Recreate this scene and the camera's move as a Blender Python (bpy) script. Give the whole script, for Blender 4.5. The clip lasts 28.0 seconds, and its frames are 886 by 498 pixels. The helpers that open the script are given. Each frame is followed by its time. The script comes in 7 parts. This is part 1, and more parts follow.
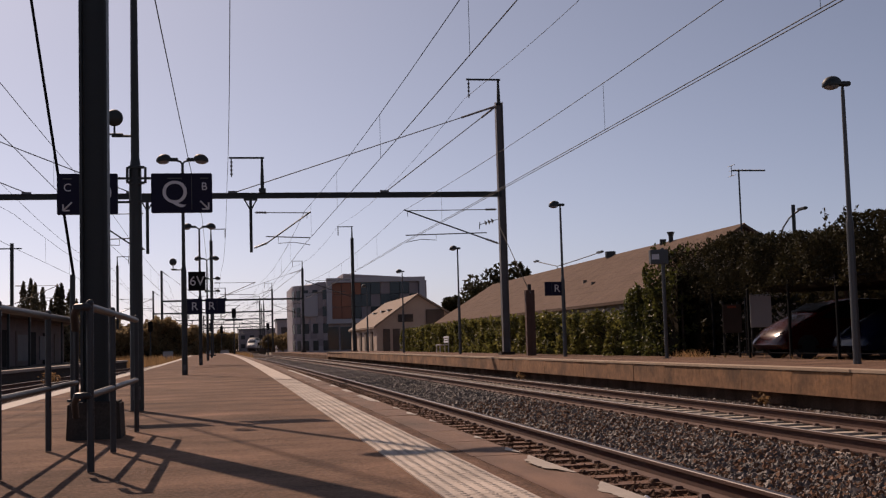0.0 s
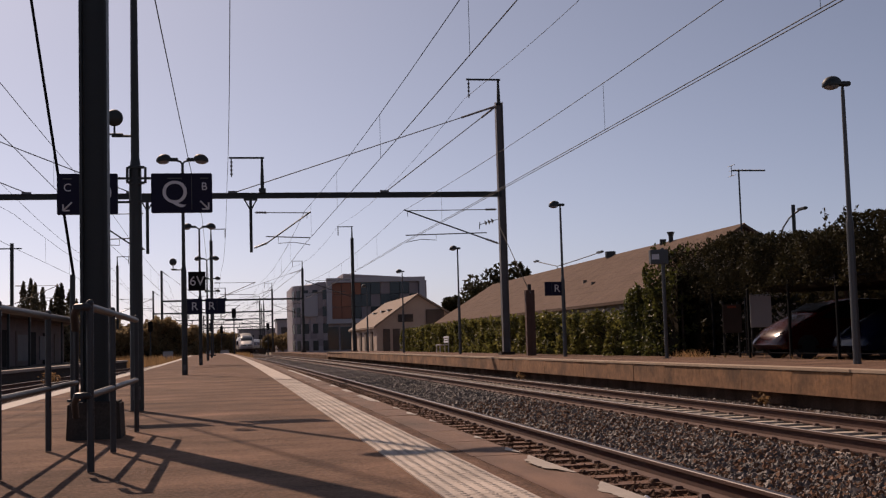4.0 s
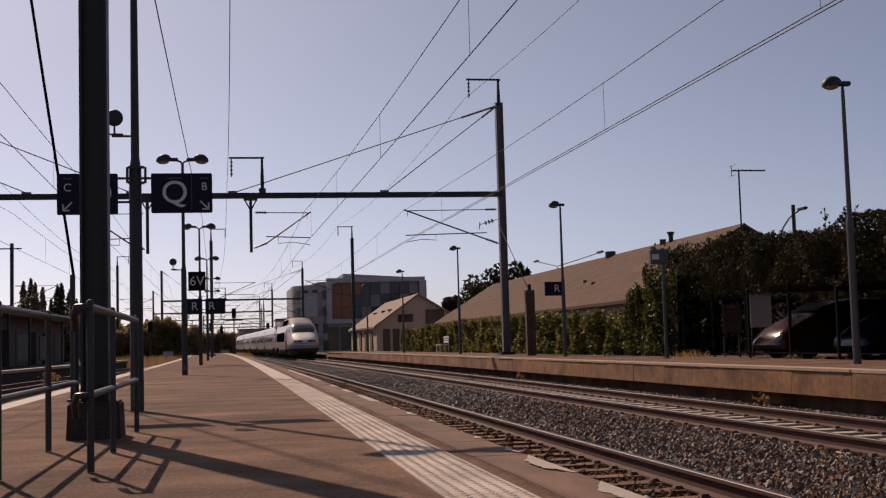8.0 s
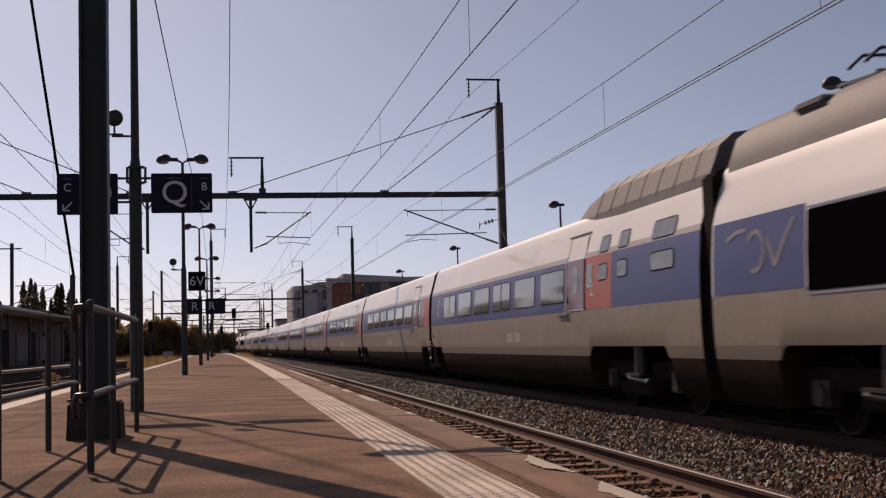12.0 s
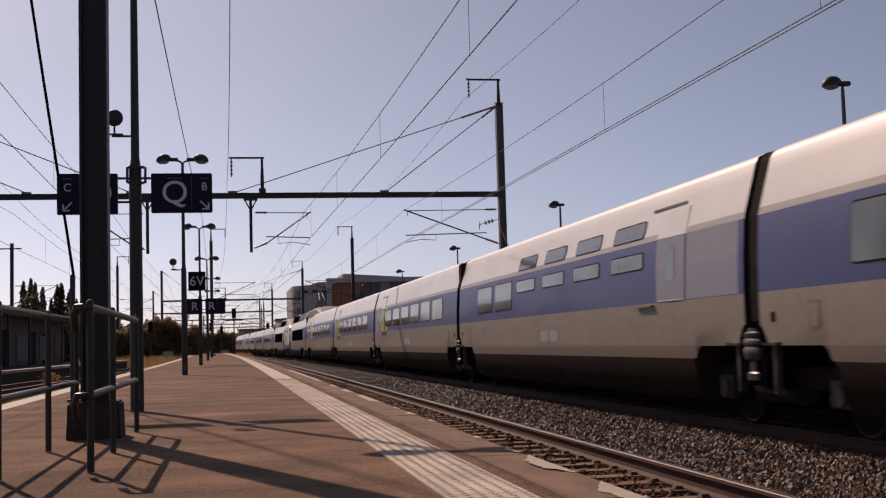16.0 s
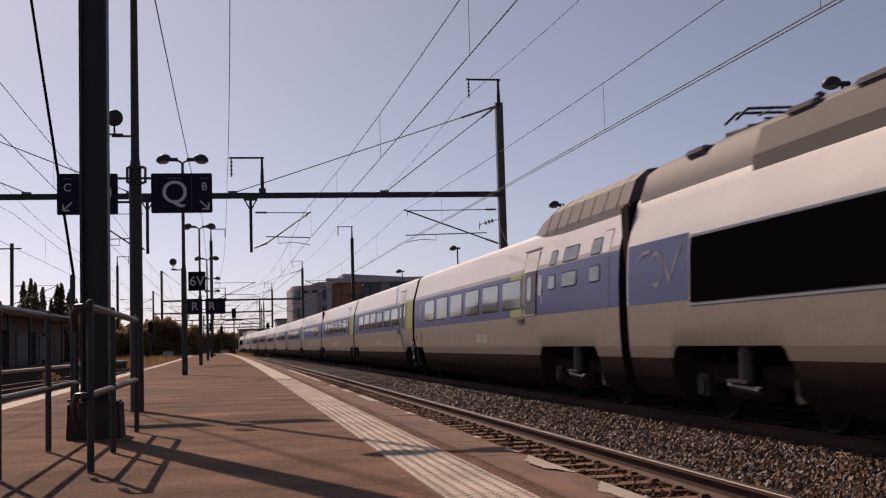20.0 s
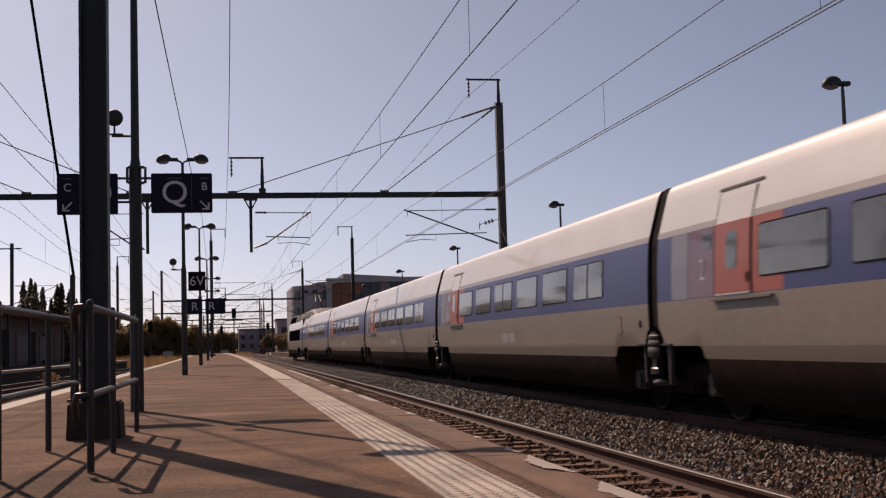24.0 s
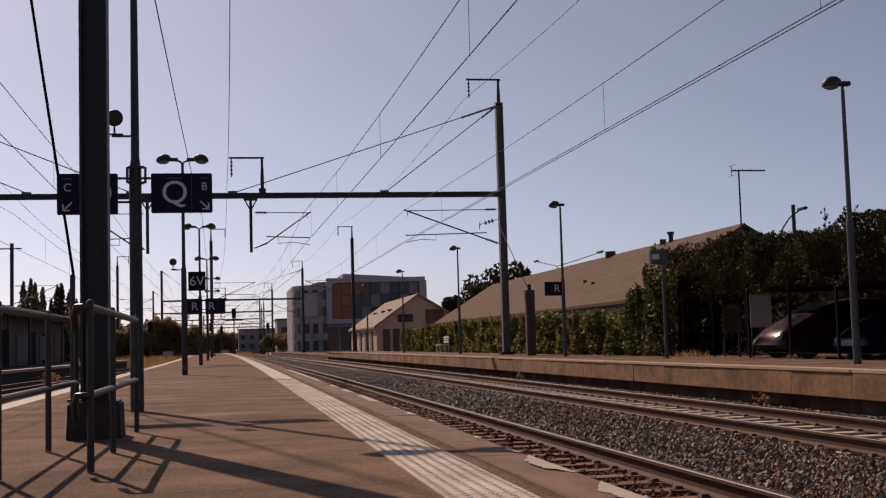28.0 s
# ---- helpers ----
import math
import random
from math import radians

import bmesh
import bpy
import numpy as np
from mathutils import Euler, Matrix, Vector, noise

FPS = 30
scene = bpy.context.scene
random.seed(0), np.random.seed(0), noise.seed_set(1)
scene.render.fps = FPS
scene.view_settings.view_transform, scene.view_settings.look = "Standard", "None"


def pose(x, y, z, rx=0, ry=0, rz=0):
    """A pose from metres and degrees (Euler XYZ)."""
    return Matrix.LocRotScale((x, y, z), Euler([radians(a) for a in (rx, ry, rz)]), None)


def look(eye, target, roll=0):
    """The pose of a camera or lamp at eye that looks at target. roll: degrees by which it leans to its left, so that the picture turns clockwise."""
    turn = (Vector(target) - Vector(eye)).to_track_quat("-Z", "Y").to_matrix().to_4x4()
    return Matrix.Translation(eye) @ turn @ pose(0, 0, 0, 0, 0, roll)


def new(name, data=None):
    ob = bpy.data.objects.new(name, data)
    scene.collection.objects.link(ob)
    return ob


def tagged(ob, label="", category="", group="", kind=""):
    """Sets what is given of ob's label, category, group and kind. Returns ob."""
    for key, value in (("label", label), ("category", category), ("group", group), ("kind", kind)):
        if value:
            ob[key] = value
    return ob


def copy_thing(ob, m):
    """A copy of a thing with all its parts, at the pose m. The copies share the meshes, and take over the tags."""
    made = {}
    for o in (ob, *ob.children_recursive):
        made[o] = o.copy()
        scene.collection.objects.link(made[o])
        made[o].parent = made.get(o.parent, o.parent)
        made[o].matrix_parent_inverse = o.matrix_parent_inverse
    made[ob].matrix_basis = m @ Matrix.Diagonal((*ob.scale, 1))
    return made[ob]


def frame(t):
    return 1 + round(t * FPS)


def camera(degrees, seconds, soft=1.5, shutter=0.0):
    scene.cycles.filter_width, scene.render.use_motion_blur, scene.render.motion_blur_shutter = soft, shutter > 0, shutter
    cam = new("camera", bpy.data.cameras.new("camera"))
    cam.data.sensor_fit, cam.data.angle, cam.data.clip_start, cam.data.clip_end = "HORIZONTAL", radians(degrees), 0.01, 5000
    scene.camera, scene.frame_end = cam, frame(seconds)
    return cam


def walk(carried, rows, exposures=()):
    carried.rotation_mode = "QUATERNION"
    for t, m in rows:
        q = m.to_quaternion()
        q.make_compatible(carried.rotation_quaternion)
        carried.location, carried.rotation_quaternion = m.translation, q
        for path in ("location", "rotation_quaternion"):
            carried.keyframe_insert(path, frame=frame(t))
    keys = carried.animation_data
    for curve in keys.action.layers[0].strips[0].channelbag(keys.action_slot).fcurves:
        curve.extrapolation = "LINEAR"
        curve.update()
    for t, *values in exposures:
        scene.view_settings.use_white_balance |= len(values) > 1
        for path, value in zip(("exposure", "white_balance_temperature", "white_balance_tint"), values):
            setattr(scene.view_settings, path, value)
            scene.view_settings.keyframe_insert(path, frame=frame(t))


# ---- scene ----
# One still camera, low over an island platform, looking along a double track.
EYE = Vector((0.0, 0.0, 1.1836))
YAW, TILT, ROLL = radians(10.0), radians(4.40), -1.647
AIM = EYE + 50 * Vector((math.sin(YAW) * math.cos(TILT), math.cos(YAW) * math.cos(TILT), math.sin(TILT)))
cam = camera(40.4, 28.0, soft=1.25, shutter=0.12)
VIEW = look(EYE, AIM, ROLL)
walk(cam, [(0.0, VIEW), (28.0, VIEW)], exposures=[(0.0, -0.2, 6650, 22), (28.0, -0.2, 6650, 22)])

# ---------------------------------------------------------------- light
SUN_EL, SUN_AZ = radians(39), math.atan2(-0.336, 0.942)      # ahead of the camera, a little to its left
world = bpy.data.worlds.new("sky")
scene.world = world
world.use_nodes = True
wn = world.node_tree.nodes
sky = wn.new("ShaderNodeTexSky")
sky.sky_type = "NISHITA"
sky.sun_disc = False
sky.sun_elevation = SUN_EL
sky.sun_rotation = SUN_AZ
sky.air_density, sky.dust_density, sky.ozone_density = 0.5, 1.0, 2.8
soften = wn.new("ShaderNodeHueSaturation")
soften.inputs["Saturation"].default_value = 0.70
soften.inputs["Hue"].default_value = 0.491
world.node_tree.links.new(sky.outputs[0], soften.inputs["Color"])
world.node_tree.links.new(soften.outputs[0], wn["Background"].inputs[0])
wn["Background"].inputs[1].default_value = 0.088
sun = new("sun", bpy.data.lights.new("sun", "SUN"))
sun.data.energy, sun.data.angle, sun.data.color = 4.4, radians(0.53), (1.0, 0.79, 0.585)
SUN_DIR = Vector((math.sin(SUN_AZ) * math.cos(SUN_EL), math.cos(SUN_AZ) * math.cos(SUN_EL), math.sin(SUN_EL)))
sun.matrix_world = look(SUN_DIR * 100, (0, 0, 0))


# ---------------------------------------------------------------- materials
def mat(name, base, rough=0.7, metal=0.0, var=0.25, scale=3.0, fine=60.0, bump=0.15, spec=0.5, tint=None, per=0.0, coat=0.0, through_light=0.0, wear=None, place=False):
    """A paint, stone or metal: base colour broken by stains (scale, per metre) and grain (fine), with a fine relief."""
    m = bpy.data.materials.new(name)
    m.use_nodes = True
    n, l = m.node_tree.nodes, m.node_tree.links
    b = n["Principled BSDF"]
    b.inputs["Roughness"].default_value = rough
    b.inputs["Metallic"].default_value = metal
    b.inputs["Specular IOR Level"].default_value = spec
    b.inputs["Coat Weight"].default_value = coat
    co = n.new("ShaderNodeNewGeometry") if place else n.new("ShaderNodeTexCoord")
    spot = co.outputs["Position" if place else "Object"]
    big, small = n.new("ShaderNodeTexNoise"), n.new("ShaderNodeTexNoise")
    big.inputs["Scale"].default_value, big.inputs["Detail"].default_value = scale, 5
    small.inputs["Scale"].default_value, small.inputs["Detail"].default_value = fine, 3
    for t in (big, small):
        l.new(spot, t.inputs["Vector"])
    add = n.new("ShaderNodeMath")
    add.operation = "MULTIPLY_ADD"
    add.inputs[1].default_value = 0.55
    l.new(small.outputs["Fac"], add.inputs[0])
    half = n.new("ShaderNodeMath")
    half.operation = "MULTIPLY"
    half.inputs[1].default_value = 0.45
    l.new(big.outputs["Fac"], half.inputs[0])
    l.new(half.outputs[0], add.inputs[2])
    ramp = n.new("ShaderNodeValToRGB")
    dark = [c * (1 - var) for c in base]
    light = [min(1, c * (1 + var)) for c in (tint or base)]
    ramp.color_ramp.elements[0].color, ramp.color_ramp.elements[1].color = (*dark, 1), (*light, 1)
    ramp.color_ramp.elements[0].position, ramp.color_ramp.elements[1].position = 0.32, 0.68
    l.new(add.outputs[0], ramp.inputs[0])
    col = ramp.outputs[0]
    if per:
        info = n.new("ShaderNodeObjectInfo")
        geo = n.new("ShaderNodeNewGeometry")
        both = n.new("ShaderNodeMath")
        both.operation = "ADD"
        l.new(info.outputs["Random"], both.inputs[0])
        l.new(geo.outputs["Random Per Island"], both.inputs[1])
        rng = n.new("ShaderNodeMapRange")
        rng.inputs[1].default_value, rng.inputs[2].default_value = 0, 2
        rng.inputs[3].default_value, rng.inputs[4].default_value = 1 - per, 1 + per
        l.new(both.outputs[0], rng.inputs[0])
        mul = n.new("ShaderNodeVectorMath")
        mul.operation = "SCALE"
        l.new(col, mul.inputs[0])
        l.new(rng.outputs[0], mul.inputs["Scale"])
        col = mul.outputs[0]
    if wear:
        # broad patches, drawn out along one axis: (per metre across, per metre along, depth)
        mp, patch, span = n.new("ShaderNodeMapping"), n.new("ShaderNodeTexNoise"), n.new("ShaderNodeMapRange")
        mp.inputs["Scale"].default_value = (wear[0], wear[1], wear[0])
        patch.inputs["Scale"].default_value, patch.inputs["Detail"].default_value, patch.inputs["Roughness"].default_value = 1.0, 6, 0.62
        l.new(spot, mp.inputs["Vector"])
        l.new(mp.outputs[0], patch.inputs["Vector"])
        span.inputs[1].default_value, span.inputs[2].default_value = 0.33, 0.67
        span.inputs[3].default_value, span.inputs[4].default_value = 1 - wear[2], 1 + wear[2]
        l.new(patch.outputs["Fac"], span.inputs[0])
        worn = n.new("ShaderNodeVectorMath")
        worn.operation = "SCALE"
        l.new(col, worn.inputs[0])
        l.new(span.outputs[0], worn.inputs["Scale"])
        col = worn.outputs[0]
    l.new(col, b.inputs["Base Color"])
    if through_light:
        tr, mx = n.new("ShaderNodeBsdfTranslucent"), n.new("ShaderNodeMixShader")
        mx.inputs[0].default_value = through_light
        l.new(col, tr.inputs["Color"])
        l.new(b.outputs[0], mx.inputs[1])
        l.new(tr.outputs[0], mx.inputs[2])
        l.new(mx.outputs[0], n["Material Output"].inputs["Surface"])
    if bump:
        bp = n.new("ShaderNodeBump")
        bp.inputs["Strength"].default_value, bp.inputs["Distance"].default_value = bump, 0.02
        l.new(small.outputs["Fac"], bp.inputs["Height"])
        l.new(bp.outputs[0], b.inputs["Normal"])
    return m


M = {}
M["asphalt"] = mat("asphalt", (0.150, 0.086, 0.056), 0.9, var=0.55, scale=1.6, fine=48, bump=0.9, spec=0.15, wear=(0.45, 1.3, 0.42), place=True)
M["ballast_bed"] = mat("ballast_bed", (0.080, 0.056, 0.043), 0.95, var=0.6, scale=2, fine=22, bump=1.0, spec=0.03)
M["rust_bed"] = mat("rusty_track_bed", (0.100, 0.052, 0.031), 0.95, var=0.6, scale=2.5, fine=24, bump=1.0, spec=0.05)
M["stone"] = mat("ballast_stone", (0.142, 0.112, 0.095), 0.62, var=0.40, scale=8, fine=90, bump=0.3, per=0.85, spec=0.42)
M["stone_rust"] = mat("rusty_ballast_stone", (0.150, 0.078, 0.045), 0.85, var=0.35, scale=8, fine=90, bump=0.3, per=0.6, spec=0.2)
M["rail_side"] = mat("rusty_rail", (0.070, 0.027, 0.016), 0.85, var=0.3, scale=6, fine=120)
M["rail_top"] = mat("rail_head", (0.040, 0.025, 0.021), 0.48, metal=0.4, var=0.12, scale=6, fine=150, bump=0.03)
M["wood_sleeper"] = mat("creosoted_sleeper", (0.150, 0.072, 0.042), 0.9, var=0.4, scale=4, fine=70, bump=0.5, per=0.35, place=True)
M["concrete_sleeper"] = mat("concrete_sleeper", (0.46, 0.385, 0.305), 0.85, var=0.15, scale=4, fine=80, bump=0.2, per=0.15, place=True)
M["platform_edge"] = mat("platform_coping", (0.138, 0.074, 0.046), 0.9, var=0.3, scale=2.5, fine=90, bump=0.4, wear=(3.0, 0.7, 0.35), place=True)
M["far_coping"] = mat("pale_coping", (0.40, 0.29, 0.20), 0.9, var=0.25, scale=2.5, fine=90, bump=0.3, place=True)
M["platform_wall"] = mat("stained_concrete", (0.215, 0.105, 0.045), 0.9, var=0.35, scale=0.9, fine=9, bump=0.4, wear=(1.2, 0.9, 0.5), place=True)
M["white_paint"] = mat("worn_white_paint", (0.36, 0.31, 0.26), 0.75, var=0.2, scale=7, fine=120, bump=0.2)
M["tactile"] = mat("tactile_paving", (0.46, 0.385, 0.32), 0.8, var=0.22, scale=2, fine=120, bump=0.2, wear=(2.0, 1.2, 0.22), place=True)
M["concrete"] = mat("old_concrete", (0.30, 0.26, 0.22), 0.9, var=0.25, scale=3, fine=60, bump=0.4)
M["steel"] = mat("painted_steel", (0.022, 0.026, 0.027), 0.55, var=0.2, scale=3, fine=90, bump=0.06)
M["mast_grey"] = mat("weathered_mast_steel", (0.115, 0.108, 0.112), 0.6, var=0.25, scale=2, fine=60, bump=0.08)
M["galv"] = mat("galvanised_steel", (0.085, 0.088, 0.09), 0.5, metal=0.3, var=0.2, scale=4, fine=90, bump=0.05)
M["rail_grey"] = mat("grey_handrail", (0.026, 0.026, 0.028), 0.45, metal=0.0, var=0.15, scale=5, fine=90, bump=0.04)
M["wire"] = mat("overhead_wire", (0.030, 0.028, 0.028), 0.8, metal=0.0, var=0.1)
M["wire_old"] = mat("weathered_wire", (0.17, 0.16, 0.16), 0.7, metal=0.0, var=0.1)
M["insulator"] = mat("brown_insulator", (0.06, 0.045, 0.04), 0.3, var=0.1)
M["sign_blue"] = mat("dark_blue_sign", (0.014, 0.014, 0.034), 0.6, var=0.08, bump=0, spec=0.15)
M["sign_white"] = mat("sign_white", (0.62, 0.62, 0.64), 0.5, var=0.04, bump=0)
M["black"] = mat("matt_black", (0.012, 0.012, 0.013), 0.7, var=0.2, spec=0.03)
M["lamp_glass"] = mat("lamp_bowl", (0.55, 0.55, 0.52), 0.2, var=0.05, bump=0)
M["lamp_bowl_grey"] = mat("smoky_lamp_bowl", (0.20, 0.20, 0.21), 0.15, var=0.05, bump=0, spec=0.6)
M["roof_tile"] = mat("fibre_cement_roof", (0.135, 0.092, 0.070), 0.95, var=0.28, scale=1.1, fine=14, bump=0.7, spec=0.1)
M["house_roof"] = mat("pale_tile_roof", (0.26, 0.195, 0.150), 0.85, var=0.3, scale=1.4, fine=12, bump=0.5, spec=0.2)
M["render_wall"] = mat("cream_render", (0.47, 0.36, 0.285), 0.9, var=0.14, scale=0.8, fine=40, bump=0.2)
M["brown_wood"] = mat("brown_cladding", (0.10, 0.070, 0.054), 0.8, var=0.25, scale=2, fine=30)
M["office_grey"] = mat("grey_facade_panel", (0.30, 0.265, 0.280), 0.6, var=0.16, scale=0.6, fine=20, bump=0.05, per=0.35)
M["office_dark"] = mat("dark_facade_panel", (0.19, 0.165, 0.180), 0.5, var=0.10, scale=0.6, bump=0.03, per=0.3)
M["office_white"] = mat("white_facade_frame", (0.36, 0.355, 0.39), 0.6, var=0.06, scale=0.5, bump=0.02)
M["office_orange"] = mat("orange_panel", (0.24, 0.095, 0.055), 0.6, var=0.1, scale=0.7, bump=0.02, per=0.2)
M["glass_dark"] = mat("dark_window_glass", (0.02, 0.023, 0.03), 0.10, var=0.05, bump=0, spec=0.4)
M["dry_grass"] = mat("dry_grass", (0.27, 0.17, 0.085), 0.9, var=0.35, scale=4, fine=40, per=0.4, through_light=0.5)
# near-black stand-in for the shade inside hedges, bushes and the canopy
M["thicket"] = mat("shaded_foliage_core", (0.028, 0.023, 0.016), 0.95, var=0.5, scale=2, fine=18, bump=0.5, spec=0.02)
M["shed"] = mat("dark_brown_cladding", (0.125, 0.090, 0.086), 0.85, var=0.3, scale=2, fine=30)
M["car_glass"] = mat("car_window_glass", (0.010, 0.010, 0.012), 0.25, var=0.1, bump=0, spec=0.04)
M["lamp_cover"] = mat("smoked_lamp_cover", (0.085, 0.072, 0.066), 0.18, var=0.1, bump=0, spec=0.4)
M["earth"] = mat("dry_ground", (0.19, 0.145, 0.095), 0.95, var=0.35, scale=0.25, fine=6, bump=0.5)
M["leaf"] = mat("hedge_leaf", (0.138, 0.158, 0.038), 0.5, var=0.5, scale=0.7, fine=6, bump=0, per=0.8, tint=(0.175, 0.160, 0.045), spec=0.35, through_light=0.55)
M["leaf_mid"] = mat("shrub_leaf", (0.082, 0.088, 0.024), 0.5, var=0.5, scale=0.7, fine=6, bump=0, per=0.8, spec=0.3, through_light=0.40)
M["leaf_far"] = mat("distant_leaf", (0.220, 0.165, 0.092), 0.8, var=0.35, scale=0.5, fine=6, bump=0, per=0.5, spec=0.1, through_light=0.5)
M["leaf_dark"] = mat("dark_tree_leaf", (0.047, 0.042, 0.020), 0.7, var=0.4, scale=0.8, fine=8, bump=0, per=0.7, spec=0.15, through_light=0.25)
M["leaf_poplar"] = mat("poplar_leaf", (0.105, 0.090, 0.055), 0.6, var=0.4, scale=0.8, fine=8, bump=0, per=0.7, spec=0.3, through_light=0.45)
M["bark"] = mat("bark", (0.07, 0.05, 0.038), 0.9, var=0.3, scale=5, fine=40, bump=0.5)
M["foot"] = mat("dark_concrete", (0.055, 0.045, 0.038), 0.9, var=0.3, scale=5, fine=60, bump=0.4, spec=0.2)
M["rust_post"] = mat("rust_brown_post", (0.10, 0.055, 0.042), 0.8, var=0.25, scale=4, fine=50)
M["tw_white"] = mat("train_white_paint", (0.74, 0.715, 0.68), 0.42, var=0.08, scale=0.8, fine=30, bump=0.01, coat=0.35)
M["tw_grey"] = mat("train_silver_paint", (0.272, 0.232, 0.184), 0.50, var=0.14, scale=0.7, fine=12, bump=0.01, coat=0.25)
M["tw_stripe"] = mat("train_dark_stripe", (0.185, 0.148, 0.115), 0.5, var=0.1, scale=1.5, bump=0.01)
M["tw_blue"] = mat("train_blue_band", (0.026, 0.038, 0.172), 0.45, var=0.12, scale=0.8, fine=30, bump=0.01, coat=0.08)
M["tw_roof"] = mat("train_roof_grey", (0.110, 0.106, 0.114), 0.7, var=0.25, scale=1.2, fine=25, bump=0.03)
M["roof_dark"] = mat("train_dark_roof_panel", (0.050, 0.047, 0.050), 0.75, var=0.25, scale=1.2, fine=25, bump=0.03)
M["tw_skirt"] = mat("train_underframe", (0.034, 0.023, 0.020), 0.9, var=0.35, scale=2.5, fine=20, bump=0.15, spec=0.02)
M["tw_orange"] = mat("orange_door_paint", (0.42, 0.095, 0.052), 0.4, var=0.05, bump=0.01)
# darker beige for the shaded crease above the blue, shade put into colour
M["tw_crease"] = mat("train_crease_shade", (0.36, 0.315, 0.285), 0.45, var=0.12, scale=0.8, fine=12, bump=0.01, coat=0.2)
M["tw_charcoal"] = mat("charcoal_door_paint", (0.060, 0.050, 0.058), 0.5, var=0.15, scale=1.5, bump=0.01)
# two olive tones for reflections painted as streaks on the door-side field
M["olive_mid"] = mat("olive_reflection", (0.19, 0.19, 0.075), 0.5, var=0.2, scale=2, bump=0.01)
M["olive_pale"] = mat("pale_olive_reflection", (0.29, 0.30, 0.14), 0.5, var=0.2, scale=2, bump=0.01)
M["tw_green"] = mat("yellow_green_door_paint", (0.33, 0.36, 0.075), 0.45, var=0.05, bump=0.01)
M["tw_glass"] = mat("train_window_glass", (0.100, 0.106, 0.102), 0.07, var=0.25, scale=0.9, fine=3, bump=0, spec=0.7)
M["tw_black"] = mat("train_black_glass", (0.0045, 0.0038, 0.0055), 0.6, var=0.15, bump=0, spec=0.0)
M["tw_nose"] = mat("train_dark_nose_paint", (0.235, 0.205, 0.212), 0.55, var=0.08, scale=1.2, bump=0.01)
M["nose_silver"] = mat("train_silver_nose", (0.50, 0.47, 0.465), 0.6, var=0.08, scale=1.0, bump=0.01)
# paler than nose_silver: the sunlit look of the hood put into its colour
M["nose_hood"] = mat("train_sunlit_hood", (0.66, 0.63, 0.60), 0.62, var=0.10, scale=1.0, fine=18, bump=0.01)
M["hanger"] = mat("dusty_cast_hanger", (0.075, 0.062, 0.058), 0.6, var=0.25, scale=5, fine=30)
M["pale_blue"] = mat("train_pale_blue", (0.25, 0.27, 0.33), 0.5, var=0.06, bump=0.01)
M["marking_pale"] = mat("worn_pale_transfer", (0.36, 0.36, 0.36), 0.5, var=0.35, scale=6, fine=40, bump=0)
M["screen"] = mat("train_windscreen", (0.055, 0.052, 0.053), 0.16, var=0.25, scale=1.5, bump=0, spec=0.75)
M["nose_low"] = mat("dark_nose_fairing", (0.045, 0.033, 0.030), 0.85, var=0.3, scale=2, fine=15, bump=0.05, spec=0.1)
M["tw_plum"] = mat("train_plum_paint", (0.16, 0.075, 0.105), 0.45, var=0.1, scale=0.8, bump=0.01, coat=0.3)
M["tw_olive"] = mat("train_olive_grey_paint", (0.20, 0.205, 0.20), 0.45, var=0.1, scale=0.8, bump=0.01, coat=0.3)
M["spring"] = mat("dusty_spring_steel", (0.085, 0.072, 0.067), 0.38, metal=0.55, var=0.25, scale=4, fine=30)
M["bellows"] = mat("gangway_rubber", (0.020, 0.016, 0.015), 0.95, var=0.2, spec=0.05)
M["logo_red"] = mat("red_emblem", (0.36, 0.085, 0.09), 0.45, var=0.05, bump=0)
M["car_red"] = mat("dark_red_car_paint", (0.045, 0.003, 0.003), 0.20, var=0.04, bump=0, spec=0.5)
M["car_blue"] = mat("dark_blue_car_paint", (0.004, 0.007, 0.026), 0.22, var=0.04, bump=0, spec=0.4)
M["car_dark"] = mat("dark_grey_car_paint", (0.02, 0.02, 0.022), 0.35, var=0.04, bump=0, coat=0.15)
M["tyre"] = mat("tyre_rubber", (0.02, 0.02, 0.02), 0.85, var=0.2)
M["board_grey"] = mat("grey_board", (0.45, 0.45, 0.46), 0.6, var=0.06, bump=0.02)


# ---------------------------------------------------------------- mesh helpers
def cx(y):
    """Sideways run of the tracks at y: a slow bend to the left, then a bend back to the right far off."""
    e = min(y, 430.0)
    f = lambda v: -0.000174 / 2 * v * v - 0.000072 / 2 * max(0, v - 100) ** 2 + 0.001146 / 2 * max(0, v - 212.5) ** 2
    return f(e) + (y - e) * (f(430.0) - f(429.0))


def heading(y):
    return math.atan2(cx(y + 0.5) - cx(y - 0.5), 1.0)       # to the right of +y


def part(name, bm, material, parent=None, label="", smooth=False):
    me = bpy.data.meshes.new(name)
    bm.to_mesh(me)
    bm.free()
    for mm in (material if isinstance(material, (list, tuple)) else [material]):
        me.materials.append(mm)
    if smooth:
        me.shade_smooth()
        me.set_sharp_from_angle(angle=radians(38))
    ob = new(name, me)
    if parent:
        ob.parent = parent
    if label:
        ob["label"] = label
    return ob


def raw(name, verts, faces, material, parent=None, smooth=False):
    me = bpy.data.meshes.new(name)
    me.from_pydata([tuple(v) for v in verts], [], [tuple(f) for f in faces])
    me.materials.append(material)
    if smooth:
        me.shade_smooth()
    ob = new(name, me)
    if parent:
        ob.parent = parent
    return ob


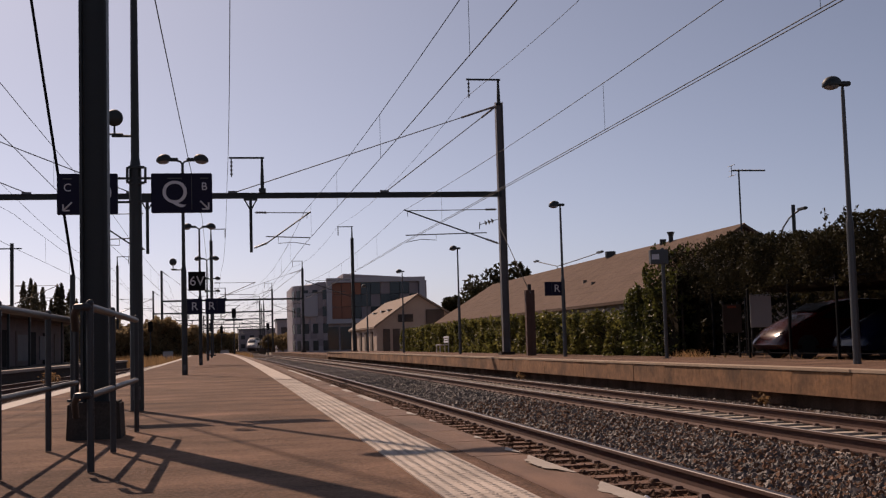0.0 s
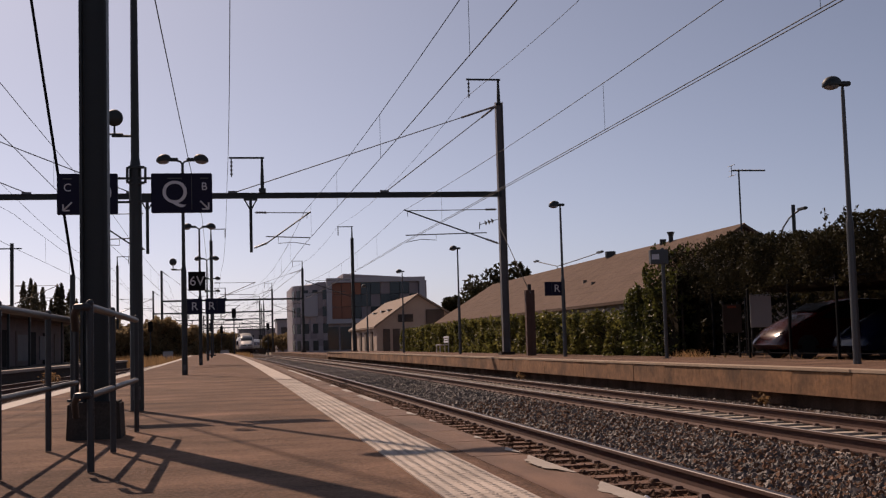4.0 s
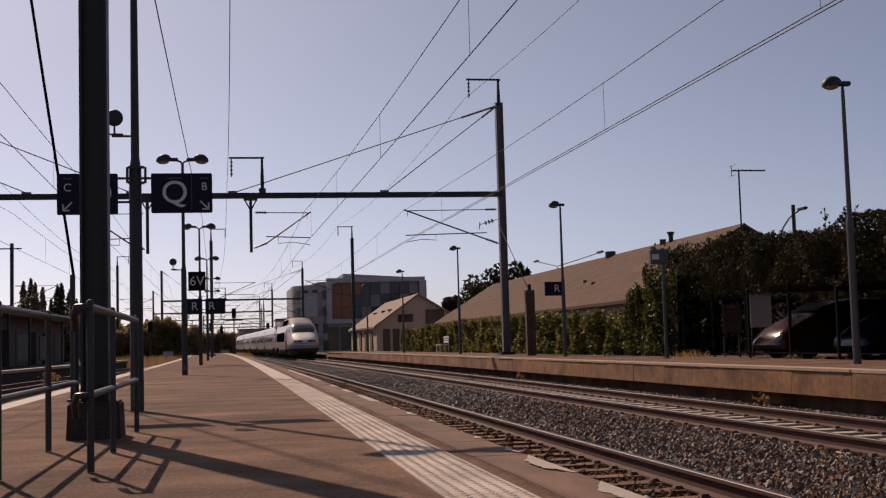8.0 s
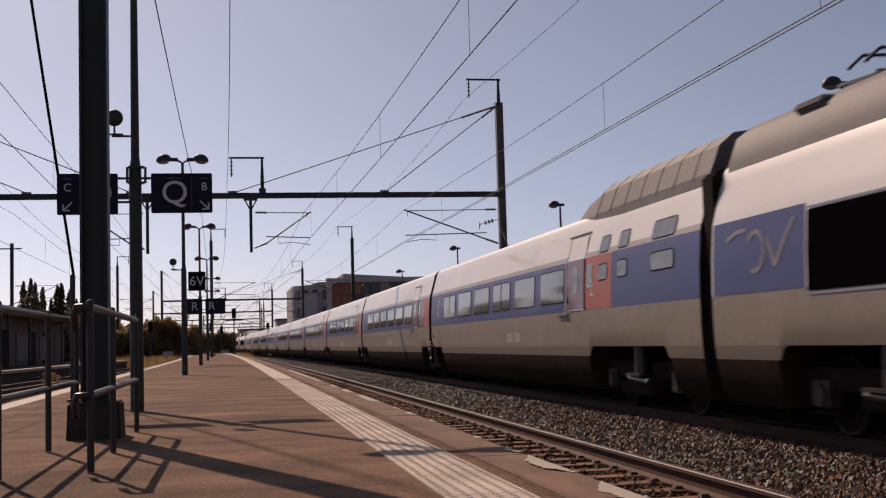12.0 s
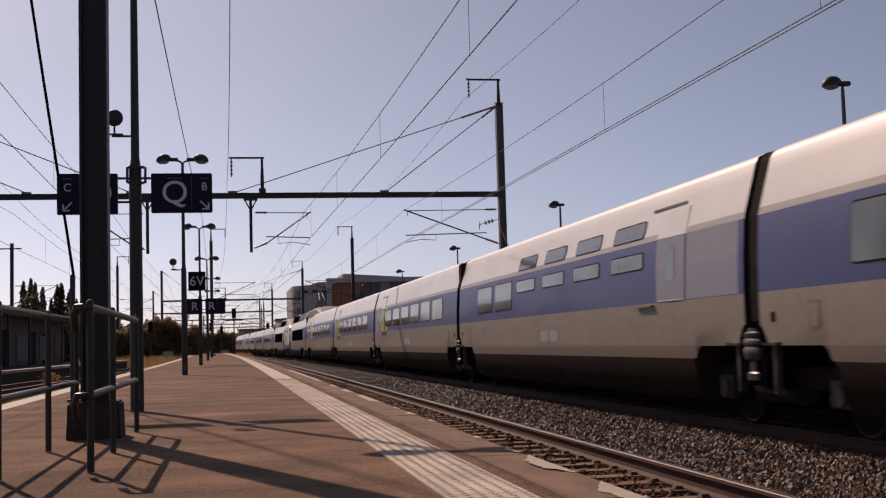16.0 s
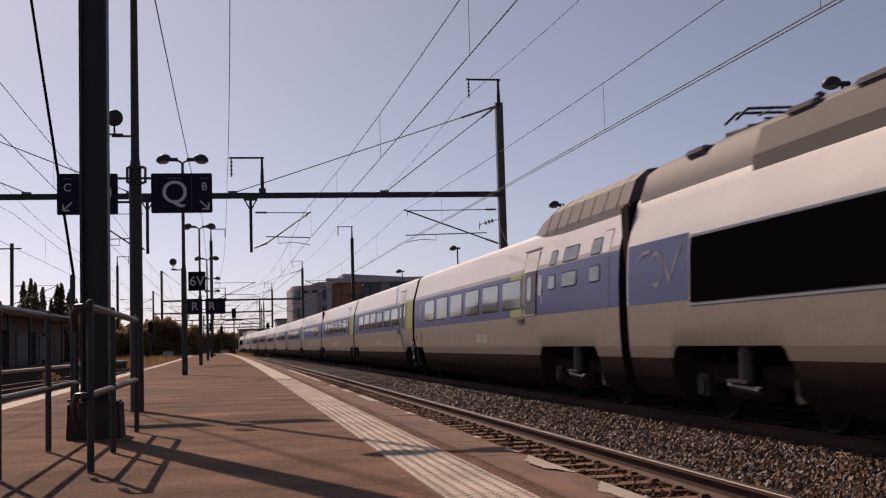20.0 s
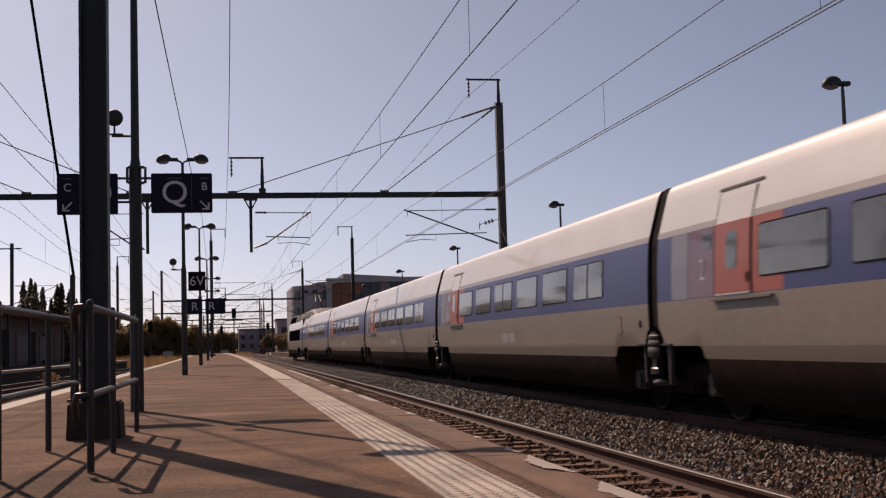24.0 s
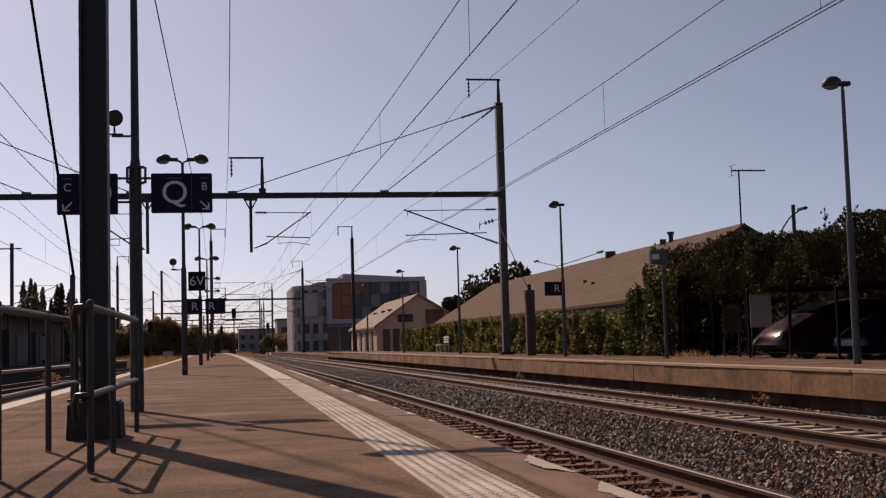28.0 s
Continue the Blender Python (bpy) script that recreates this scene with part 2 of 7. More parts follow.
def thing(name, m, label, category, group="", kind=""):
    ob = new(name)
    ob.empty_display_size = 0.2
    ob.matrix_basis = m
    return tagged(ob, label, category, group, kind)


def box(bm, x0, x1, y0, y1, z0, z1, bevel=0.0, turn=None):
    r = bmesh.ops.create_cube(bm, size=1.0)
    vs = r["verts"]
    for v in vs:
        v.co = Vector(((x0 + x1) / 2 + v.co.x * (x1 - x0), (y0 + y1) / 2 + v.co.y * (y1 - y0), (z0 + z1) / 2 + v.co.z * (z1 - z0)))
    if turn is not None:
        bmesh.ops.transform(bm, matrix=turn, verts=vs)
    if bevel:
        es = list({e for v in vs for e in v.link_edges})
        bmesh.ops.bevel(bm, geom=es, offset=bevel, segments=2, affect="EDGES")
    return bm


def rod(bm, a, b, r0, r1=None, n=8, caps=True):
    a, b = Vector(a), Vector(b)
    d = b - a
    m = Matrix.Translation((a + b) / 2) @ d.to_track_quat("Z", "Y").to_matrix().to_4x4()
    bmesh.ops.create_cone(bm, cap_ends=caps, segments=n, radius1=r0, radius2=r0 if r1 is None else r1, depth=d.length, matrix=m)
    return bm


def tube(bm, pts, r, n=6):
    """A round tube along a line of points."""
    pts = [Vector(p) for p in pts]
    rings = []
    for i, p in enumerate(pts):
        d = (pts[min(i + 1, len(pts) - 1)] - pts[max(i - 1, 0)]).normalized()
        q = d.to_track_quat("Z", "Y")
        rings.append([bm.verts.new(p + q @ Vector((r * math.cos(6.2832 * k / n), r * math.sin(6.2832 * k / n), 0))) for k in range(n)])
    for a, b in zip(rings, rings[1:]):
        for k in range(n):
            bm.faces.new((a[k], a[(k + 1) % n], b[(k + 1) % n], b[k]))
    bm.faces.new(rings[0][::-1])
    bm.faces.new(rings[-1])
    return bm


def sweep(bm, profile, ys, dx=0.0, mats=None, close=True, dz=None):
    """A profile of (x, z) carried along the tracks through the distances ys."""
    rings = []
    for y in ys:
        a, d = heading(y), dx(y) if callable(dx) else dx
        rings.append([bm.verts.new((cx(y) + (x + d) * math.cos(a), y - (x + d) * math.sin(a), z + (dz(y) if dz else 0))) for x, z in profile])
    n = len(profile)
    for a, b in zip(rings, rings[1:]):
        for k in range(n if close else n - 1):
            f = bm.faces.new((a[k], b[k], b[(k + 1) % n], a[(k + 1) % n]))
            if mats:
                f.material_index = mats[k]
    if close:
        bm.faces.new(rings[0])
        bm.faces.new(rings[-1][::-1])
    bmesh.ops.recalc_face_normals(bm, faces=bm.faces[:])
    return bm


def leaves(name, centres, size, material, parent, flat=0.4):
    """Many small bent leaf blades at the given centres, as one mesh."""
    c = np.asarray(centres, float)
    n = len(c)
    a, b = np.random.normal(size=(n, 3)), np.random.normal(size=(n, 3))
    a /= np.linalg.norm(a, axis=1)[:, None]
    b -= a * (a * b).sum(1)[:, None]
    b /= np.linalg.norm(b, axis=1)[:, None]
    nn = np.cross(a, b)
    s = size * np.random.uniform(0.6, 1.4, (n, 1))
    v = np.stack([c - a * s, c + b * s * 0.5 + nn * s * flat * .3, c + a * s, c - b * s * 0.5 + nn * s * flat * .3], 1).reshape(-1, 3)
    i = np.arange(n)[:, None] * 4
    f = np.concatenate([i + [0, 1, 2], i + [0, 2, 3]])
    return raw(name, v.tolist(), f.tolist(), material, parent)


def letters(name, text, size, m, material, parent, thick=0.004):
    cu = bpy.data.curves.new(name, "FONT")
    cu.body, cu.size, cu.extrude, cu.align_x, cu.align_y = text, size, thick, "CENTER", "CENTER"
    tmp = new(name, cu)
    me = bpy.data.meshes.new_from_object(tmp.evaluated_get(bpy.context.evaluated_depsgraph_get()))
    bpy.data.objects.remove(tmp)
    me.materials.clear()
    me.materials.append(material)
    ob = new(name, me)
    ob.parent = parent
    ob.matrix_basis = m
    return ob


def steps(a, b, d):
    k = max(1, int(round((b - a) / d)))
    return [a + (b - a) * i / k for i in range(k + 1)]


PLAT, FARP = 0.54, 0.58          # heights of the two platforms over the rails
LONG = steps(-30, 120, 6) + steps(130, 440, 10)
FACE = pose(0, 0, 0, 90, 0, 0)   # letters upright, read from -y


# ---------------------------------------------------------------- ground, tracks, platforms
bm = bmesh.new()
n = 60
grid = [[bm.verts.new((-1500 + 3000 * i / n, -900 + 3600 * j / n, -0.62)) for i in range(n + 1)] for j in range(n + 1)]
for j in range(n):
    for i in range(n):
        bm.faces.new((grid[j][i], grid[j][i + 1], grid[j + 1][i + 1], grid[j + 1][i]))
tagged(part("ground", bm, M["earth"]), "dry brown earth of the railway land", "ground", kind="structure")

bm = bmesh.new()
sweep(bm, [(-11.0, -0.62), (-10.3, -0.22), (-3.2, -0.22), (-2.6, -0.62)], LONG)
tagged(part("ballast_bed_left", bm, M["ballast_bed"]), "grey ballast bed of the side tracks", "ballast", kind="structure")
bm = bmesh.new()
sweep(bm, [(1.52, -0.62), (1.75, -0.20), (4.4, -0.20), (5.3, -0.17), (6.2, -0.20), (8.5, -0.20), (9.15, -0.10), (9.6, -0.10), (9.6, -0.62)], LONG)
tagged(part("ballast_bed_main", bm, M["ballast_bed"]), "grey and rusty ballast bed between the platforms", "ballast", kind="structure")
bm = bmesh.new()
sweep(bm, [(1.74, -0.30), (1.76, -0.192), (3.92, -0.192), (3.96, -0.30)], LONG)
tagged(part("ballast_bed_near", bm, M["rust_bed"]), "brown brake-dust crust on the near track's ballast", "ballast", kind="structure")


def stones(name, n, x0, x1, y0, y1, z, material, label, skip=()):
    """Broken ballast stones, each a small uneven solid, thicker near the camera."""
    y = y0 + (y1 - y0) * np.random.uniform(0, 1, n) ** 1.8
    x = np.random.uniform(x0, x1, n)
    keep = np.ones(n, bool)
    for c in skip:
        keep &= abs(x - c) > 0.05
    x, y = x[keep], y[keep]
    n = len(x)
    base = np.array([(1, 0, 0), (-1, 0, 0), (0, 1, 0), (0, -1, 0), (0, 0, 1), (0, 0, -1)], float)
    tri = np.array([(0, 2, 4), (2, 1, 4), (1, 3, 4), (3, 0, 4), (2, 0, 5), (1, 2, 5), (3, 1, 5), (0, 3, 5)])
    v = base[None] * np.random.uniform(0.5, 1.25, (n, 6, 1)) + np.random.normal(0, 0.2, (n, 6, 3))
    v *= np.random.uniform(0.018, 0.046, (n, 1, 1)) * np.array([1, 1, 0.8])
    ang = np.random.uniform(0, 6.28, n)
    c, s = np.cos(ang)[:, None], np.sin(ang)[:, None]
    v = np.stack([v[..., 0] * c - v[..., 1] * s, v[..., 0] * s + v[..., 1] * c, v[..., 2]], -1)
    zz = z + np.random.uniform(-0.01, 0.03, n)
    v += np.stack([x + np.array([cx(t) for t in y]), y, zz], -1)[:, None]
    f = (np.arange(n)[:, None, None] * 6 + tri[None]).reshape(-1, 3)
    ob = raw(name, v.reshape(-1, 3).tolist(), f.tolist(), material)
    return tagged(ob, label, "ballast", kind="stuff")


stones("ballast_stones", 15000, 4.02, 6.6, 4.5, 26, -0.175, M["stone_rust"], "rusty crushed stones between the two tracks")
stones("ballast_stones", 56000, 4.02, 6.55, 4.5, 60, -0.18, M["stone"], "loose grey crushed stones between the two tracks")
stones("ballast_stones", 6000, 8.75, 9.3, 12, 60, -0.12, M["stone"], "loose grey crushed stones along the far platform")
stones("ballast_stones", 12000, 1.7, 3.88, 3.5, 40, -0.190, M["stone_rust"], "rust-stained crushed stones of the near track")
stones("ballast_stones", 34000, 4.02, 6.55, 50, 150, -0.185, M["stone"], "grey crushed stones between the two tracks farther on")
stones("ballast_stones", 9000, 1.75, 3.88, 38, 120, -0.190, M["stone_rust"], "rust-stained crushed stones of the near track farther on")
stones("ballast_stones", 14000, -10.2, -3.3, 10, 70, -0.20, M["stone"], "grey crushed stones of the side tracks")

def outer(y):
    """Axis of the outer side track, which draws in towards the line."""
    return -7.65 + 0.055 * (y - 50)


RAILPROF = [(-0.07, -0.17), (-0.07, -0.155), (-0.010, -0.135), (-0.010, -0.045), (-0.036, -0.035), (-0.036, -0.006), (-0.028, 0.0),
            (0.028, 0.0), (0.036, -0.006), (0.036, -0.035), (0.010, -0.045), (0.010, -0.135), (0.07, -0.155), (0.07, -0.17)]
RAILMAT = [0, 0, 0, 0, 0, 1, 1, 1, 0, 0, 0, 0, 0, 0]
TRACKS = {"near_track": 3.2048, "far_track": 7.5945, "left_track": -4.55, "outer_left_track": -7.65}
track = {}
for name, axis in TRACKS.items():
    track[name] = thing(name, pose(0, 0, 0), "railway track with rusty-sided worn steel rails on ballast", "track", kind="structure")
    for s in (-0.7525, 0.7525):
        bm = bmesh.new()
        if name == "outer_left_track":
            sweep(bm, RAILPROF, steps(-30, 90, 6), lambda y: outer(y) + s, RAILMAT)
        else:
            sweep(bm, RAILPROF, LONG, axis + s, RAILMAT)
        part("rail", bm, [M["rail_side"], M["rail_top"]], track[name])

# near platform: asphalt deck, tactile strip, coping
bm = bmesh.new()
sweep(bm, [(-2.62, -0.62), (-2.62, PLAT - 0.004), (1.32, PLAT - 0.004), (1.32, -0.62)], steps(-20, 150, 5))
deck = tagged(part("platform_near", bm, M["asphalt"]), "brown-grey asphalt island platform", "platform", kind="structure")
bm = bmesh.new()
sweep(bm, [(-2.95, PLAT - 0.16), (-2.95, PLAT - 0.01), (-2.63, PLAT - 0.002), (-2.63, PLAT - 0.16)], steps(-20, 150, 5))
tagged(part("platform_coping_left", bm, M["white_paint"]), "worn white-painted coping along the side track", "coping", kind="structure")
bm = bmesh.new()
sweep(bm, [(-2.9, -0.62), (-2.9, PLAT - 0.16), (-2.63, PLAT - 0.16), (-2.63, -0.62)], steps(-20, 150, 5))
tagged(part("platform_wall_left", bm, M["platform_wall"]), "stained concrete platform wall", "wall", kind="structure")

bm = bmesh.new()
sweep(bm, [(9.25, FARP - 0.045), (9.25, FARP), (9.62, FARP), (9.62, FARP - 0.045)], steps(-20, 108, 4))
tagged(part("platform_coping_far", bm, M["far_coping"]), "pale worn concrete coping of the far platform", "coping", kind="structure")
bm = bmesh.new()
sweep(bm, [(9.30, FARP - 0.44), (9.30, FARP - 0.046), (9.62, FARP - 0.046), (9.62, FARP - 0.44)], steps(-20, 108, 4))
tagged(part("platform_wall_far", bm, M["platform_wall"]), "brown-stained concrete face of the far platform", "wall", kind="structure")
bm = bmesh.new()
sweep(bm, [(9.55, -0.62), (9.55, FARP - 0.44), (9.62, FARP - 0.44), (9.62, FARP - 0.004), (13.0, FARP - 0.03), (13.0, -0.62)], steps(-20, 108, 4))
tagged(part("platform_far", bm, M["asphalt"]), "asphalt side platform before a hedge", "platform", kind="structure")
bm = bmesh.new()
sweep(bm, [(9.4, -0.62), (9.4, 0.28), (12.5, 0.30), (12.5, -0.62)], steps(108.1, 190, 6))
tagged(part("platform_far_low", bm, M["asphalt"]), "low brown asphalt end of the far platform", "platform", kind="structure")
bm = bmesh.new()
sweep(bm, [(-8.5, -0.62), (-8.5, 0.49), (-1.92, 0.49), (-1.92, 0.36), (-1.62, 0.36), (-1.62, -0.62)], steps(-20, 92, 8), outer)
tagged(part("platform_left", bm, M["foot"]), "dark weathered side platform beyond the left tracks", "platform", kind="structure")
bm = bmesh.new()
sweep(bm, [(-1.92, 0.37), (-1.92, 0.5), (-1.55, 0.5), (-1.55, 0.37)], steps(-20, 92, 8), outer)
tagged(part("platform_coping_side", bm, M["white_paint"]), "worn pale coping of the side platform", "coping", kind="structure")


# ---------------------------------------------------------------- overhead line
def at(X, y, z):
    """A place X metres right of the tracks' base line, y along, z up."""
    a = heading(y)
    return Vector((cx(y) + X * math.cos(a), y - X * math.sin(a), z))


def hbeam(bm, x, y, z0, z1, w=0.24, t=0.016):
    """An upright H section: two flanges joined by a web, one solid."""
    h = w / 2
    prof = [(-h, -h), (-h + t, -h), (-h + t, -t / 2), (h - t, -t / 2), (h - t, -h), (h, -h), (h, h), (h - t, h), (h - t, t / 2), (-h + t, t / 2), (-h + t, h), (-h, h)]
    a, b = [bm.verts.new((x + p, y + q, z0)) for p, q in prof], [bm.verts.new((x + p, y + q, z1)) for p, q in prof]
    for k in range(12):
        bm.faces.new((a[k], a[(k + 1) % 12], b[(k + 1) % 12], b[k]))
    bm.faces.new(a[::-1])
    bm.faces.new(b)


def insulator(bm, a, b, r=0.05):
    a, b = Vector(a), Vector(b)
    rod(bm, a, b, r * 0.55, n=6)
    for i in range(4):
        p, q = a.lerp(b, 0.14 + 0.22 * i), a.lerp(b, 0.24 + 0.22 * i)
        rod(bm, p, q, r, n=8)


def top_bracket(parent, x, z, reach):
    """The goal-post bracket on a mast's head, with its hanging feeder insulator."""
    bm = bmesh.new()
    rod(bm, (x, 0, z - 0.1), (x, 0, z + 1.0), 0.09, 0.05, n=6)
    box(bm, min(x, x + reach) - 0.1, max(x, x + reach) + 0.1, -0.04, 0.04, z + 0.96, z + 1.03)
    part("bracket", bm, M["steel"], parent)
    bm = bmesh.new()
    insulator(bm, (x + reach, 0, z + 0.96), (x + reach, 0, z + 0.2))
    part("insulator", bm, M["insulator"], parent)


def cantilever(parent, x, side, reach, z=5.3):
    """Strut, stay and steady arm that hold the wires; x: foot, side: -1 to the left."""
    tip = x + side * reach
    bm = bmesh.new()
    rod(bm, (x + side * 0.55, 0, z + 0.18), (tip, 0, z + 1.48), 0.03, n=6)
    rod(bm, (x + side * 0.6, 0, z + 1.46), (tip - side * 0.1, 0, z + 1.44), 0.018, n=6)
    rod(bm, (x + side * 0.55, 0, z + 0.47), (tip - side * 0.05, 0, z + 0.40), 0.022, n=6)
    tube(bm, [(tip - side * 1.35, 0, z + 0.42), (tip - side * 1.35, 0, z + 0.18), (tip - side * 0.7, 0, z + 0.22), (tip - side * 0.05, 0, z + 0.1)], 0.014, n=5)
    rod(bm, (tip - side * 0.15, 0, z + 1.42), (tip - side * 0.15, 0, z + 1.2), 0.012, n=5)
    part("cantilever", bm, M["steel"], parent)
    for a, b in (((x + side * 0.05, 0, z), (x + side * 0.6, 0, z + 0.2)), ((x + side * 0.1, 0, z + 1.47), (x + side * 0.6, 0, z + 1.46))):
        bm = bmesh.new()
        insulator(bm, a, b, 0.052)
        part("insulator", bm, M["insulator"], parent)


def gantry(y, xr, xl, drops, stub, label, coat="steel", hooks=False):
    """A beam over the tracks between two masts, with tie rods, hanging posts and cantilevers."""
    g = thing("catenary_gantry", Matrix.Translation((cx(y), y, 0)) @ pose(0, 0, 0, 0, 0, -math.degrees(heading(y))), label, "gantry", "catenary gantries")
    for x in (xr, xl):
        bm = bmesh.new()
        hbeam(bm, x, 0, -0.3, 12.9 if hooks and x == xl else 11.4, 0.30)
        part("mast", bm, M[coat], g)
        part("foot", box(bmesh.new(), x - 0.3, x + 0.3, -0.3, 0.3, -0.62, FARP + 0.10, 0.02), M["foot"], g)
    bm = bmesh.new()
    for s in (-0.10, 0.10):
        box(bm, xl, xr, -0.10, 0.10, 7.42 + s - 0.012, 7.42 + s + 0.012)
    box(bm, xl, xr, -0.012, 0.012, 7.32, 7.52)
    for k in range(int(xl) + 1, int(xr), 2):
        box(bm, k - 0.01, k + 0.01, -0.1, 0.1, 7.33, 7.51)
    part("beam", bm, M["steel"], g)
    for x1, x0, zt in ((xr - 0.1, xr - 5.0, 11.25), (xr - 0.1, xr - 11.3, 11.25)) + (((xl + 0.1, xl + 8.65, 11.2), (xl + 0.1, xl + 12.7, 12.7)) if hooks else ((xl + 0.1, xl + 5.0, 11.25),)):
        bm = bmesh.new()
        rod(bm, (x1, 0, zt), (x0, 0, 7.55), 0.022, n=5)
        rod(bm, (x1, 0, zt), Vector((x1, 0, zt)).lerp(Vector((x0, 0, 7.55)), 0.14), 0.045, n=6)
        box(bm, x0 - 0.25, x0 + 0.12, -0.03, 0.03, 7.53, 7.62)
        part("tie_rod", bm, M["wire_old"], g)
    top_bracket(g, xr, 11.4, -1.3)
    for x, side in drops:
        bm = bmesh.new()
        hbeam(bm, x, 0, 5.07, 7.32, 0.12, 0.012)
        box(bm, x - 0.28, x + 0.28, -0.09, 0.09, 7.22, 7.32)
        rod(bm, (x - 0.25, 0, 7.25), (x, 0, 6.8), 0.03, n=5)
        rod(bm, (x + 0.25, 0, 7.25), (x, 0, 6.8), 0.03, n=5)
        part("hanging_post", bm, M["steel"], g)
        cantilever(g, x + side * 0.06, side, 2.4, 5.25)
    for x, reach in stub:
        bm = bmesh.new()
        box(bm, x - 0.14, x + 0.14, -0.08, 0.08, 7.53, 7.72)
        rod(bm, (x, 0, 7.6), (x, 0, 8.2), 0.09, 0.06, n=6)
        part("stub_post", bm, M["steel"], g)
        top_bracket(g, x, 8.0, reach)
    cantilever(g, xr - 0.15, -1, 4.1, 5.3)
    if hooks:
        bm = bmesh.new()
        rod(bm, (xr - 0.15, 0.2, 6.36), (xr - 0.95, 0.2, 6.14), 0.014, n=5)
        rod(bm, (xr - 0.95, 0.2, 6.24), (xr - 0.97, 0.2, 5.95), 0.02, n=5)
        part("tension_rod", bm, M["steel"], g)
        for t in (0.30, 0.48, 0.66):
            bm = bmesh.new()
            p = Vector((xr - 0.15, 0.2, 6.36)).lerp(Vector((xr - 0.95, 0.2, 6.14)), t)
            rod(bm, p - Vector((0.03, 0, 0.008)), p + Vector((0.03, 0, 0.008)), 0.11, 0.05, n=10)
            part("insulator_disc", bm, M["insulator"], g)
    return g


gantry(50.0, 11.67, -16.4, [(1.03, 1), (-3.12, -1)], [(1.52, -1.25)], "grey steel gantry carrying the overhead wires across the tracks", "mast_grey", True)
gantry(160.0, 11.6, -6.6, [(0.9, 1), (-3.2, -1)], [(1.5, -1.3)], "far dark steel gantry over the tracks")
for y, xl in ((215.0, -9.0), (270.0, -9.5), (325.0, -8.5), (380.0, -9.5)):
    gantry(y, 11.5, xl, [(0.9, 1), (-3.2, -1)], [(1.5, -1.3)], "distant dark steel gantry over the tracks")


def mast(X, y, reach, side, label, h=10.4, head=True):
    g = thing("catenary_mast", Matrix.Translation(at(X, y, 0)), label, "mast", "catenary masts")
    bm = bmesh.new()
    hbeam(bm, 0, 0, -0.3, h, 0.26)
    part("mast", bm, M["steel"], g)
    part("foot", box(bmesh.new(), -0.3, 0.3, -0.3, 0.3, -0.62, FARP + 0.06, 0.02), M["foot"], g)
    if head:
        top_bracket(g, 0, h, side * 1.2)
    else:
        part("cross_arm", box(bmesh.new(), -1.6, 0.8, -0.05, 0.05, h - 0.5, h - 0.4), M["steel"], g)
    cantilever(g, side * 0.13, side, reach, 5.3)
    return g


mast(11.3, 104.0, 4.0, -1, "grey steel mast beside the far platform")
mast(-0.75, 105.0, 3.6, 1, "grey steel mast on the island platform")
mast(-0.6, 240.0, 3.6, 1, "distant steel mast between the tracks")
mast(11.4, 240.0, 4.0, -1, "distant steel mast beside the line", 9.6)
mast(-16.9, 104.0, 3.6, 1, "grey steel mast beyond the side platform", 10.3, False)
mast(-10.6, 135.0, 3.6, 1, "grey steel mast on the side platform")

# contact wire, messenger and droppers of each track; the feeder wires on the brackets
SUPPORTS = [-4, 50, 104, 160, 215, 270, 325, 380, 430]


def sag(y, z, d):
    for a, b in zip(SUPPORTS, SUPPORTS[1:]):
        if a <= y <= b:
            t = (y - a) / (b - a)
            return z - d * 4 * t * (1 - t)
    return z


ZIGZAG = [0.56, 0.05, 0.25, 0.0, 0.2, 0.0, 0.2, 0.0, 0.2]


def stagger(y):
    """The wires' zigzag from mast to mast."""
    return float(np.interp(y, SUPPORTS, ZIGZAG))


def overhead(name, X, double, label, first=9.0, gap=9.0):
    w = thing(name, pose(0, 0, 0), label, "wire", "overhead lines")
    ys = steps(-4, 430, 4.5)
    for dx in ((-0.05, 0.05) if double else (0.0,)):
        bm = bmesh.new()
        tube(bm, [at(X + dx + stagger(y), y, 5.42) for y in ys], 0.009, 5)
        part("contact_wire", bm, M["wire"], w)
    bm = bmesh.new()
    tube(bm, [at(X + stagger(y), y, sag(y, 6.78, 0.36)) for y in ys], 0.008, 5)
    part("messenger_wire", bm, M["wire"], w)
    for a, b in zip(SUPPORTS, SUPPORTS[1:]):
        for k in range(6):
            y = a + first + gap * k
            if y < min(b - 2, 200):
                bm = bmesh.new()
                rod(bm, at(X + stagger(y), y, 5.42), at(X + stagger(y), y, sag(y, 6.78, 0.36)), 0.004, n=4)
                part("dropper", bm, M["wire"], w)


overhead("overhead_line", 3.2, False, "thin dark contact and messenger wire over the near track", 11.35, 9.9)
overhead("overhead_line", 7.38, True, "twin contact wire and messenger over the far track", 9.5, 9.05)
overhead("overhead_line", -4.6, False, "thin wires over the side track")
overhead("overhead_line", -8.4, False, "thin wires over the outer side track")
for X, z in ((10.2, 11.6), (0.08, 7.9), (-0.95, 6.6), (-8.9, 8.1)):
    bm = bmesh.new()
    tube(bm, [at(X, y, sag(y, z, 0.7)) for y in steps(-4, 430, 4.5)], 0.009, 5)
    tagged(part("feeder_wire", bm, M["wire"]), "thin bare feeder wire hung from mast to mast", "wire", "feeder wires")


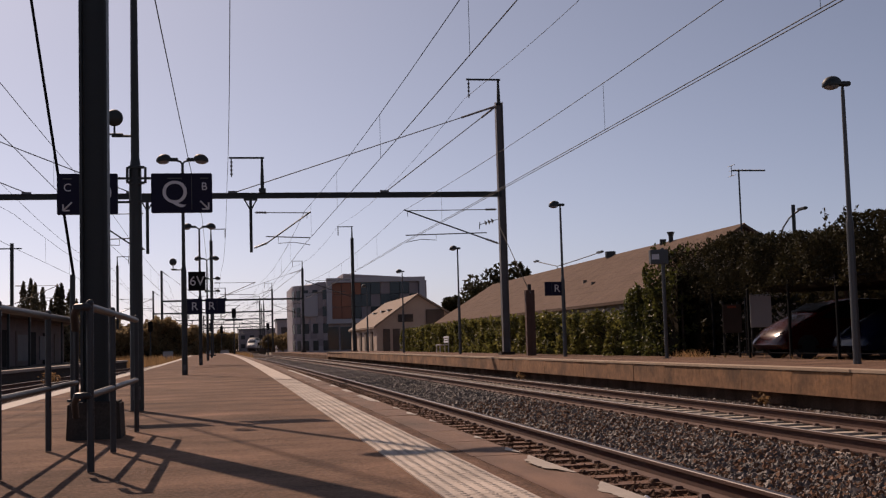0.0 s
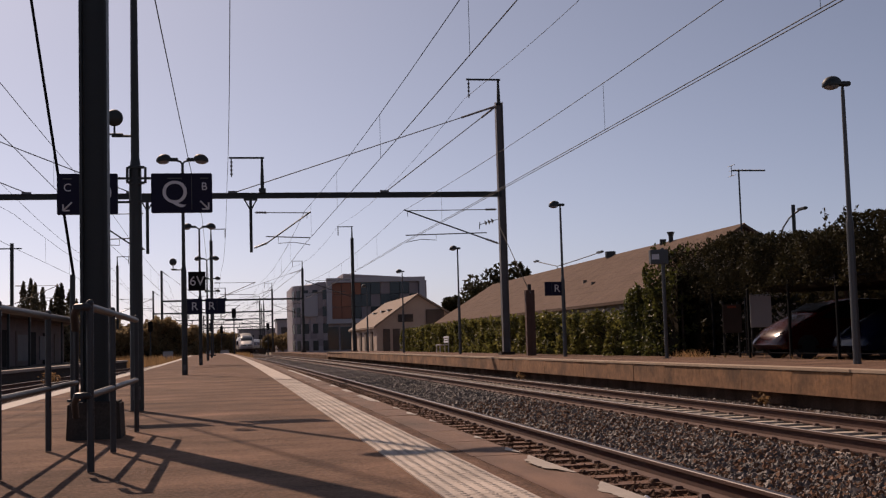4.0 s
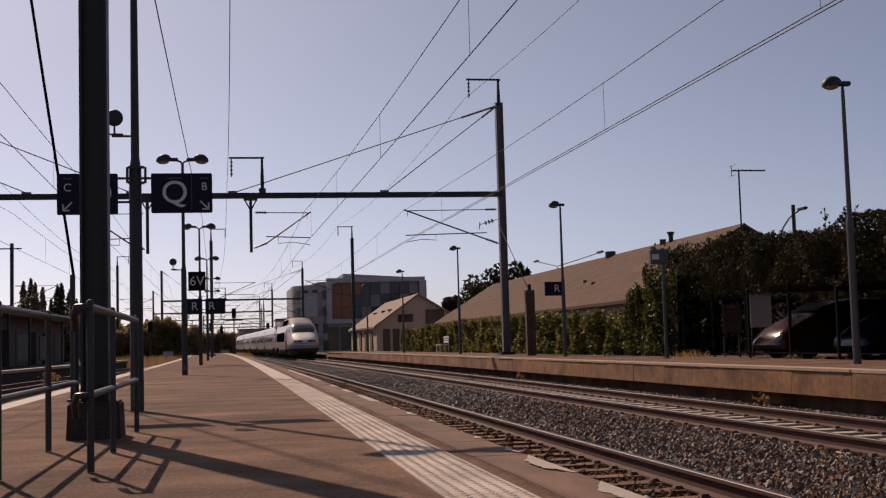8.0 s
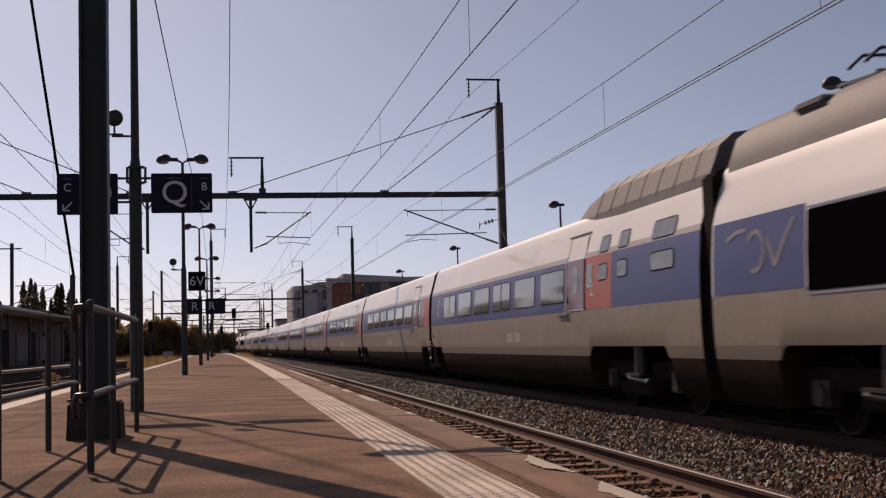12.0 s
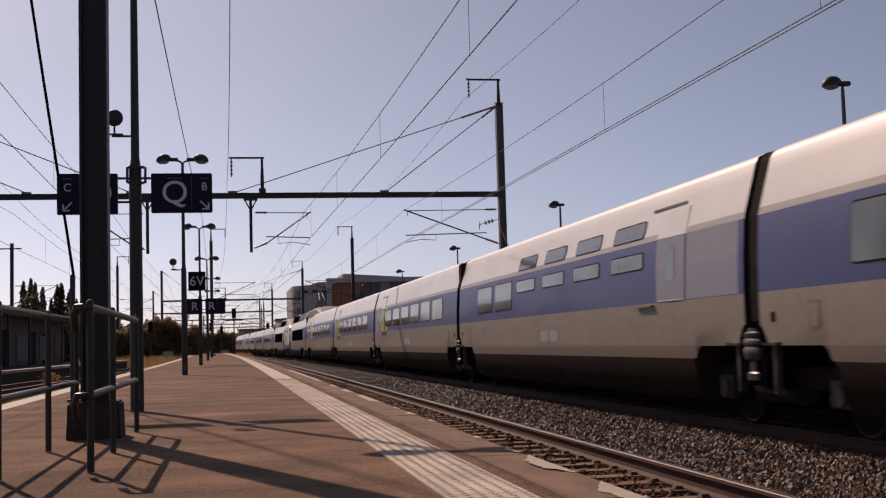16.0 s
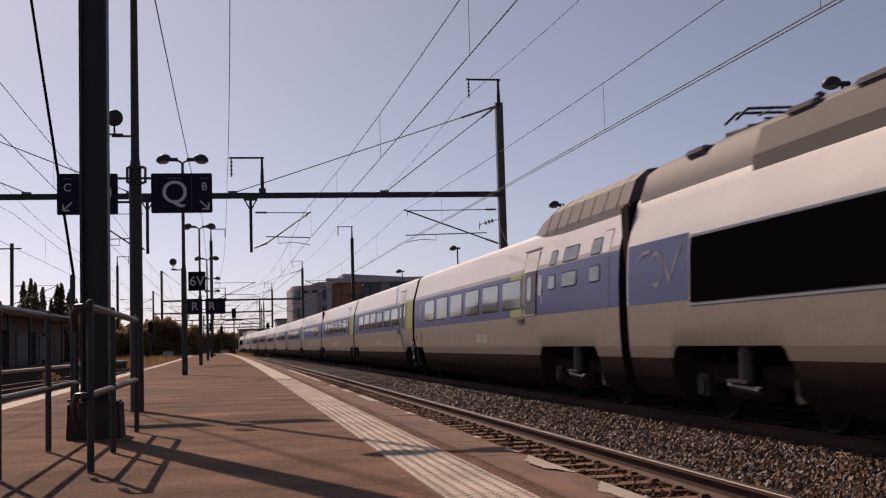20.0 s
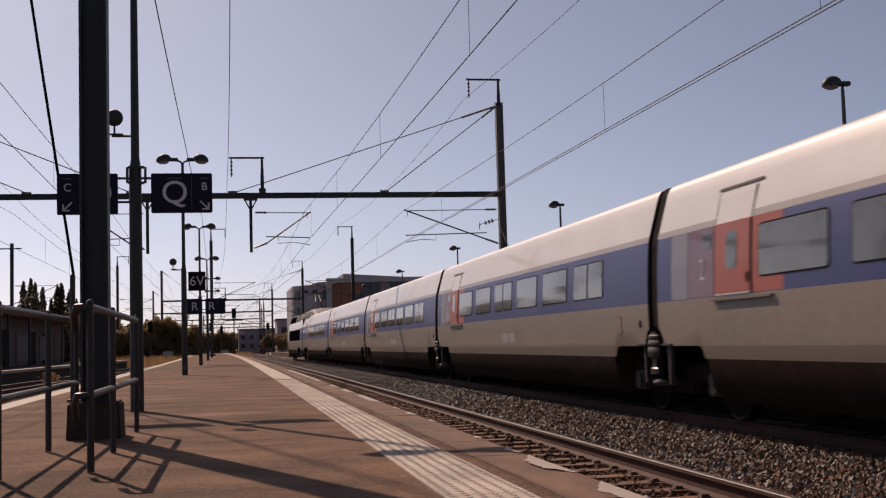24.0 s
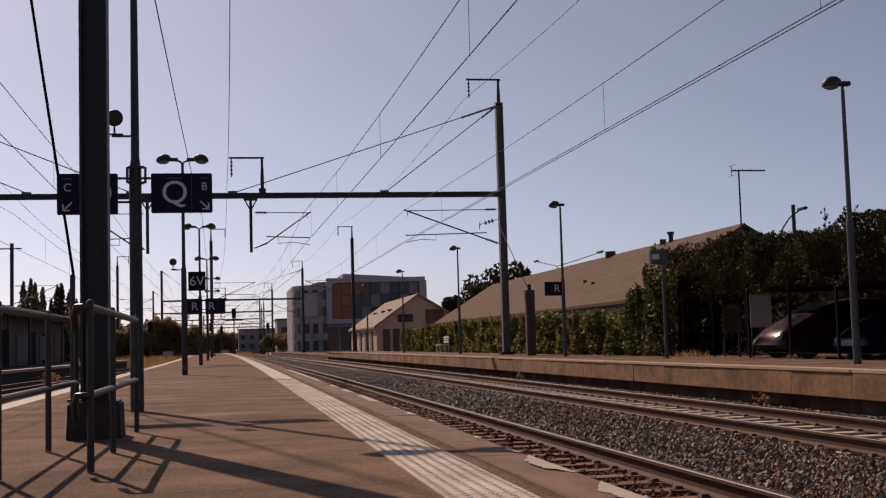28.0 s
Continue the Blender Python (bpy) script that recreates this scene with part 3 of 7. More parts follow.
# short anchor posts with guy wires
def anchor(m, h, wire, material, label):
    g = thing("anchor_post", m, label, "post", "anchor posts")
    bm = bmesh.new()
    for s in (-0.10, 0.10):
        box(bm, s - 0.07, s + 0.07, -0.12, 0.12, -0.6, h)
    box(bm, -0.15, 0.15, -0.10, 0.10, -0.6, h - 0.15)
    part("post", bm, material, g)
    bm = bmesh.new()
    rod(bm, (0, 0, h - 0.05), wire, 0.016, n=5)
    box(bm, -0.06, 0.06, -0.05, 0.05, h, h + 0.22)
    part("guy_wire", bm, M["wire"], g)


g = thing("anchor_post", pose(-2.06, 16.4, PLAT), "slim dark post holding a thick guy cable", "post", "anchor posts")
bm = bmesh.new()
rod(bm, (0, 0, 0), (0, 0, 1.66), 0.035, n=8)
rod(bm, (0, 0, 0), (0, 0, 0.03), 0.08, n=10)
part("post", bm, M["steel"], g)
bm = bmesh.new()
rod(bm, (0.02, 0, 1.60), (-1.15, 0, 9.8), 0.019, n=6)
part("guy_cable", bm, M["black"], g)
anchor(Matrix.Translation(at(11.35, 44.6, 0)), 3.05, (0.1, 5.2, 6.0), M["rust_post"], "rust-brown short steel anchor post with a guy wire")

# ---------------------------------------------------------------- near platform things
g = thing("catenary_mast", pose(-1.025, 9.5, PLAT), "massive dark green-black steel mast on a concrete foot", "mast", "catenary masts")
bm = bmesh.new()
hbeam(bm, 0, 0, 0.1, 10.5, 0.205, 0.02)
part("mast", bm, M["steel"], g)
bm = bmesh.new()
box(bm, -0.20, 0.20, -0.22, 0.22, -0.1, 0.27, 0.015)
for v in bm.verts:
    if v.co.z > 0.2:
        v.co.x *= 0.93
        v.co.y *= 0.93
part("foot", bm, M["foot"], g, "dark weathered concrete foot")


def railing(name, x, y0, y1, posts, hook, label):
    """Two tubular rails on posts; where hook is set the near ends are bent round."""
    g = thing(name, pose(x, 0, PLAT), label, "railing", "handrails")
    for part_name, z, r in (("top_rail", 0.885, 0.022), ("middle_rail", 0.41, 0.019)):
        bend = [(-0.085, y0 + 0.08, z - 0.12), (-0.085, y0 + 0.02, z - 0.04), (-0.065, y0 - 0.03, z), (-0.035, y0 - 0.04, z), (-0.01, y0 - 0.02, z), (0, y0 + 0.03, z)] if hook else [(0, y0, z)]
        bm = bmesh.new()
        tube(bm, bend + [(0, y1, z)], r, 10)
        part(part_name, bm, M["rail_grey"], g, smooth=True)
    for y in posts:
        bm = bmesh.new()
        rod(bm, (0, y, 0), (0, y, 0.90), 0.020, n=10)
        bmesh.ops.create_uvsphere(bm, u_segments=10, v_segments=6, radius=0.022, matrix=Matrix.Translation((0, y, 0.905)))
        part("post", bm, M["rail_grey"], g)


railing("railing", -1.20, 4.9, 9.75, (6.56, 8.30, 9.75), False, "grey painted tubular steel handrail with two rails")
railing("railing", -0.76, 6.76, 9.95, (6.76, 8.0, 9.92), True, "grey painted tubular steel handrail beside a mast")


def lamp_head(g, sx, x, z, label=""):
    """A street lamp head reaching towards sx: a socket on the arm, a domed hood with a rim, a clear bowl below."""
    bm = bmesh.new()
    tube(bm, [(0, 0, z - 0.16), (0, 0, z - 0.10), (sx * 0.05, 0, z - 0.04), (sx * (x - 0.20), 0, z + 0.02)] if x > 0.35 else [(0, 0, z - 0.14), (0, 0, z - 0.02)], 0.026, 8)
    part("arm", bm, M["steel"], g)
    bm = bmesh.new()
    box(bm, min(sx * (x - 0.36), sx * (x - 0.10)), max(sx * (x - 0.36), sx * (x - 0.10)), -0.06, 0.06, z - 0.03, z + 0.055, 0.018)
    part("socket", bm, M["steel"], g)
    bm = bmesh.new()
    bmesh.ops.create_uvsphere(bm, u_segments=18, v_segments=10, radius=1.0)
    for v in bm.verts:
        low = v.co.z < -0.05
        v.co = Vector((sx * (x + v.co.x * 0.19), v.co.y * 0.14, z + (-0.035 if low else v.co.z * 0.155) - 0.02 * v.co.x))
    part("hood", bm, M["steel"], g, smooth=True)
    bm = bmesh.new()
    bmesh.ops.create_uvsphere(bm, u_segments=14, v_segments=8, radius=1.0)
    for v in bm.verts:
        v.co = Vector((sx * (x + 0.02 + v.co.x * 0.155), v.co.y * 0.12, z - 0.03 + min(v.co.z, 0.0) * 0.075))
    part("bowl", bm, M["lamp_bowl_grey"], g, "clear plastic lamp bowl", smooth=True)


def platform_lamp(X, y, base, h, double, label):
    g = thing("street_lamp", Matrix.Translation(at(X, y, base)), label, "street lamp", "platform lamps")
    bm = bmesh.new()
    rod(bm, (0, 0, 0), (0, 0, 2.6), 0.072, 0.066, n=12)
    rod(bm, (0, 0, 2.6), (0, 0, 2.72), 0.066, 0.046, n=12)
    rod(bm, (0, 0, 2.72), (0, 0, h - 0.1), 0.046, 0.034, n=12)
    part("pole", bm, M["steel"] if double else M["galv"], g)
    bm = bmesh.new()
    box(bm, -0.04, 0.04, -0.078, -0.066, 0.12, 0.26)
    part("hatch", bm, M["galv"], g)
    for sx in ((-1, 1) if double else (-1,)):
        lamp_head(g, sx, 0.30 if double and y < 20 else 0.46 if double else 0.21, h)
    return g


for y in (20.30, 39.45, 57.7, 75.8, 94.0):
    platform_lamp(11.2, y, FARP - 0.02, 5.15, False, "grey tapered lamp post with one shell-shaped head")
for y, X in ((13.35, -1.0), (30.8, -1.10), (48.0, -1.03), (65.2, -0.93), (84.1, -0.80), (102.5, -0.70)):
    platform_lamp(X, y, PLAT, 5.40, True, "dark lamp post with two shell-shaped heads")


def round_speaker(X, y, z, label):
    g = thing("loudspeaker", Matrix.Translation(at(X, y, z)), label, "loudspeaker", "loudspeakers")
    bm = bmesh.new()
    rod(bm, (0.24, 0, 0), (-0.02, 0, 0), 0.014, n=6)
    rod(bm, (0.01, 0, 0), (0.01, 0, 0.12), 0.012, n=6)
    rod(bm, (-0.05, 0, 0.02), (0.1, 0, 0.02), 0.012, n=6)
    part("bracket", bm, M["steel"], g)
    bm = bmesh.new()
    bmesh.ops.create_uvsphere(bm, u_segments=18, v_segments=10, radius=0.093)
    for v in bm.verts:
        v.co = Vector((v.co.x + 0.01, v.co.y * 0.7, v.co.z + 0.2))
    part("housing", bm, M["steel"], g, smooth=True)


round_speaker(-1.225, 13.35, 3.51, "round dark loudspeaker on a pole bracket")
round_speaker(-1.37, 30.8, 3.165, "round dark loudspeaker on a pole bracket")


# direction boards: white letters on dark blue
def board(X, y, z0, z1, x0, x1, main, mx, small, sx, arrow, divider, label, ms=0.30):
    g = thing("platform_sign", Matrix.Translation(at(X, y, 0)), label, "sign", "platform signs")
    bm = bmesh.new()
    box(bm, x0, x1, -0.03, 0.03, z0, z1, 0.008)
    part("panel", bm, M["sign_blue"], g)
    zc = (z0 + z1) / 2
    if main:
        letters("letter", main, ms, Matrix.Translation((mx, -0.034, zc - 0.005)) @ FACE, M["sign_white"], g)
    if divider is not None:
        bm = bmesh.new()
        box(bm, divider - 0.003, divider + 0.003, -0.036, -0.031, z0 + 0.03, z1 - 0.03)
        part("divider", bm, M["galv"], g)
    if small:
        letters("letter", small, 0.12, Matrix.Translation((sx, -0.034, zc + 0.065)) @ FACE, M["sign_white"], g)
        for bx, w in ((sx, 0.09), (mx, 0.15)):
            bm = bmesh.new()
            box(bm, bx - w / 2, bx + w / 2, -0.036, -0.031, z1 - 0.062, z1 - 0.05)
            part("caption_bar", bm, M["galv"], g)
    if arrow:
        bm = bmesh.new()
        a = 0.045
        rod(bm, (sx - arrow * a, -0.034, zc - 0.09), (sx + arrow * a * 0.8, -0.034, zc - 0.17), 0.009, n=4)
        box(bm, sx + arrow * a - 0.008, sx + arrow * a + 0.008, -0.036, -0.031, zc - 0.18, zc - 0.11)
        box(bm, min(sx + arrow * a, sx - arrow * a * .5), max(sx + arrow * a, sx - arrow * a * .5), -0.036, -0.031, zc - 0.186, zc - 0.172)
        part("arrow", bm, M["sign_white"], g)
    for zz in (z0 + 0.3 * (z1 - z0), z1 - 0.05):
        bm = bmesh.new()
        e = x0 if abs(x0) < abs(x1) else x1
        box(bm, min(0, e), max(0, e), -0.012, 0.012, zz - 0.012, zz + 0.012)
        part("bracket", bm, M["steel"], g)
    return g


board(-1.0, 13.3, 2.66, 3.09, 0.17, 0.82, "Q", 0.42, "B", 0.735, 1, 0.60, "dark blue platform sign with a large white letter Q", 0.35)
board(-1.0, 13.3, 2.65, 3.09, -0.81, -0.18, "Q", -0.385, "C", -0.70, -1, -0.575, "dark blue platform sign with white letters", 0.38)
board(-1.03, 47.95, 2.52, 3.13, 0.20, 0.97, "R", 0.44, "", 0.78, 0, 0.65, "dark blue platform sign with a white letter R", 0.44)
board(-1.03, 47.95, 2.52, 3.13, -0.70, 0.07, "R", -0.21, "", -0.55, 0, -0.47, "dark blue platform sign with a white letter R", 0.44)
board(11.2, 39.45, 2.63, 3.10, -0.64, -0.03, "R", -0.22, "", -0.5, 0, -0.40, "dark blue sign with a white letter R on a lamp post", 0.36)
g = thing("train_stop_sign", Matrix.Translation(at(-1.05, 47.86, 0)), "black square stop marker with white characters", "sign")
bm = bmesh.new()
box(bm, -0.42, 0.24, -0.03, 0.03, 3.44, 4.18, 0.01)
part("panel", bm, M["black"], g)
bm = bmesh.new()
box(bm, -0.1, 0.06, -0.02, 0.16, 3.7, 3.76)
part("bracket", bm, M["steel"], g)
letters("character", "6V", 0.52, Matrix.Translation((-0.09, -0.034, 3.80)) @ FACE, M["sign_white"], g)

# ticket box on a post, far platform
g = thing("information_post", Matrix.Translation(at(11.3, 30.2, FARP)), "grey sign box with unreadable lettering on a post", "sign")
bm = bmesh.new()
rod(bm, (0, 0, 0), (0, 0, 2.9), 0.05, n=10)
rod(bm, (0, 0, 0), (0, 0, 0.02), 0.12, n=12)
part("post", bm, M["galv"], g)
bm = bmesh.new()
box(bm, -0.36, 0.13, -0.09, 0.09, 2.48, 2.86, 0.02)
part("sign_box", bm, M["galv"], g)
bm = bmesh.new()
box(bm, -0.33, -0.13, -0.096, -0.088, 2.60, 2.74)
part("caption_bar", bm, M["sign_white"], g)


# ---------------------------------------------------------------- the train: two coupled sets of a power car, ten coaches, a power car
PC, END, MID = 22.15, 21.845, 18.70
# half cross-section of a coach, (half width, height over the rail, material of the face above it)
SECT = [(1.20, 0.30, 4), (1.36, 0.46, 4), (1.425, 0.86, 3), (1.44, 1.03, 2), (1.452, 1.35, 2), (1.452, 1.66, 1), (1.44, 2.10, 1), (1.405, 2.58, 0),
        (1.36, 2.75, 0), (1.31, 2.93, 0), (1.262, 3.10, 0), (1.217, 3.26, 0), (1.165, 3.34, 0), (1.05, 3.395, 0), (0.80, 3.437, 0), (0.40, 3.475, 0), (0.0, 3.48, 0)]
LIVERY = ["tw_white", "tw_blue", "tw_grey", "tw_stripe", "tw_skirt", "tw_roof"]


def wide(z):
    """Half width of a coach at height z."""
    for (a, za, _), (b, zb, _) in zip(SECT, SECT[1:]):
        if za <= z <= zb:
            return a + (b - a) * (z - za) / (zb - za)
    return SECT[-1][0]


def shell(bm, ys, cut=()):
    """The body skin, lengthwise along local y; over the bogies, between the pairs in cut, the skirt is cut away."""
    lo, hi = min(ys), max(ys)
    ys = sorted(list(ys) + [v for c in cut for a, sg in zip(c, (1, -1)) for v in (a - 0.002 * sg, a + 0.002 * sg, a + 0.03 * sg, a + 0.09 * sg, a + 0.18 * sg, a + 0.30 * sg) if lo < v < hi])
    prof = [(w, z, m) for w, z, m in SECT] + [(-w, z, m) for w, z, m in SECT[-2::-1]]
    rings = []
    for y in ys:
        low = 0.0
        for a, b in cut:
            if a < y < b:
                e = min(1.0, min(y - a, b - y) / 0.30)
                low = 0.45 + 0.58 * math.sqrt(max(0.0, 1 - (1 - e) ** 2))
        rings.append([bm.verts.new((w, y, max(z, low + 0.001 * z))) for w, z, _ in prof])
    n = len(prof)
    h = len(SECT) - 1
    for a, b in zip(rings, rings[1:]):
        for k in range(n):
            f = bm.faces.new((a[k], b[k], b[(k + 1) % n], a[(k + 1) % n]))
            f.material_index = SECT[k][2] if k < h else (SECT[n - 2 - k][2] if k < n - 1 else 4)
    for r in (rings[0], rings[-1][::-1]):
        bm.faces.new(r).material_index = 4
    bmesh.ops.recalc_face_normals(bm, faces=bm.faces[:])


def panel(name, car, y0, y1, z0, z1, material, out=0.006, r=0.06, side=-1, label="", inset=None):
    """A thin plate that follows the side's curve, with clipped corners: a pane, a door or a painted field."""
    bm = bmesh.new()
    zs = [z0, z0 + r * 0.3, z0 + r] + [z0 + (z1 - z0) * t for t in (0.35, 0.5, 0.65)] + [z1 - r, z1 - r * 0.3, z1]
    cut = [r, r * 0.3, 0, 0, 0, 0, 0, r * 0.3, r]
    rows = []
    for z, c in zip(zs, cut):
        x = side * (wide(z) + out)
        xi = side * (wide(z) - 0.02)
        rows.append([bm.verts.new(p) for p in ((xi, y0 + c, z), (x, y0 + c, z), (x, y1 - c, z), (xi, y1 - c, z))])
    for a, b in zip(rows, rows[1:]):
        for k in range(3):
            bm.faces.new((a[k], a[k + 1], b[k + 1], b[k]))
    bm.faces.new(rows[0][::-1])
    bm.faces.new(rows[-1])
    bmesh.ops.recalc_face_normals(bm, faces=bm.faces[:])
    return part(name, bm, material, car, label)


def window(car, y0, y1, side, z0=1.86, z1=2.46):
    f = panel("window", car, y0 - 0.025, y1 + 0.025, z0 - 0.02, z1 + 0.02, M["bellows"], 0.007, 0.07, side)
    panel("pane", f, y0, y1, z0, z1, M["tw_glass"], 0.011, 0.05, side)


def bogie(car, y, shared_joint=False):
    """A two-axle bogie under the joint of two coaches, seen from both sides."""
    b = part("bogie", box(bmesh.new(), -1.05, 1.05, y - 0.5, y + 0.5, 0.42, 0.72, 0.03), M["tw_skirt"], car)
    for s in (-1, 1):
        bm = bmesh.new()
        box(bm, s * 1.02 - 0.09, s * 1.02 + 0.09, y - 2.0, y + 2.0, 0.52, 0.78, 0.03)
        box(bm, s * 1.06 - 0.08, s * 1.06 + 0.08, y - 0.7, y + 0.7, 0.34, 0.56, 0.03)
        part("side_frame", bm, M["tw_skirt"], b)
        bm = bmesh.new()
        if shared_joint:
            turned = [(0.62, 0.20), (0.70, 0.20), (0.72, 0.15), (0.84, 0.15), (0.87, 0.24), (0.93, 0.27), (0.99, 0.27), (1.015, 0.232), (1.04, 0.265), (1.09, 0.265), (1.115, 0.225), (1.14, 0.25), (1.18, 0.25), (1.20, 0.17), (1.24, 0.17)]
            hoops = [[bm.verts.new((s * (1.24 + r * math.cos(q * math.pi / 9)), y + r * math.sin(q * math.pi / 9), z)) for q in range(18)] for z, r in turned]
            for h0, h1 in zip(hoops, hoops[1:]):
                for q in range(18):
                    bm.faces.new((h0[q], h0[(q + 1) % 18], h1[(q + 1) % 18], h1[q]))
            bm.faces.new(hoops[-1])
            bm.faces.new(hoops[0][::-1])
            bmesh.ops.recalc_face_normals(bm, faces=bm.faces[:])
            for v in bm.verts:
                v.co.x = s * (1.41 + (abs(v.co.x) - 1.24) * 0.42)
            part("air_spring", bm, M["spring"], b, smooth=True)
            # flat black arched plate; the dark of a recess painted on, no hollow
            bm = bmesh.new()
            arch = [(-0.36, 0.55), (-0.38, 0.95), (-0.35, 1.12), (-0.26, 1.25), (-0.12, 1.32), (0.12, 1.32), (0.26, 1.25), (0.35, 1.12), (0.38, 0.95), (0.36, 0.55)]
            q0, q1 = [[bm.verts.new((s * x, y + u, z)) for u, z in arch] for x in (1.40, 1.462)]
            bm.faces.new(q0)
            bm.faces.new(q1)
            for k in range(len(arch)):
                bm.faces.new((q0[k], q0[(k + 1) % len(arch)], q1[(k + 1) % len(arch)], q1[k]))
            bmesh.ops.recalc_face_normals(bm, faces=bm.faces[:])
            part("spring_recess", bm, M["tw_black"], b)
            for k in (-1, 1):
                bm = bmesh.new()
                box(bm, s * 1.36, s * 1.42, y + k * 0.50 - 0.07, y + k * 0.50 + 0.07, 0.48, 1.03, 0.01)
                for v in bm.verts:
                    if v.co.z < 0.6:
                        v.co.y = y + k * 0.50 + (v.co.y - y - k * 0.50) * 0.4
                part("hanger", bm, M["hanger"], b)
                bm = bmesh.new()
                box(bm, s * 1.42, s * 1.48, y + k * 0.52 - 0.20, y + k * 0.52 + 0.20, 1.035, 1.065, 0.008)
                part("bracket_plate", bm, M["spring"], b)
        else:
            rod(bm, (s * 1.22, y - 0.16, 0.55), (s * 1.22, y - 0.16, 1.02), 0.12, n=12)
            part("air_spring", bm, M["spring"], b, smooth=True)
        bm = bmesh.new()
        rod(bm, (s * 1.25, y + 0.35, 0.52), (s * 1.25, y - 0.55, 0.47), 0.05, n=8)
        box(bm, s * 1.26, s * 1.34, y - 0.35, y + 0.30, 0.56, 0.60)
        part("damper", bm, M["spring"], b)
        for dy in (-1.5, 1.5):
            bm = bmesh.new()
            rod(bm, (s * 0.69, y + dy, 0.46), (s * 0.82, y + dy, 0.46), 0.46, n=24)
            rod(bm, (s * 0.69, y + dy, 0.46), (s * 0.72, y + dy, 0.46), 0.49, n=24)
            part("wheel", bm, M["bellows"], b)
            bm = bmesh.new()
            rod(bm, (s * 0.822, y + dy, 0.46), (s * 0.832, y + dy, 0.46), 0.44, n=24)
            part("wheel_rim", bm, M["spring"], b)
            bm = bmesh.new()
            rod(bm, (s * 0.834, y + dy, 0.46), (s * 0.842, y + dy, 0.46), 0.415, n=24)
            part("wheel_disc", bm, M["bellows"], b)
            bm = bmesh.new()
            rod(bm, (s * 0.9, y + dy, 0.48), (s * 1.2, y + dy, 0.48), 0.13, n=10)
            box(bm, s * 1.1 - 0.07, s * 1.1 + 0.07, y + dy - 0.22, y + dy + 0.22, 0.34, 0.64, 0.02)
            part("axle_box", bm, M["spring"], b)


def skirt_boxes(car, y0, y1):
    y = y0
    k = 0
    while y < y1 - 0.6:
        w = (1.5, 2.2, 1.1, 1.8)[k % 4]
        bm = bmesh.new()
        box(bm, -1.12, 1.12, y, min(y + w, y1), 0.24 + 0.05 * (k % 3), 0.45, 0.02)
        part("underfloor_box", bm, M["tw_skirt"], car)
        y += w + 0.18
        k += 1


def number(car, text, y, z, size):
    """A class number on both sides of a coach."""
    for side in (-1, 1):
        m = Matrix(((0, 0, side, side * (wide(z) + 0.008)), (side, 0, 0, y), (0, 1, 0, z), (0, 0, 0, 1)))
        letters("class_number", text, size, m, M["sign_white"], car, 0.002)


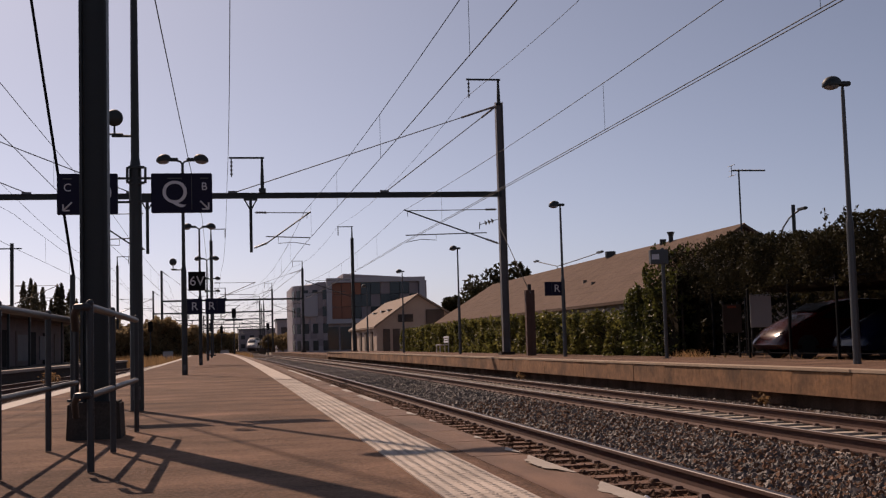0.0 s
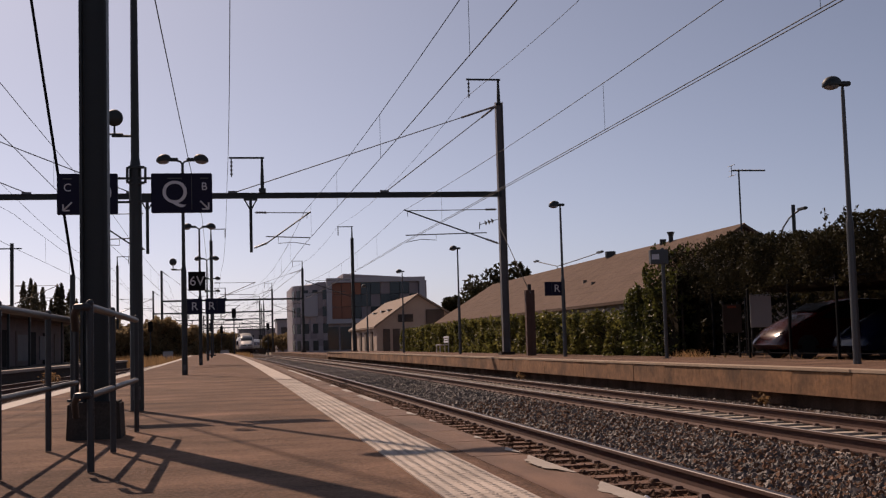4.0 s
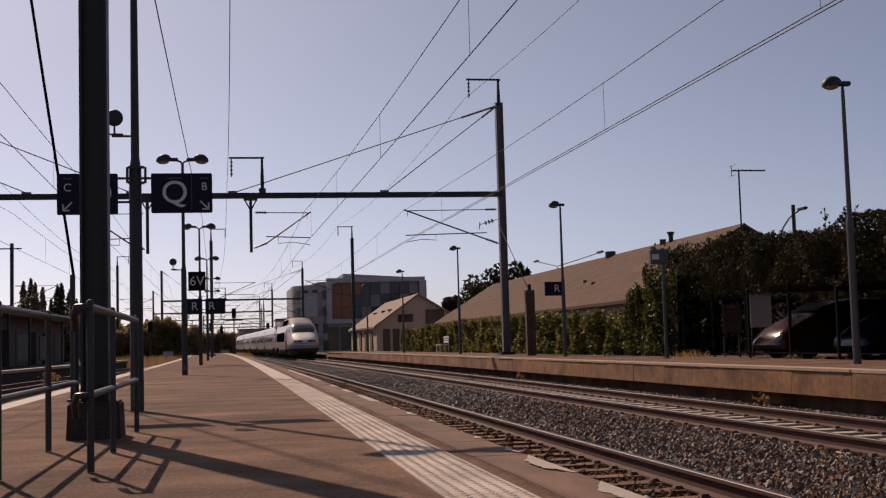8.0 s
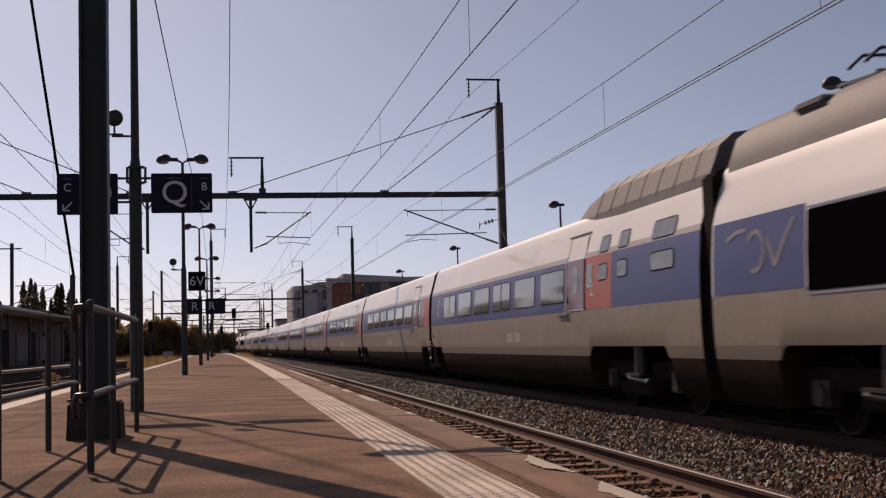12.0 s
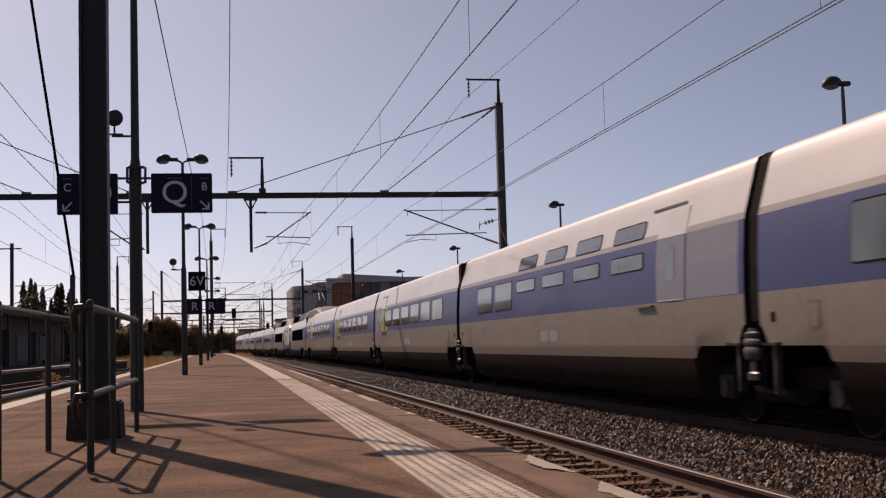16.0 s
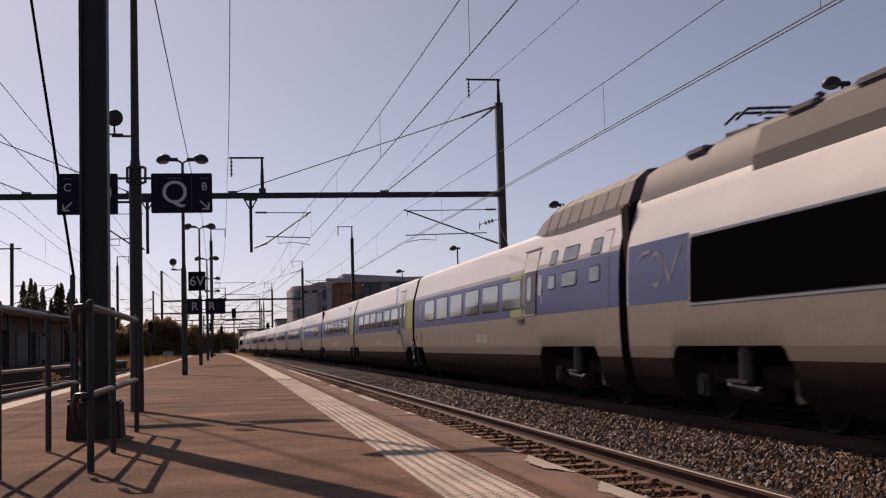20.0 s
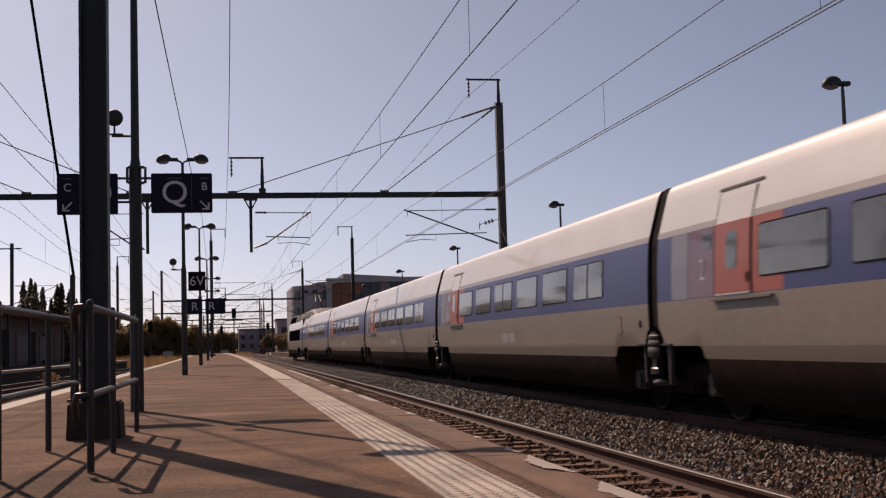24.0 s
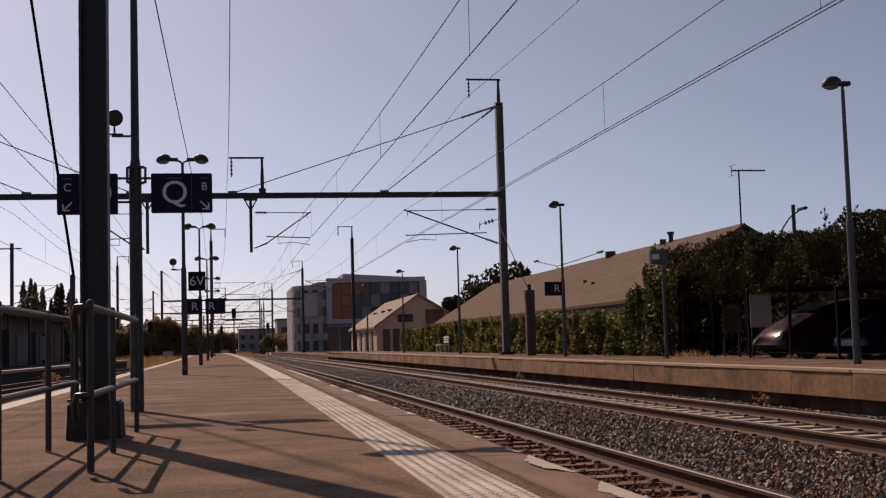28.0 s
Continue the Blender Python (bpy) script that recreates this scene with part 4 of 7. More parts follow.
def coach(name, length, door, cls, bar=False, fairing=False):
    """A coach with its door at the -y end; length along y, centred."""
    car = thing(name, pose(0, 0, 0), "", "train coach", "coaches of the train")
    a, b = -length / 2 + 0.20, length / 2 - 0.20
    bm = bmesh.new()
    shell(bm, [a, a + 0.3, 0, b - 0.3, b], ((a + 1.2, a + 5.2), (b - 1.75, b + 1)) if fairing else ((a - 1, a + 1.75), (b - 1.75, b + 1)))
    part("body", bm, [M[k] for k in LIVERY], car, smooth=True)
    d0 = a + (5.25 if fairing else 2.14)
    for side in (-1, 1):
        if door:
            p = panel("door", car, d0, d0 + 1.10, 1.67, 2.98, M["tw_white"], 0.012, 0.05, side)
            fade = M["tw_plum" if door == "tw_orange" else "tw_olive"]
            panel("door_colour", p, d0 + 0.02, d0 + 1.08, 1.69, 2.58, M[door] if side > 0 else M["tw_charcoal"] if cls == 1 else fade, 0.016, 0.02, side)
            for edge in (d0 - 0.012, d0 + 1.095):
                panel("door_seal", p, edge, edge + 0.02, 1.67, 2.98, M["bellows"], 0.015, 0.004, side)
            if side < 0 and cls == 1:
                panel("door_stripe", p, d0 + 0.90, d0 + 1.08, 1.69, 2.58, M["pale_blue"], 0.018, 0.02, side)
            panel("door_window", p, d0 + 0.38, d0 + 0.72, 1.98, 2.47, M["tw_glass"], 0.020, 0.1, side)
            if side > 0:
                panel("colour_field", car, d0 + 1.12, d0 + 1.95, 1.67, 2.58, M[door], 0.003, 0.01, side)
                panel("faded_field", car, d0 - 0.93, d0 - 0.03, 1.67, 2.58, fade, 0.003, 0.01, side)
                if not fairing:
                    panel("pale_field", car, d0 - 1.56, d0 - 0.95, 1.67, 2.58, M["pale_blue"], 0.003, 0.01, side)
                panel("small_window", car, d0 - 0.42, d0 - 0.12, 2.30, 2.50, M["tw_glass"], 0.008, 0.05, side)
            else:
                if fairing and cls == 1:
                    panel("colour_field", car, d0 + 1.12, d0 + 2.28, 1.67, 2.58, M[door], 0.003, 0.01, side)
                elif fairing:
                    panel("colour_field", car, d0 - 1.5, d0 - 0.03, 1.67, 2.58, M[door], 0.003, 0.01, side)
                else:
                    split = 0.86 if cls == 1 else 1.155
                    panel("colour_field", car, d0 - 2.10, d0 - split - 0.005, 1.67, 2.58, M[door], 0.003, 0.01, side)
                    panel("faded_field", car, d0 - split, d0 - 0.03, 1.67, 2.58, fade, 0.003, 0.01, side)
                    # upright strips imitate reflections that break the grey field towards green
                    if cls == 1:
                        for off, w, k in ((0.10, 0.07, "olive_mid"), (0.24, 0.04, "olive_pale"), (0.36, 0.05, "olive_mid"), (0.50, 0.08, "olive_pale"), (0.64, 0.07, "olive_mid"), (0.73, 0.10, "tw_green")):
                            panel("colour_streak", car, d0 - off - w, d0 - off, 1.67, 2.58, M[k], 0.006, 0.01, side)
                panel("pale_field", car, d0 + 1.12, d0 + 1.26, 1.67, 2.58, M["pale_blue"], 0.003, 0.01, side)
                panel("small_window", car, d0 - 0.45, d0 - 0.15, 2.05, 2.46, M["tw_glass"], 0.008, 0.05, side)
            panel("handle_recess", p, d0 + 0.98, d0 + 1.05, 1.80, 1.93, M["bellows"], 0.022, 0.03, side)
        else:
            p = panel("door", car, a + 1.9, a + 3.0, 1.67, 2.98, M["tw_white"], 0.012, 0.05, side)
            panel("door_colour", p, a + 1.92, a + 2.98, 1.69, 2.58, M["pale_blue"], 0.016, 0.02, side)
            panel("pale_field", car, a + 0.15, a + 1.87, 1.67, 2.58, M["pale_blue"], 0.003, 0.01, side)
            panel("door_window", p, a + 2.25, a + 2.62, 1.95, 2.47, M["tw_glass"], 0.020, 0.1, side)
        bm = bmesh.new()
        box(bm, side * 1.43, side * 1.50, d0 - 0.05 if side > 0 else d0 + 1.0, d0 + 1.7, 1.60, 1.63)
        part("step", bm, M["tw_stripe"], car)
        bm = bmesh.new()
        box(bm, side * (wide(3.03) - 0.02), side * (wide(3.03) + 0.02), d0 - 0.05, d0 + 1.25, 3.02, 3.05)
        part("rain_strip", bm, M["tw_stripe"], car)
        if bar:
            for k in range(4):
                y0 = a + 3.62 + k * 2.19
                window(car, y0, y0 + 1.52, side, 2.20, 2.43)
                f = panel("roof_window", car, y0, y0 + 1.52, 2.65, 2.93, M["bellows"], 0.007, 0.07, side)
                panel("pane", f, y0 + 0.03, y0 + 1.49, 2.67, 2.91, M["tw_glass"], 0.011, 0.06, side)
            for k in range(2):
                window(car, a + 12.22 + k * 2.0, a + 13.84 + k * 2.0, side)
        else:
            y0 = d0 + 1.33
            k = 0
            while y0 + 1.68 < b - 0.9:
                if cls == 1 or k % 3 != 2:
                    window(car, y0, y0 + 1.68, side)
                else:
                    window(car, y0, y0 + 0.80, side)
                    window(car, y0 + 0.88, y0 + 1.68, side)
                y0 += 2.19
                k += 1
        if fairing:
            for yy, w in ((0.95, 0.92), (2.98, 0.46), (3.98, 0.46)) if cls == 2 else ((1.02, 0.55), (2.40, 0.95), (3.85, 0.45)):
                window(car, a + yy, a + yy + w, side, 2.62, 2.87)
                window(car, a + yy, a + yy + w, side, 2.15, 2.40)
            if cls == 1:
                hatch = panel("equipment_door", car, a + 0.48, a + 0.95, 1.67, 2.98, M["tw_blue"], 0.004, 0.04, side)
                panel("upper_leaf", hatch, a + 0.50, a + 0.93, 2.60, 2.96, M["tw_white"], 0.008, 0.03, side)
    for side in (-1, 1):
        for dy in (-0.66, 0.04):
            panel("marking", car, dy, dy + 0.56, 1.13, 1.33, M["marking_pale"], 0.003, 0.01, side)
        # waist_band: a beige strip painted where the body's crease lies in shadow
        panel("waist_band", car, a + 0.02, b - 0.02, 2.585, 2.665, M["tw_crease"], 0.002, 0.004, side)
        hatch = panel("service_hatch", car, b - 1.50, b - 1.22, 1.20, 1.52, M["tw_stripe"], 0.004, 0.03, side)
        panel("hatch_cover", hatch, b - 1.46, b - 1.26, 1.24, 1.48, M["tw_grey"], 0.008, 0.02, side)
        panel("socket_plate", car, b - 0.42, b - 0.30, 1.30, 1.42, M["bellows"], 0.004, 0.03, side)
        if fairing:
            shield = panel("crest", car, b - 1.40, b - 1.14, 2.20, 2.42, M["marking_pale"], 0.004, 0.05, side, "pale heraldic crest transfer")
            panel("crest_stem", shield, b - 1.31, b - 1.23, 1.86, 2.22, M["marking_pale"], 0.004, 0.03, side)
            panel("crest_base", shield, b - 1.38, b - 1.16, 1.94, 2.04, M["marking_pale"], 0.005, 0.04, side)
    if door:
        number(car, str(cls), d0 - 0.42, 2.02, 0.40)
    if fairing:
        roof_fairing(car, a, a + 7.4)
    skirt_boxes(car, a + 2.9, b - 2.9)
    if not fairing:
        bm = bmesh.new()
        rings = []
        for y, s in ((a - 0.40, 0.97), (a, 0.97)):
            rings.append([bm.verts.new((q * s, y, z)) for q, z in [(w, z) for w, z, _ in SECT if z > 0.8] + [(-w, z) for w, z, _ in SECT[::-1] if z > 0.8]])
        for k in range(len(rings[0])):
            bm.faces.new((rings[0][k], rings[1][k], rings[1][(k + 1) % len(rings[0])], rings[0][(k + 1) % len(rings[0])]))
        part("gangway", bm, M["bellows"], car)
        bogie(car, -length / 2, True)
        if bar:
            bogie(car, length / 2, True)
            bm = bmesh.new()
            box(bm, -1.36, 1.36, b - 0.01, b + 0.40, 0.9, 3.3, 0.04)
            part("gangway", bm, M["bellows"], car)
    else:
        bogie(car, a + 3.2)
        bm = bmesh.new()
        box(bm, -1.36, 1.36, a - 0.42, a + 0.02, 0.9, 3.3, 0.05)
        part("gangway", bm, M["bellows"], car)
    return car


def roof_fairing(car, y0, y1):
    """The raised roof over the end of a coach next to a power car, running down to the coach roof."""
    bm = bmesh.new()
    prof = [(1.26, 2.98), (1.22, 3.35), (1.08, 3.72), (0.86, 3.90), (0.4, 3.96), (0, 3.97)]
    prof = prof + [(-w, z) for w, z in prof[-2::-1]]
    rings = []
    for t in (0, 0.25, 0.5, 0.7, 0.82, 0.92, 1.0):
        k = 1 - max(0, (t - 0.62) / 0.38) ** 2
        rings.append([bm.verts.new((w * (0.85 + 0.15 * k), y0 + (y1 - y0) * t, 2.98 + (z - 2.98) * (0.40 + 0.60 * k))) for w, z in prof])
    for a, b in zip(rings, rings[1:]):
        for i in range(len(prof) - 1):
            bm.faces.new((a[i], b[i], b[i + 1], a[i + 1]))
    bm.faces.new(rings[0])
    bm.faces.new(rings[-1][::-1])
    bmesh.ops.recalc_face_normals(bm, faces=bm.faces[:])
    part("roof_fairing", bm, M["tw_roof"], car, "grey raised roof fairing")
    for t in (0.08, 0.18, 0.28, 0.38, 0.48, 0.58, 0.68):
        y = y0 + (y1 - y0) * t
        for s in (-1, 1):
            bm = bmesh.new()
            tube(bm, [(s * 1.226, y, 3.28), (s * 1.222, y, 3.36), (s * 1.084, y, 3.72), (s * 0.862, y, 3.902)], 0.007, 5)
            part("fairing_seam", bm, M["tw_stripe"], car)


# nose of the power car: y from the tip, half width, top, bottom, roundness, shoulder height, per station
NOSE = [  # d, half width, z low, z waist (widest), z top
    (-0.03, 0.16, 1.00, 1.20, 1.36), (0.00, 0.34, 0.86, 1.18, 1.45), (0.06, 0.56, 0.68, 1.16, 1.56), (0.20, 0.80, 0.54, 1.17, 1.70), (0.50, 1.03, 0.42, 1.20, 1.88),
    (0.95, 1.20, 0.36, 1.24, 2.08), (1.45, 1.315, 0.32, 1.28, 2.28), (1.80, 1.365, 0.31, 1.30, 2.42), (2.30, 1.41, 0.30, 1.33, 2.84),
    (2.80, 1.44, 0.30, 1.35, 3.14), (3.30, 1.45, 0.30, 1.35, 3.31), (3.90, 1.452, 0.30, 1.35, 3.43), (4.60, 1.452, 0.30, 1.35, 3.51), (5.60, 1.452, 0.30, 1.35, 3.57)]


def nose_ring(d, hw, lo, waist, top):
    """Points of a nose section from the lower edge up to the crown on one side."""
    pts = []
    for k in range(5):
        t = k / 4
        pts.append((hw * (0.80 + 0.20 * math.sin(t * math.pi / 2)), lo + (waist - lo) * t))
    for k in range(1, 27):
        t = k / 26 * math.pi / 2
        e = float(np.interp(d, [0, 2.0, 3.0, 4.4], [0.55, 0.52, 0.46, 0.36]))
        pts.append((hw * max(0, math.cos(t)) ** e, waist + (top - waist) * math.sin(t) ** float(np.interp(d, [0, 1.6, 2.4], [0.88, 0.88, 0.80]))))
    return pts


def power_car(name, raised, front):
    """A power car centred at its middle, with its nose at the -y end."""
    car = thing(name, pose(0, 0, 0), "", "locomotive", "power cars of the train")
    o = -PC / 2
    # main body: no blue band but at its rear
    bm = bmesh.new()
    shell(bm, [o + 5.4, o + 6.0, o + 12, o + PC - 0.5, o + PC - 0.2], ((o + 4, o + 6.1), (o + 16.4, o + 20.2)))
    for f in bm.faces:
        if f.material_index == 1:
            f.material_index = 0
    part("body", bm, [M[k] for k in LIVERY], car, smooth=True)
    # nose skin, its stations eased between the given ones
    bm = bmesh.new()
    cols = list(zip(*NOSE))
    ds = [-0.03, -0.01, 0.02, 0.06, 0.11, 0.17, 0.23, 0.30, 0.38, 0.46] + [0.54 + 0.07 * k for k in range(45)] + [3.75 + 0.15 * k for k in range(13)]
    rings = []
    for d in ds:
        v = [float(np.interp(d, cols[0], c)) for c in cols[1:]]
        half = nose_ring(d, *v)
        rings.append([bm.verts.new((w, o + d, z)) for w, z in half] + [bm.verts.new((-w, o + d, z)) for w, z in half[-2::-1]])
    for _ in range(2):
        for i in range(1, len(rings) - 1):
            for k in range(len(rings[0])):
                rings[i][k].co = rings[i][k].co * 0.5 + (rings[i - 1][k].co + rings[i + 1][k].co) * 0.25
    n = len(rings[0])
    for a, b in zip(rings, rings[1:]):
        for k in range(n):
            q = (a[k], b[k], b[(k + 1) % n], a[(k + 1) % n])
            d, z = sum(v.co.y for v in q) / 4 - o, sum(v.co.z for v in q) / 4
            if d > 2.85 and z < 0.93:
                continue            # open over the leading bogie
            bm.faces.new(q)
    for co_, no_ in (((0, 0, 1.66), (0, 0, 1)), ((0, 0, 1.03), (0, 0, 1)), ((0, 0, 3.16), (0, 0, 1)), ((0, o + 3.52, 0), (0, 1, 0))):
        bmesh.ops.bisect_plane(bm, geom=bm.verts[:] + bm.edges[:] + bm.faces[:], dist=0.0002, plane_co=co_, plane_no=no_)
    for f in bm.faces:
        c = f.calc_center_median()
        f.material_index = 5 if (c.z > 3.16 and c.y - o > 3.2) else 7 if c.y - o < 3.52 else 0 if c.z > 1.66 else 2 if c.z > 1.03 else 3
    bm.faces.new(rings[0]).material_index = 7
    bmesh.ops.recalc_face_normals(bm, faces=bm.faces[:])
    bm.normal_update()

    def lift(h, *planes):
        """A copy of the skin raised by h and trimmed by planes a*x + b*d + c*z > e."""
        dst = bm.copy()
        dst.normal_update()
        for v, src in zip(dst.verts, bm.verts):
            v.co = src.co + src.normal * h
        for p, q, r, e in planes:
            nv = Vector((p, q, r))
            e2 = e + q * o
            bmesh.ops.bisect_plane(dst, geom=dst.verts[:] + dst.edges[:] + dst.faces[:], dist=0.0001, plane_co=nv * (e2 / nv.length_squared), plane_no=-nv, clear_outer=True)
        for f in dst.faces:
            f.material_index = 0
        return dst

    # the hood field is painted paler, as if sunlit, than the nose sides
    fields = [("windscreen", lift(0.012, (0, 0, 1, 2.43), (0, -1, -0.15, -4.22), (0, -0.54, 1, 1.38)), M["screen"], "dark wrap-around windscreen"),
              ("hood", lift(0.014, (0, 0, -1, -2.40), (0, -0.426, 1, 1.50), (0, -1, 0, -2.4)), M["nose_hood"], "raised hood under the windscreen, its sunlight painted in as a paler tone"),
              ("bumper_line", lift(0.012, (0, 0.05, 1, 1.375), (0, -0.05, -1, -1.405), (0, -1, 0, -1.0)), M["tw_black"], "")]
    # the brow over the lamps gets white paint in place of a lit edge
    fields += [("bumper", lift(0.006, (0, 0.05, -1, -1.22), (0, 0.02, 1, 0.93), (0, -1, 0, -3.52)), M["tw_nose"], "dark grey lower nose"),
               ("lamp_brow", lift(0.016, (0, 0, 1, 1.62), (0, 0, -1, -1.84), (-0.30, 0, -1, -1.97), (0.30, 0, -1, -1.97), (0, -1, 0, -1.2)), M["tw_white"], "brow over the headlights, its lit edge painted in as white"),
               ("lower_fairing", lift(0.009, (0, 0, -1, -0.94), (0, -1, 0, -3.52)), M["nose_low"], "dark brown lower fairing")]
    for s in (-1, 1):
        fields += [
            ("cab_side_window", lift(0.012, (s, 0, 0, 0.9), (0, 0, 1, 2.47), (0, 0, -1, -3.0), (0, 0.54, -1, -1.24), (0, -1, -0.2, -4.15)), M["screen"], ""),
            ("lamp_cluster", lift(0.018, (s, 0, 0, 0.20), (-s, 0, 0, -1.04), (0, 0, 1, 1.50), (0, 0, -1, -1.69), (-0.8 * s, 0, -1, -2.45), (-0.8 * s, 0, 1, 0.74), (0.8 * s, 0, -1, -1.45), (0, -1, 0, -1.1)), M["lamp_cover"], "smoked almond-shaped headlight cover"),
            ("operator_emblem", lift(0.008, (s, 0, 0, 0.9), (0, 1, 0, 2.45), (0, -1, 0, -3.34), (0, 0, 1, 1.62), (0, 0, -1, -2.06), (0, 0.36, -1, -1.06)), M["logo_red"], "small red emblem plate")]
        for q in (2.62, 2.86, 3.10):
            fields.append(("emblem_bar", lift(0.011, (s, 0, 0, 0.9), (0, 1, 0.12, q + 0.20), (0, -1, -0.12, -q - 0.34), (0, 0, 1, 1.70), (0, 0, -1, -1.87)), M["sign_white"], ""))
    for s in (-1, 1):
        # thin white strip: a bright highlight painted along the hood's crease
        fields_edge = lift(0.017, (s, 0, 0, 0.55), (0, -0.426, 1, 1.475), (0, 0.426, -1, -1.525), (0, 0, -1, -2.40), (0, -1, 0, -2.4))
        if len(fields_edge.faces):
            part("hood_edge", fields_edge, M["tw_white"], car, smooth=True)
    part("nose", bm, [M[k] for k in LIVERY + ["tw_nose", "nose_silver"]], car, "rounded silver-grey nose", smooth=True)
    for nm, dst, mt, lb in fields:
        if len(dst.faces):
            part(nm, dst, mt, car, lb, smooth=True)
    for x, lean in ((-0.34, 0.10), (0.30, 0.16)):
        bm = bmesh.new()
        rod(bm, (x, o + 1.98, 2.47), (x + lean, o + 2.62, 2.93), 0.018, 0.012, n=6)
        part("wiper", bm, M["steel"], car, "long windscreen wiper")
    # lamps in their dark clusters, bumper line and coupling cover
    for s in (-1, 1):
        for x, d in ((0.80, 0.10),):
            bm = bmesh.new()
            rod(bm, (s * x, o + d + 0.02, 1.59), (s * x, o + d + 0.16, 1.59), 0.045, n=14)
            part("headlight", bm, M["lamp_glass"], car, "clear round headlight")
    bm = bmesh.new()
    box(bm, -1.15, 1.15, o + 0.75, o + 1.1, 0.16, 0.40, 0.04)
    part("snow_plough", bm, M["tw_skirt"], car)
    for s in (-1, 1):
        # cab door, machine-room panel, band, emblems
        p = panel("cab_door", car, o + 4.15, o + 4.85, 1.66, 2.98, M["tw_white"], 0.02, 0.03, s)
        panel("door_foot", p, o + 4.15, o + 4.85, 1.05, 1.655, M["tw_grey"], 0.02, 0.03, s)
        panel("foot_step", p, o + 4.30, o + 4.72, 0.40, 0.47, M["hanger"], -0.02, 0.01, s)
        for y in (4.27, 4.75):
            panel("step_stay", p, o + y - 0.03, o + y + 0.03, 0.47, 1.02, M["hanger"], -0.03, 0.01, s)
        panel("door_window", p, o + 4.32, o + 4.68, 2.30, 2.80, M["tw_black"], 0.026, 0.06, s)
        for y in (4.02, 4.98):
            bm = bmesh.new()
            rod(bm, (s * 1.49, o + y, 1.1), (s * 1.48, o + y, 2.3), 0.016, n=6)
            part("grab_rail", bm, M["tw_black"], p)
        panel("pale_field", car, o + 6.2, o + 6.86, 1.63, 2.50, M["pale_blue"], 0.005, 0.02, s)
        panel("machine_room_grille", car, o + 6.9, o + 19.3, 1.62, 2.50, M["tw_black"], 0.012, 0.03, s, "long black side panel")
        panel("trim_line", car, o + 6.2, o + 19.3, 1.575, 1.605, M["pale_blue"], 0.008, 0.005, s)
        panel("trim_line", car, o + 6.2, o + 19.3, 2.515, 2.54, M["pale_blue"], 0.008, 0.005, s)
        panel("blue_field", car, o + 19.36, o + PC - 0.25, 1.66, 2.58, M["tw_blue"], 0.004, 0.01, s)
        bm = bmesh.new()
        for line in ([(20.62 + 0.24 * math.cos(a), 2.15 + 0.24 * math.sin(a)) for a in [0.6 + 0.5 * k for k in range(10)]],
                     [(20.3, 2.30), (20.08, 1.95), (19.85, 2.22), (19.62, 2.46)], [(21.45, 2.34), (21.2, 2.42), (20.9, 2.43)]):
            for (ya, za), (yb2, zb) in zip(line, line[1:]):
                n2 = Vector((yb2 - ya, zb - za)).normalized().orthogonal() * 0.026
                q = [bm.verts.new((s * (wide(z) + 0.012), o + y, z)) for y, z in ((ya - n2.x, za - n2.y), (yb2 - n2.x, zb - n2.y), (yb2 + n2.x, zb + n2.y), (ya + n2.x, za + n2.y))]
                bm.faces.new(q)
        bmesh.ops.solidify(bm, geom=bm.faces[:], thickness=0.006)
        part("emblem", bm, M["sign_white"], car, "pale curved emblem strokes")
    # raised machine roof with its dark louvres
    bm = bmesh.new()
    prof = [(1.24, 3.02), (1.21, 3.35), (1.08, 3.70), (0.86, 3.86), (0.4, 3.92), (0, 3.93)]
    prof = prof + [(-w, z) for w, z in prof[-2::-1]]
    rings = [[bm.verts.new((w * (0.92 + 0.08 * k), o + y, 3.02 + (z - 3.02) * k)) for w, z in prof] for y, k in ((4.2, 0.42), (4.8, 0.62), (5.5, 0.78), (6.4, 0.92), (7.4, 1.0), (12.6, 1.0), (PC - 0.35, 1.0))]
    for a, b in zip(rings, rings[1:]):
        for i in range(len(prof) - 1):
            bm.faces.new((a[i], b[i], b[i + 1], a[i + 1]))
    bm.faces.new(rings[0])
    bm.faces.new(rings[-1][::-1])
    bmesh.ops.recalc_face_normals(bm, faces=bm.faces[:])
    part("machine_roof", bm, M["tw_roof"], car, "grey raised machine roof", smooth=True)
    for s in (-1, 1):
        bm = bmesh.new()
        q = [(1.238, 3.10), (1.222, 3.36), (1.09, 3.71)]
        a = [bm.verts.new((s * (w + 0.012), o + 5.7, z)) for w, z in q]
        b = [bm.verts.new((s * (w + 0.012), o + 12.5, z)) for w, z in q]
        for i in range(2):
            bm.faces.new((a[i], b[i], b[i + 1], a[i + 1]))
        bmesh.ops.recalc_face_normals(bm, faces=bm.faces[:])
        bm.normal_update()
        bmesh.ops.solidify(bm, geom=bm.faces[:], thickness=0.02)
        part("roof_louvre", bm, M["tw_black"], car, "long black roof louvre")
        bm = bmesh.new()
        a = [bm.verts.new((s * (w + 0.010), o + 12.9, z)) for w, z in q]
        b = [bm.verts.new((s * (w + 0.010), o + 17.6, z)) for w, z in q]
        for i in range(2):
            bm.faces.new((a[i], b[i], b[i + 1], a[i + 1]))
        bmesh.ops.recalc_face_normals(bm, faces=bm.faces[:])
        bmesh.ops.solidify(bm, geom=bm.faces[:], thickness=0.015)
        part("roof_side_panel", bm, M["roof_dark"], car)
        for y in (13.4, 14.6, 16.2, 19.4):
            bm = bmesh.new()
            box(bm, s * 0.98 - 0.15, s * 0.98 + 0.15, o + y, o + y + 0.7, 3.70, 3.80, 0.03)
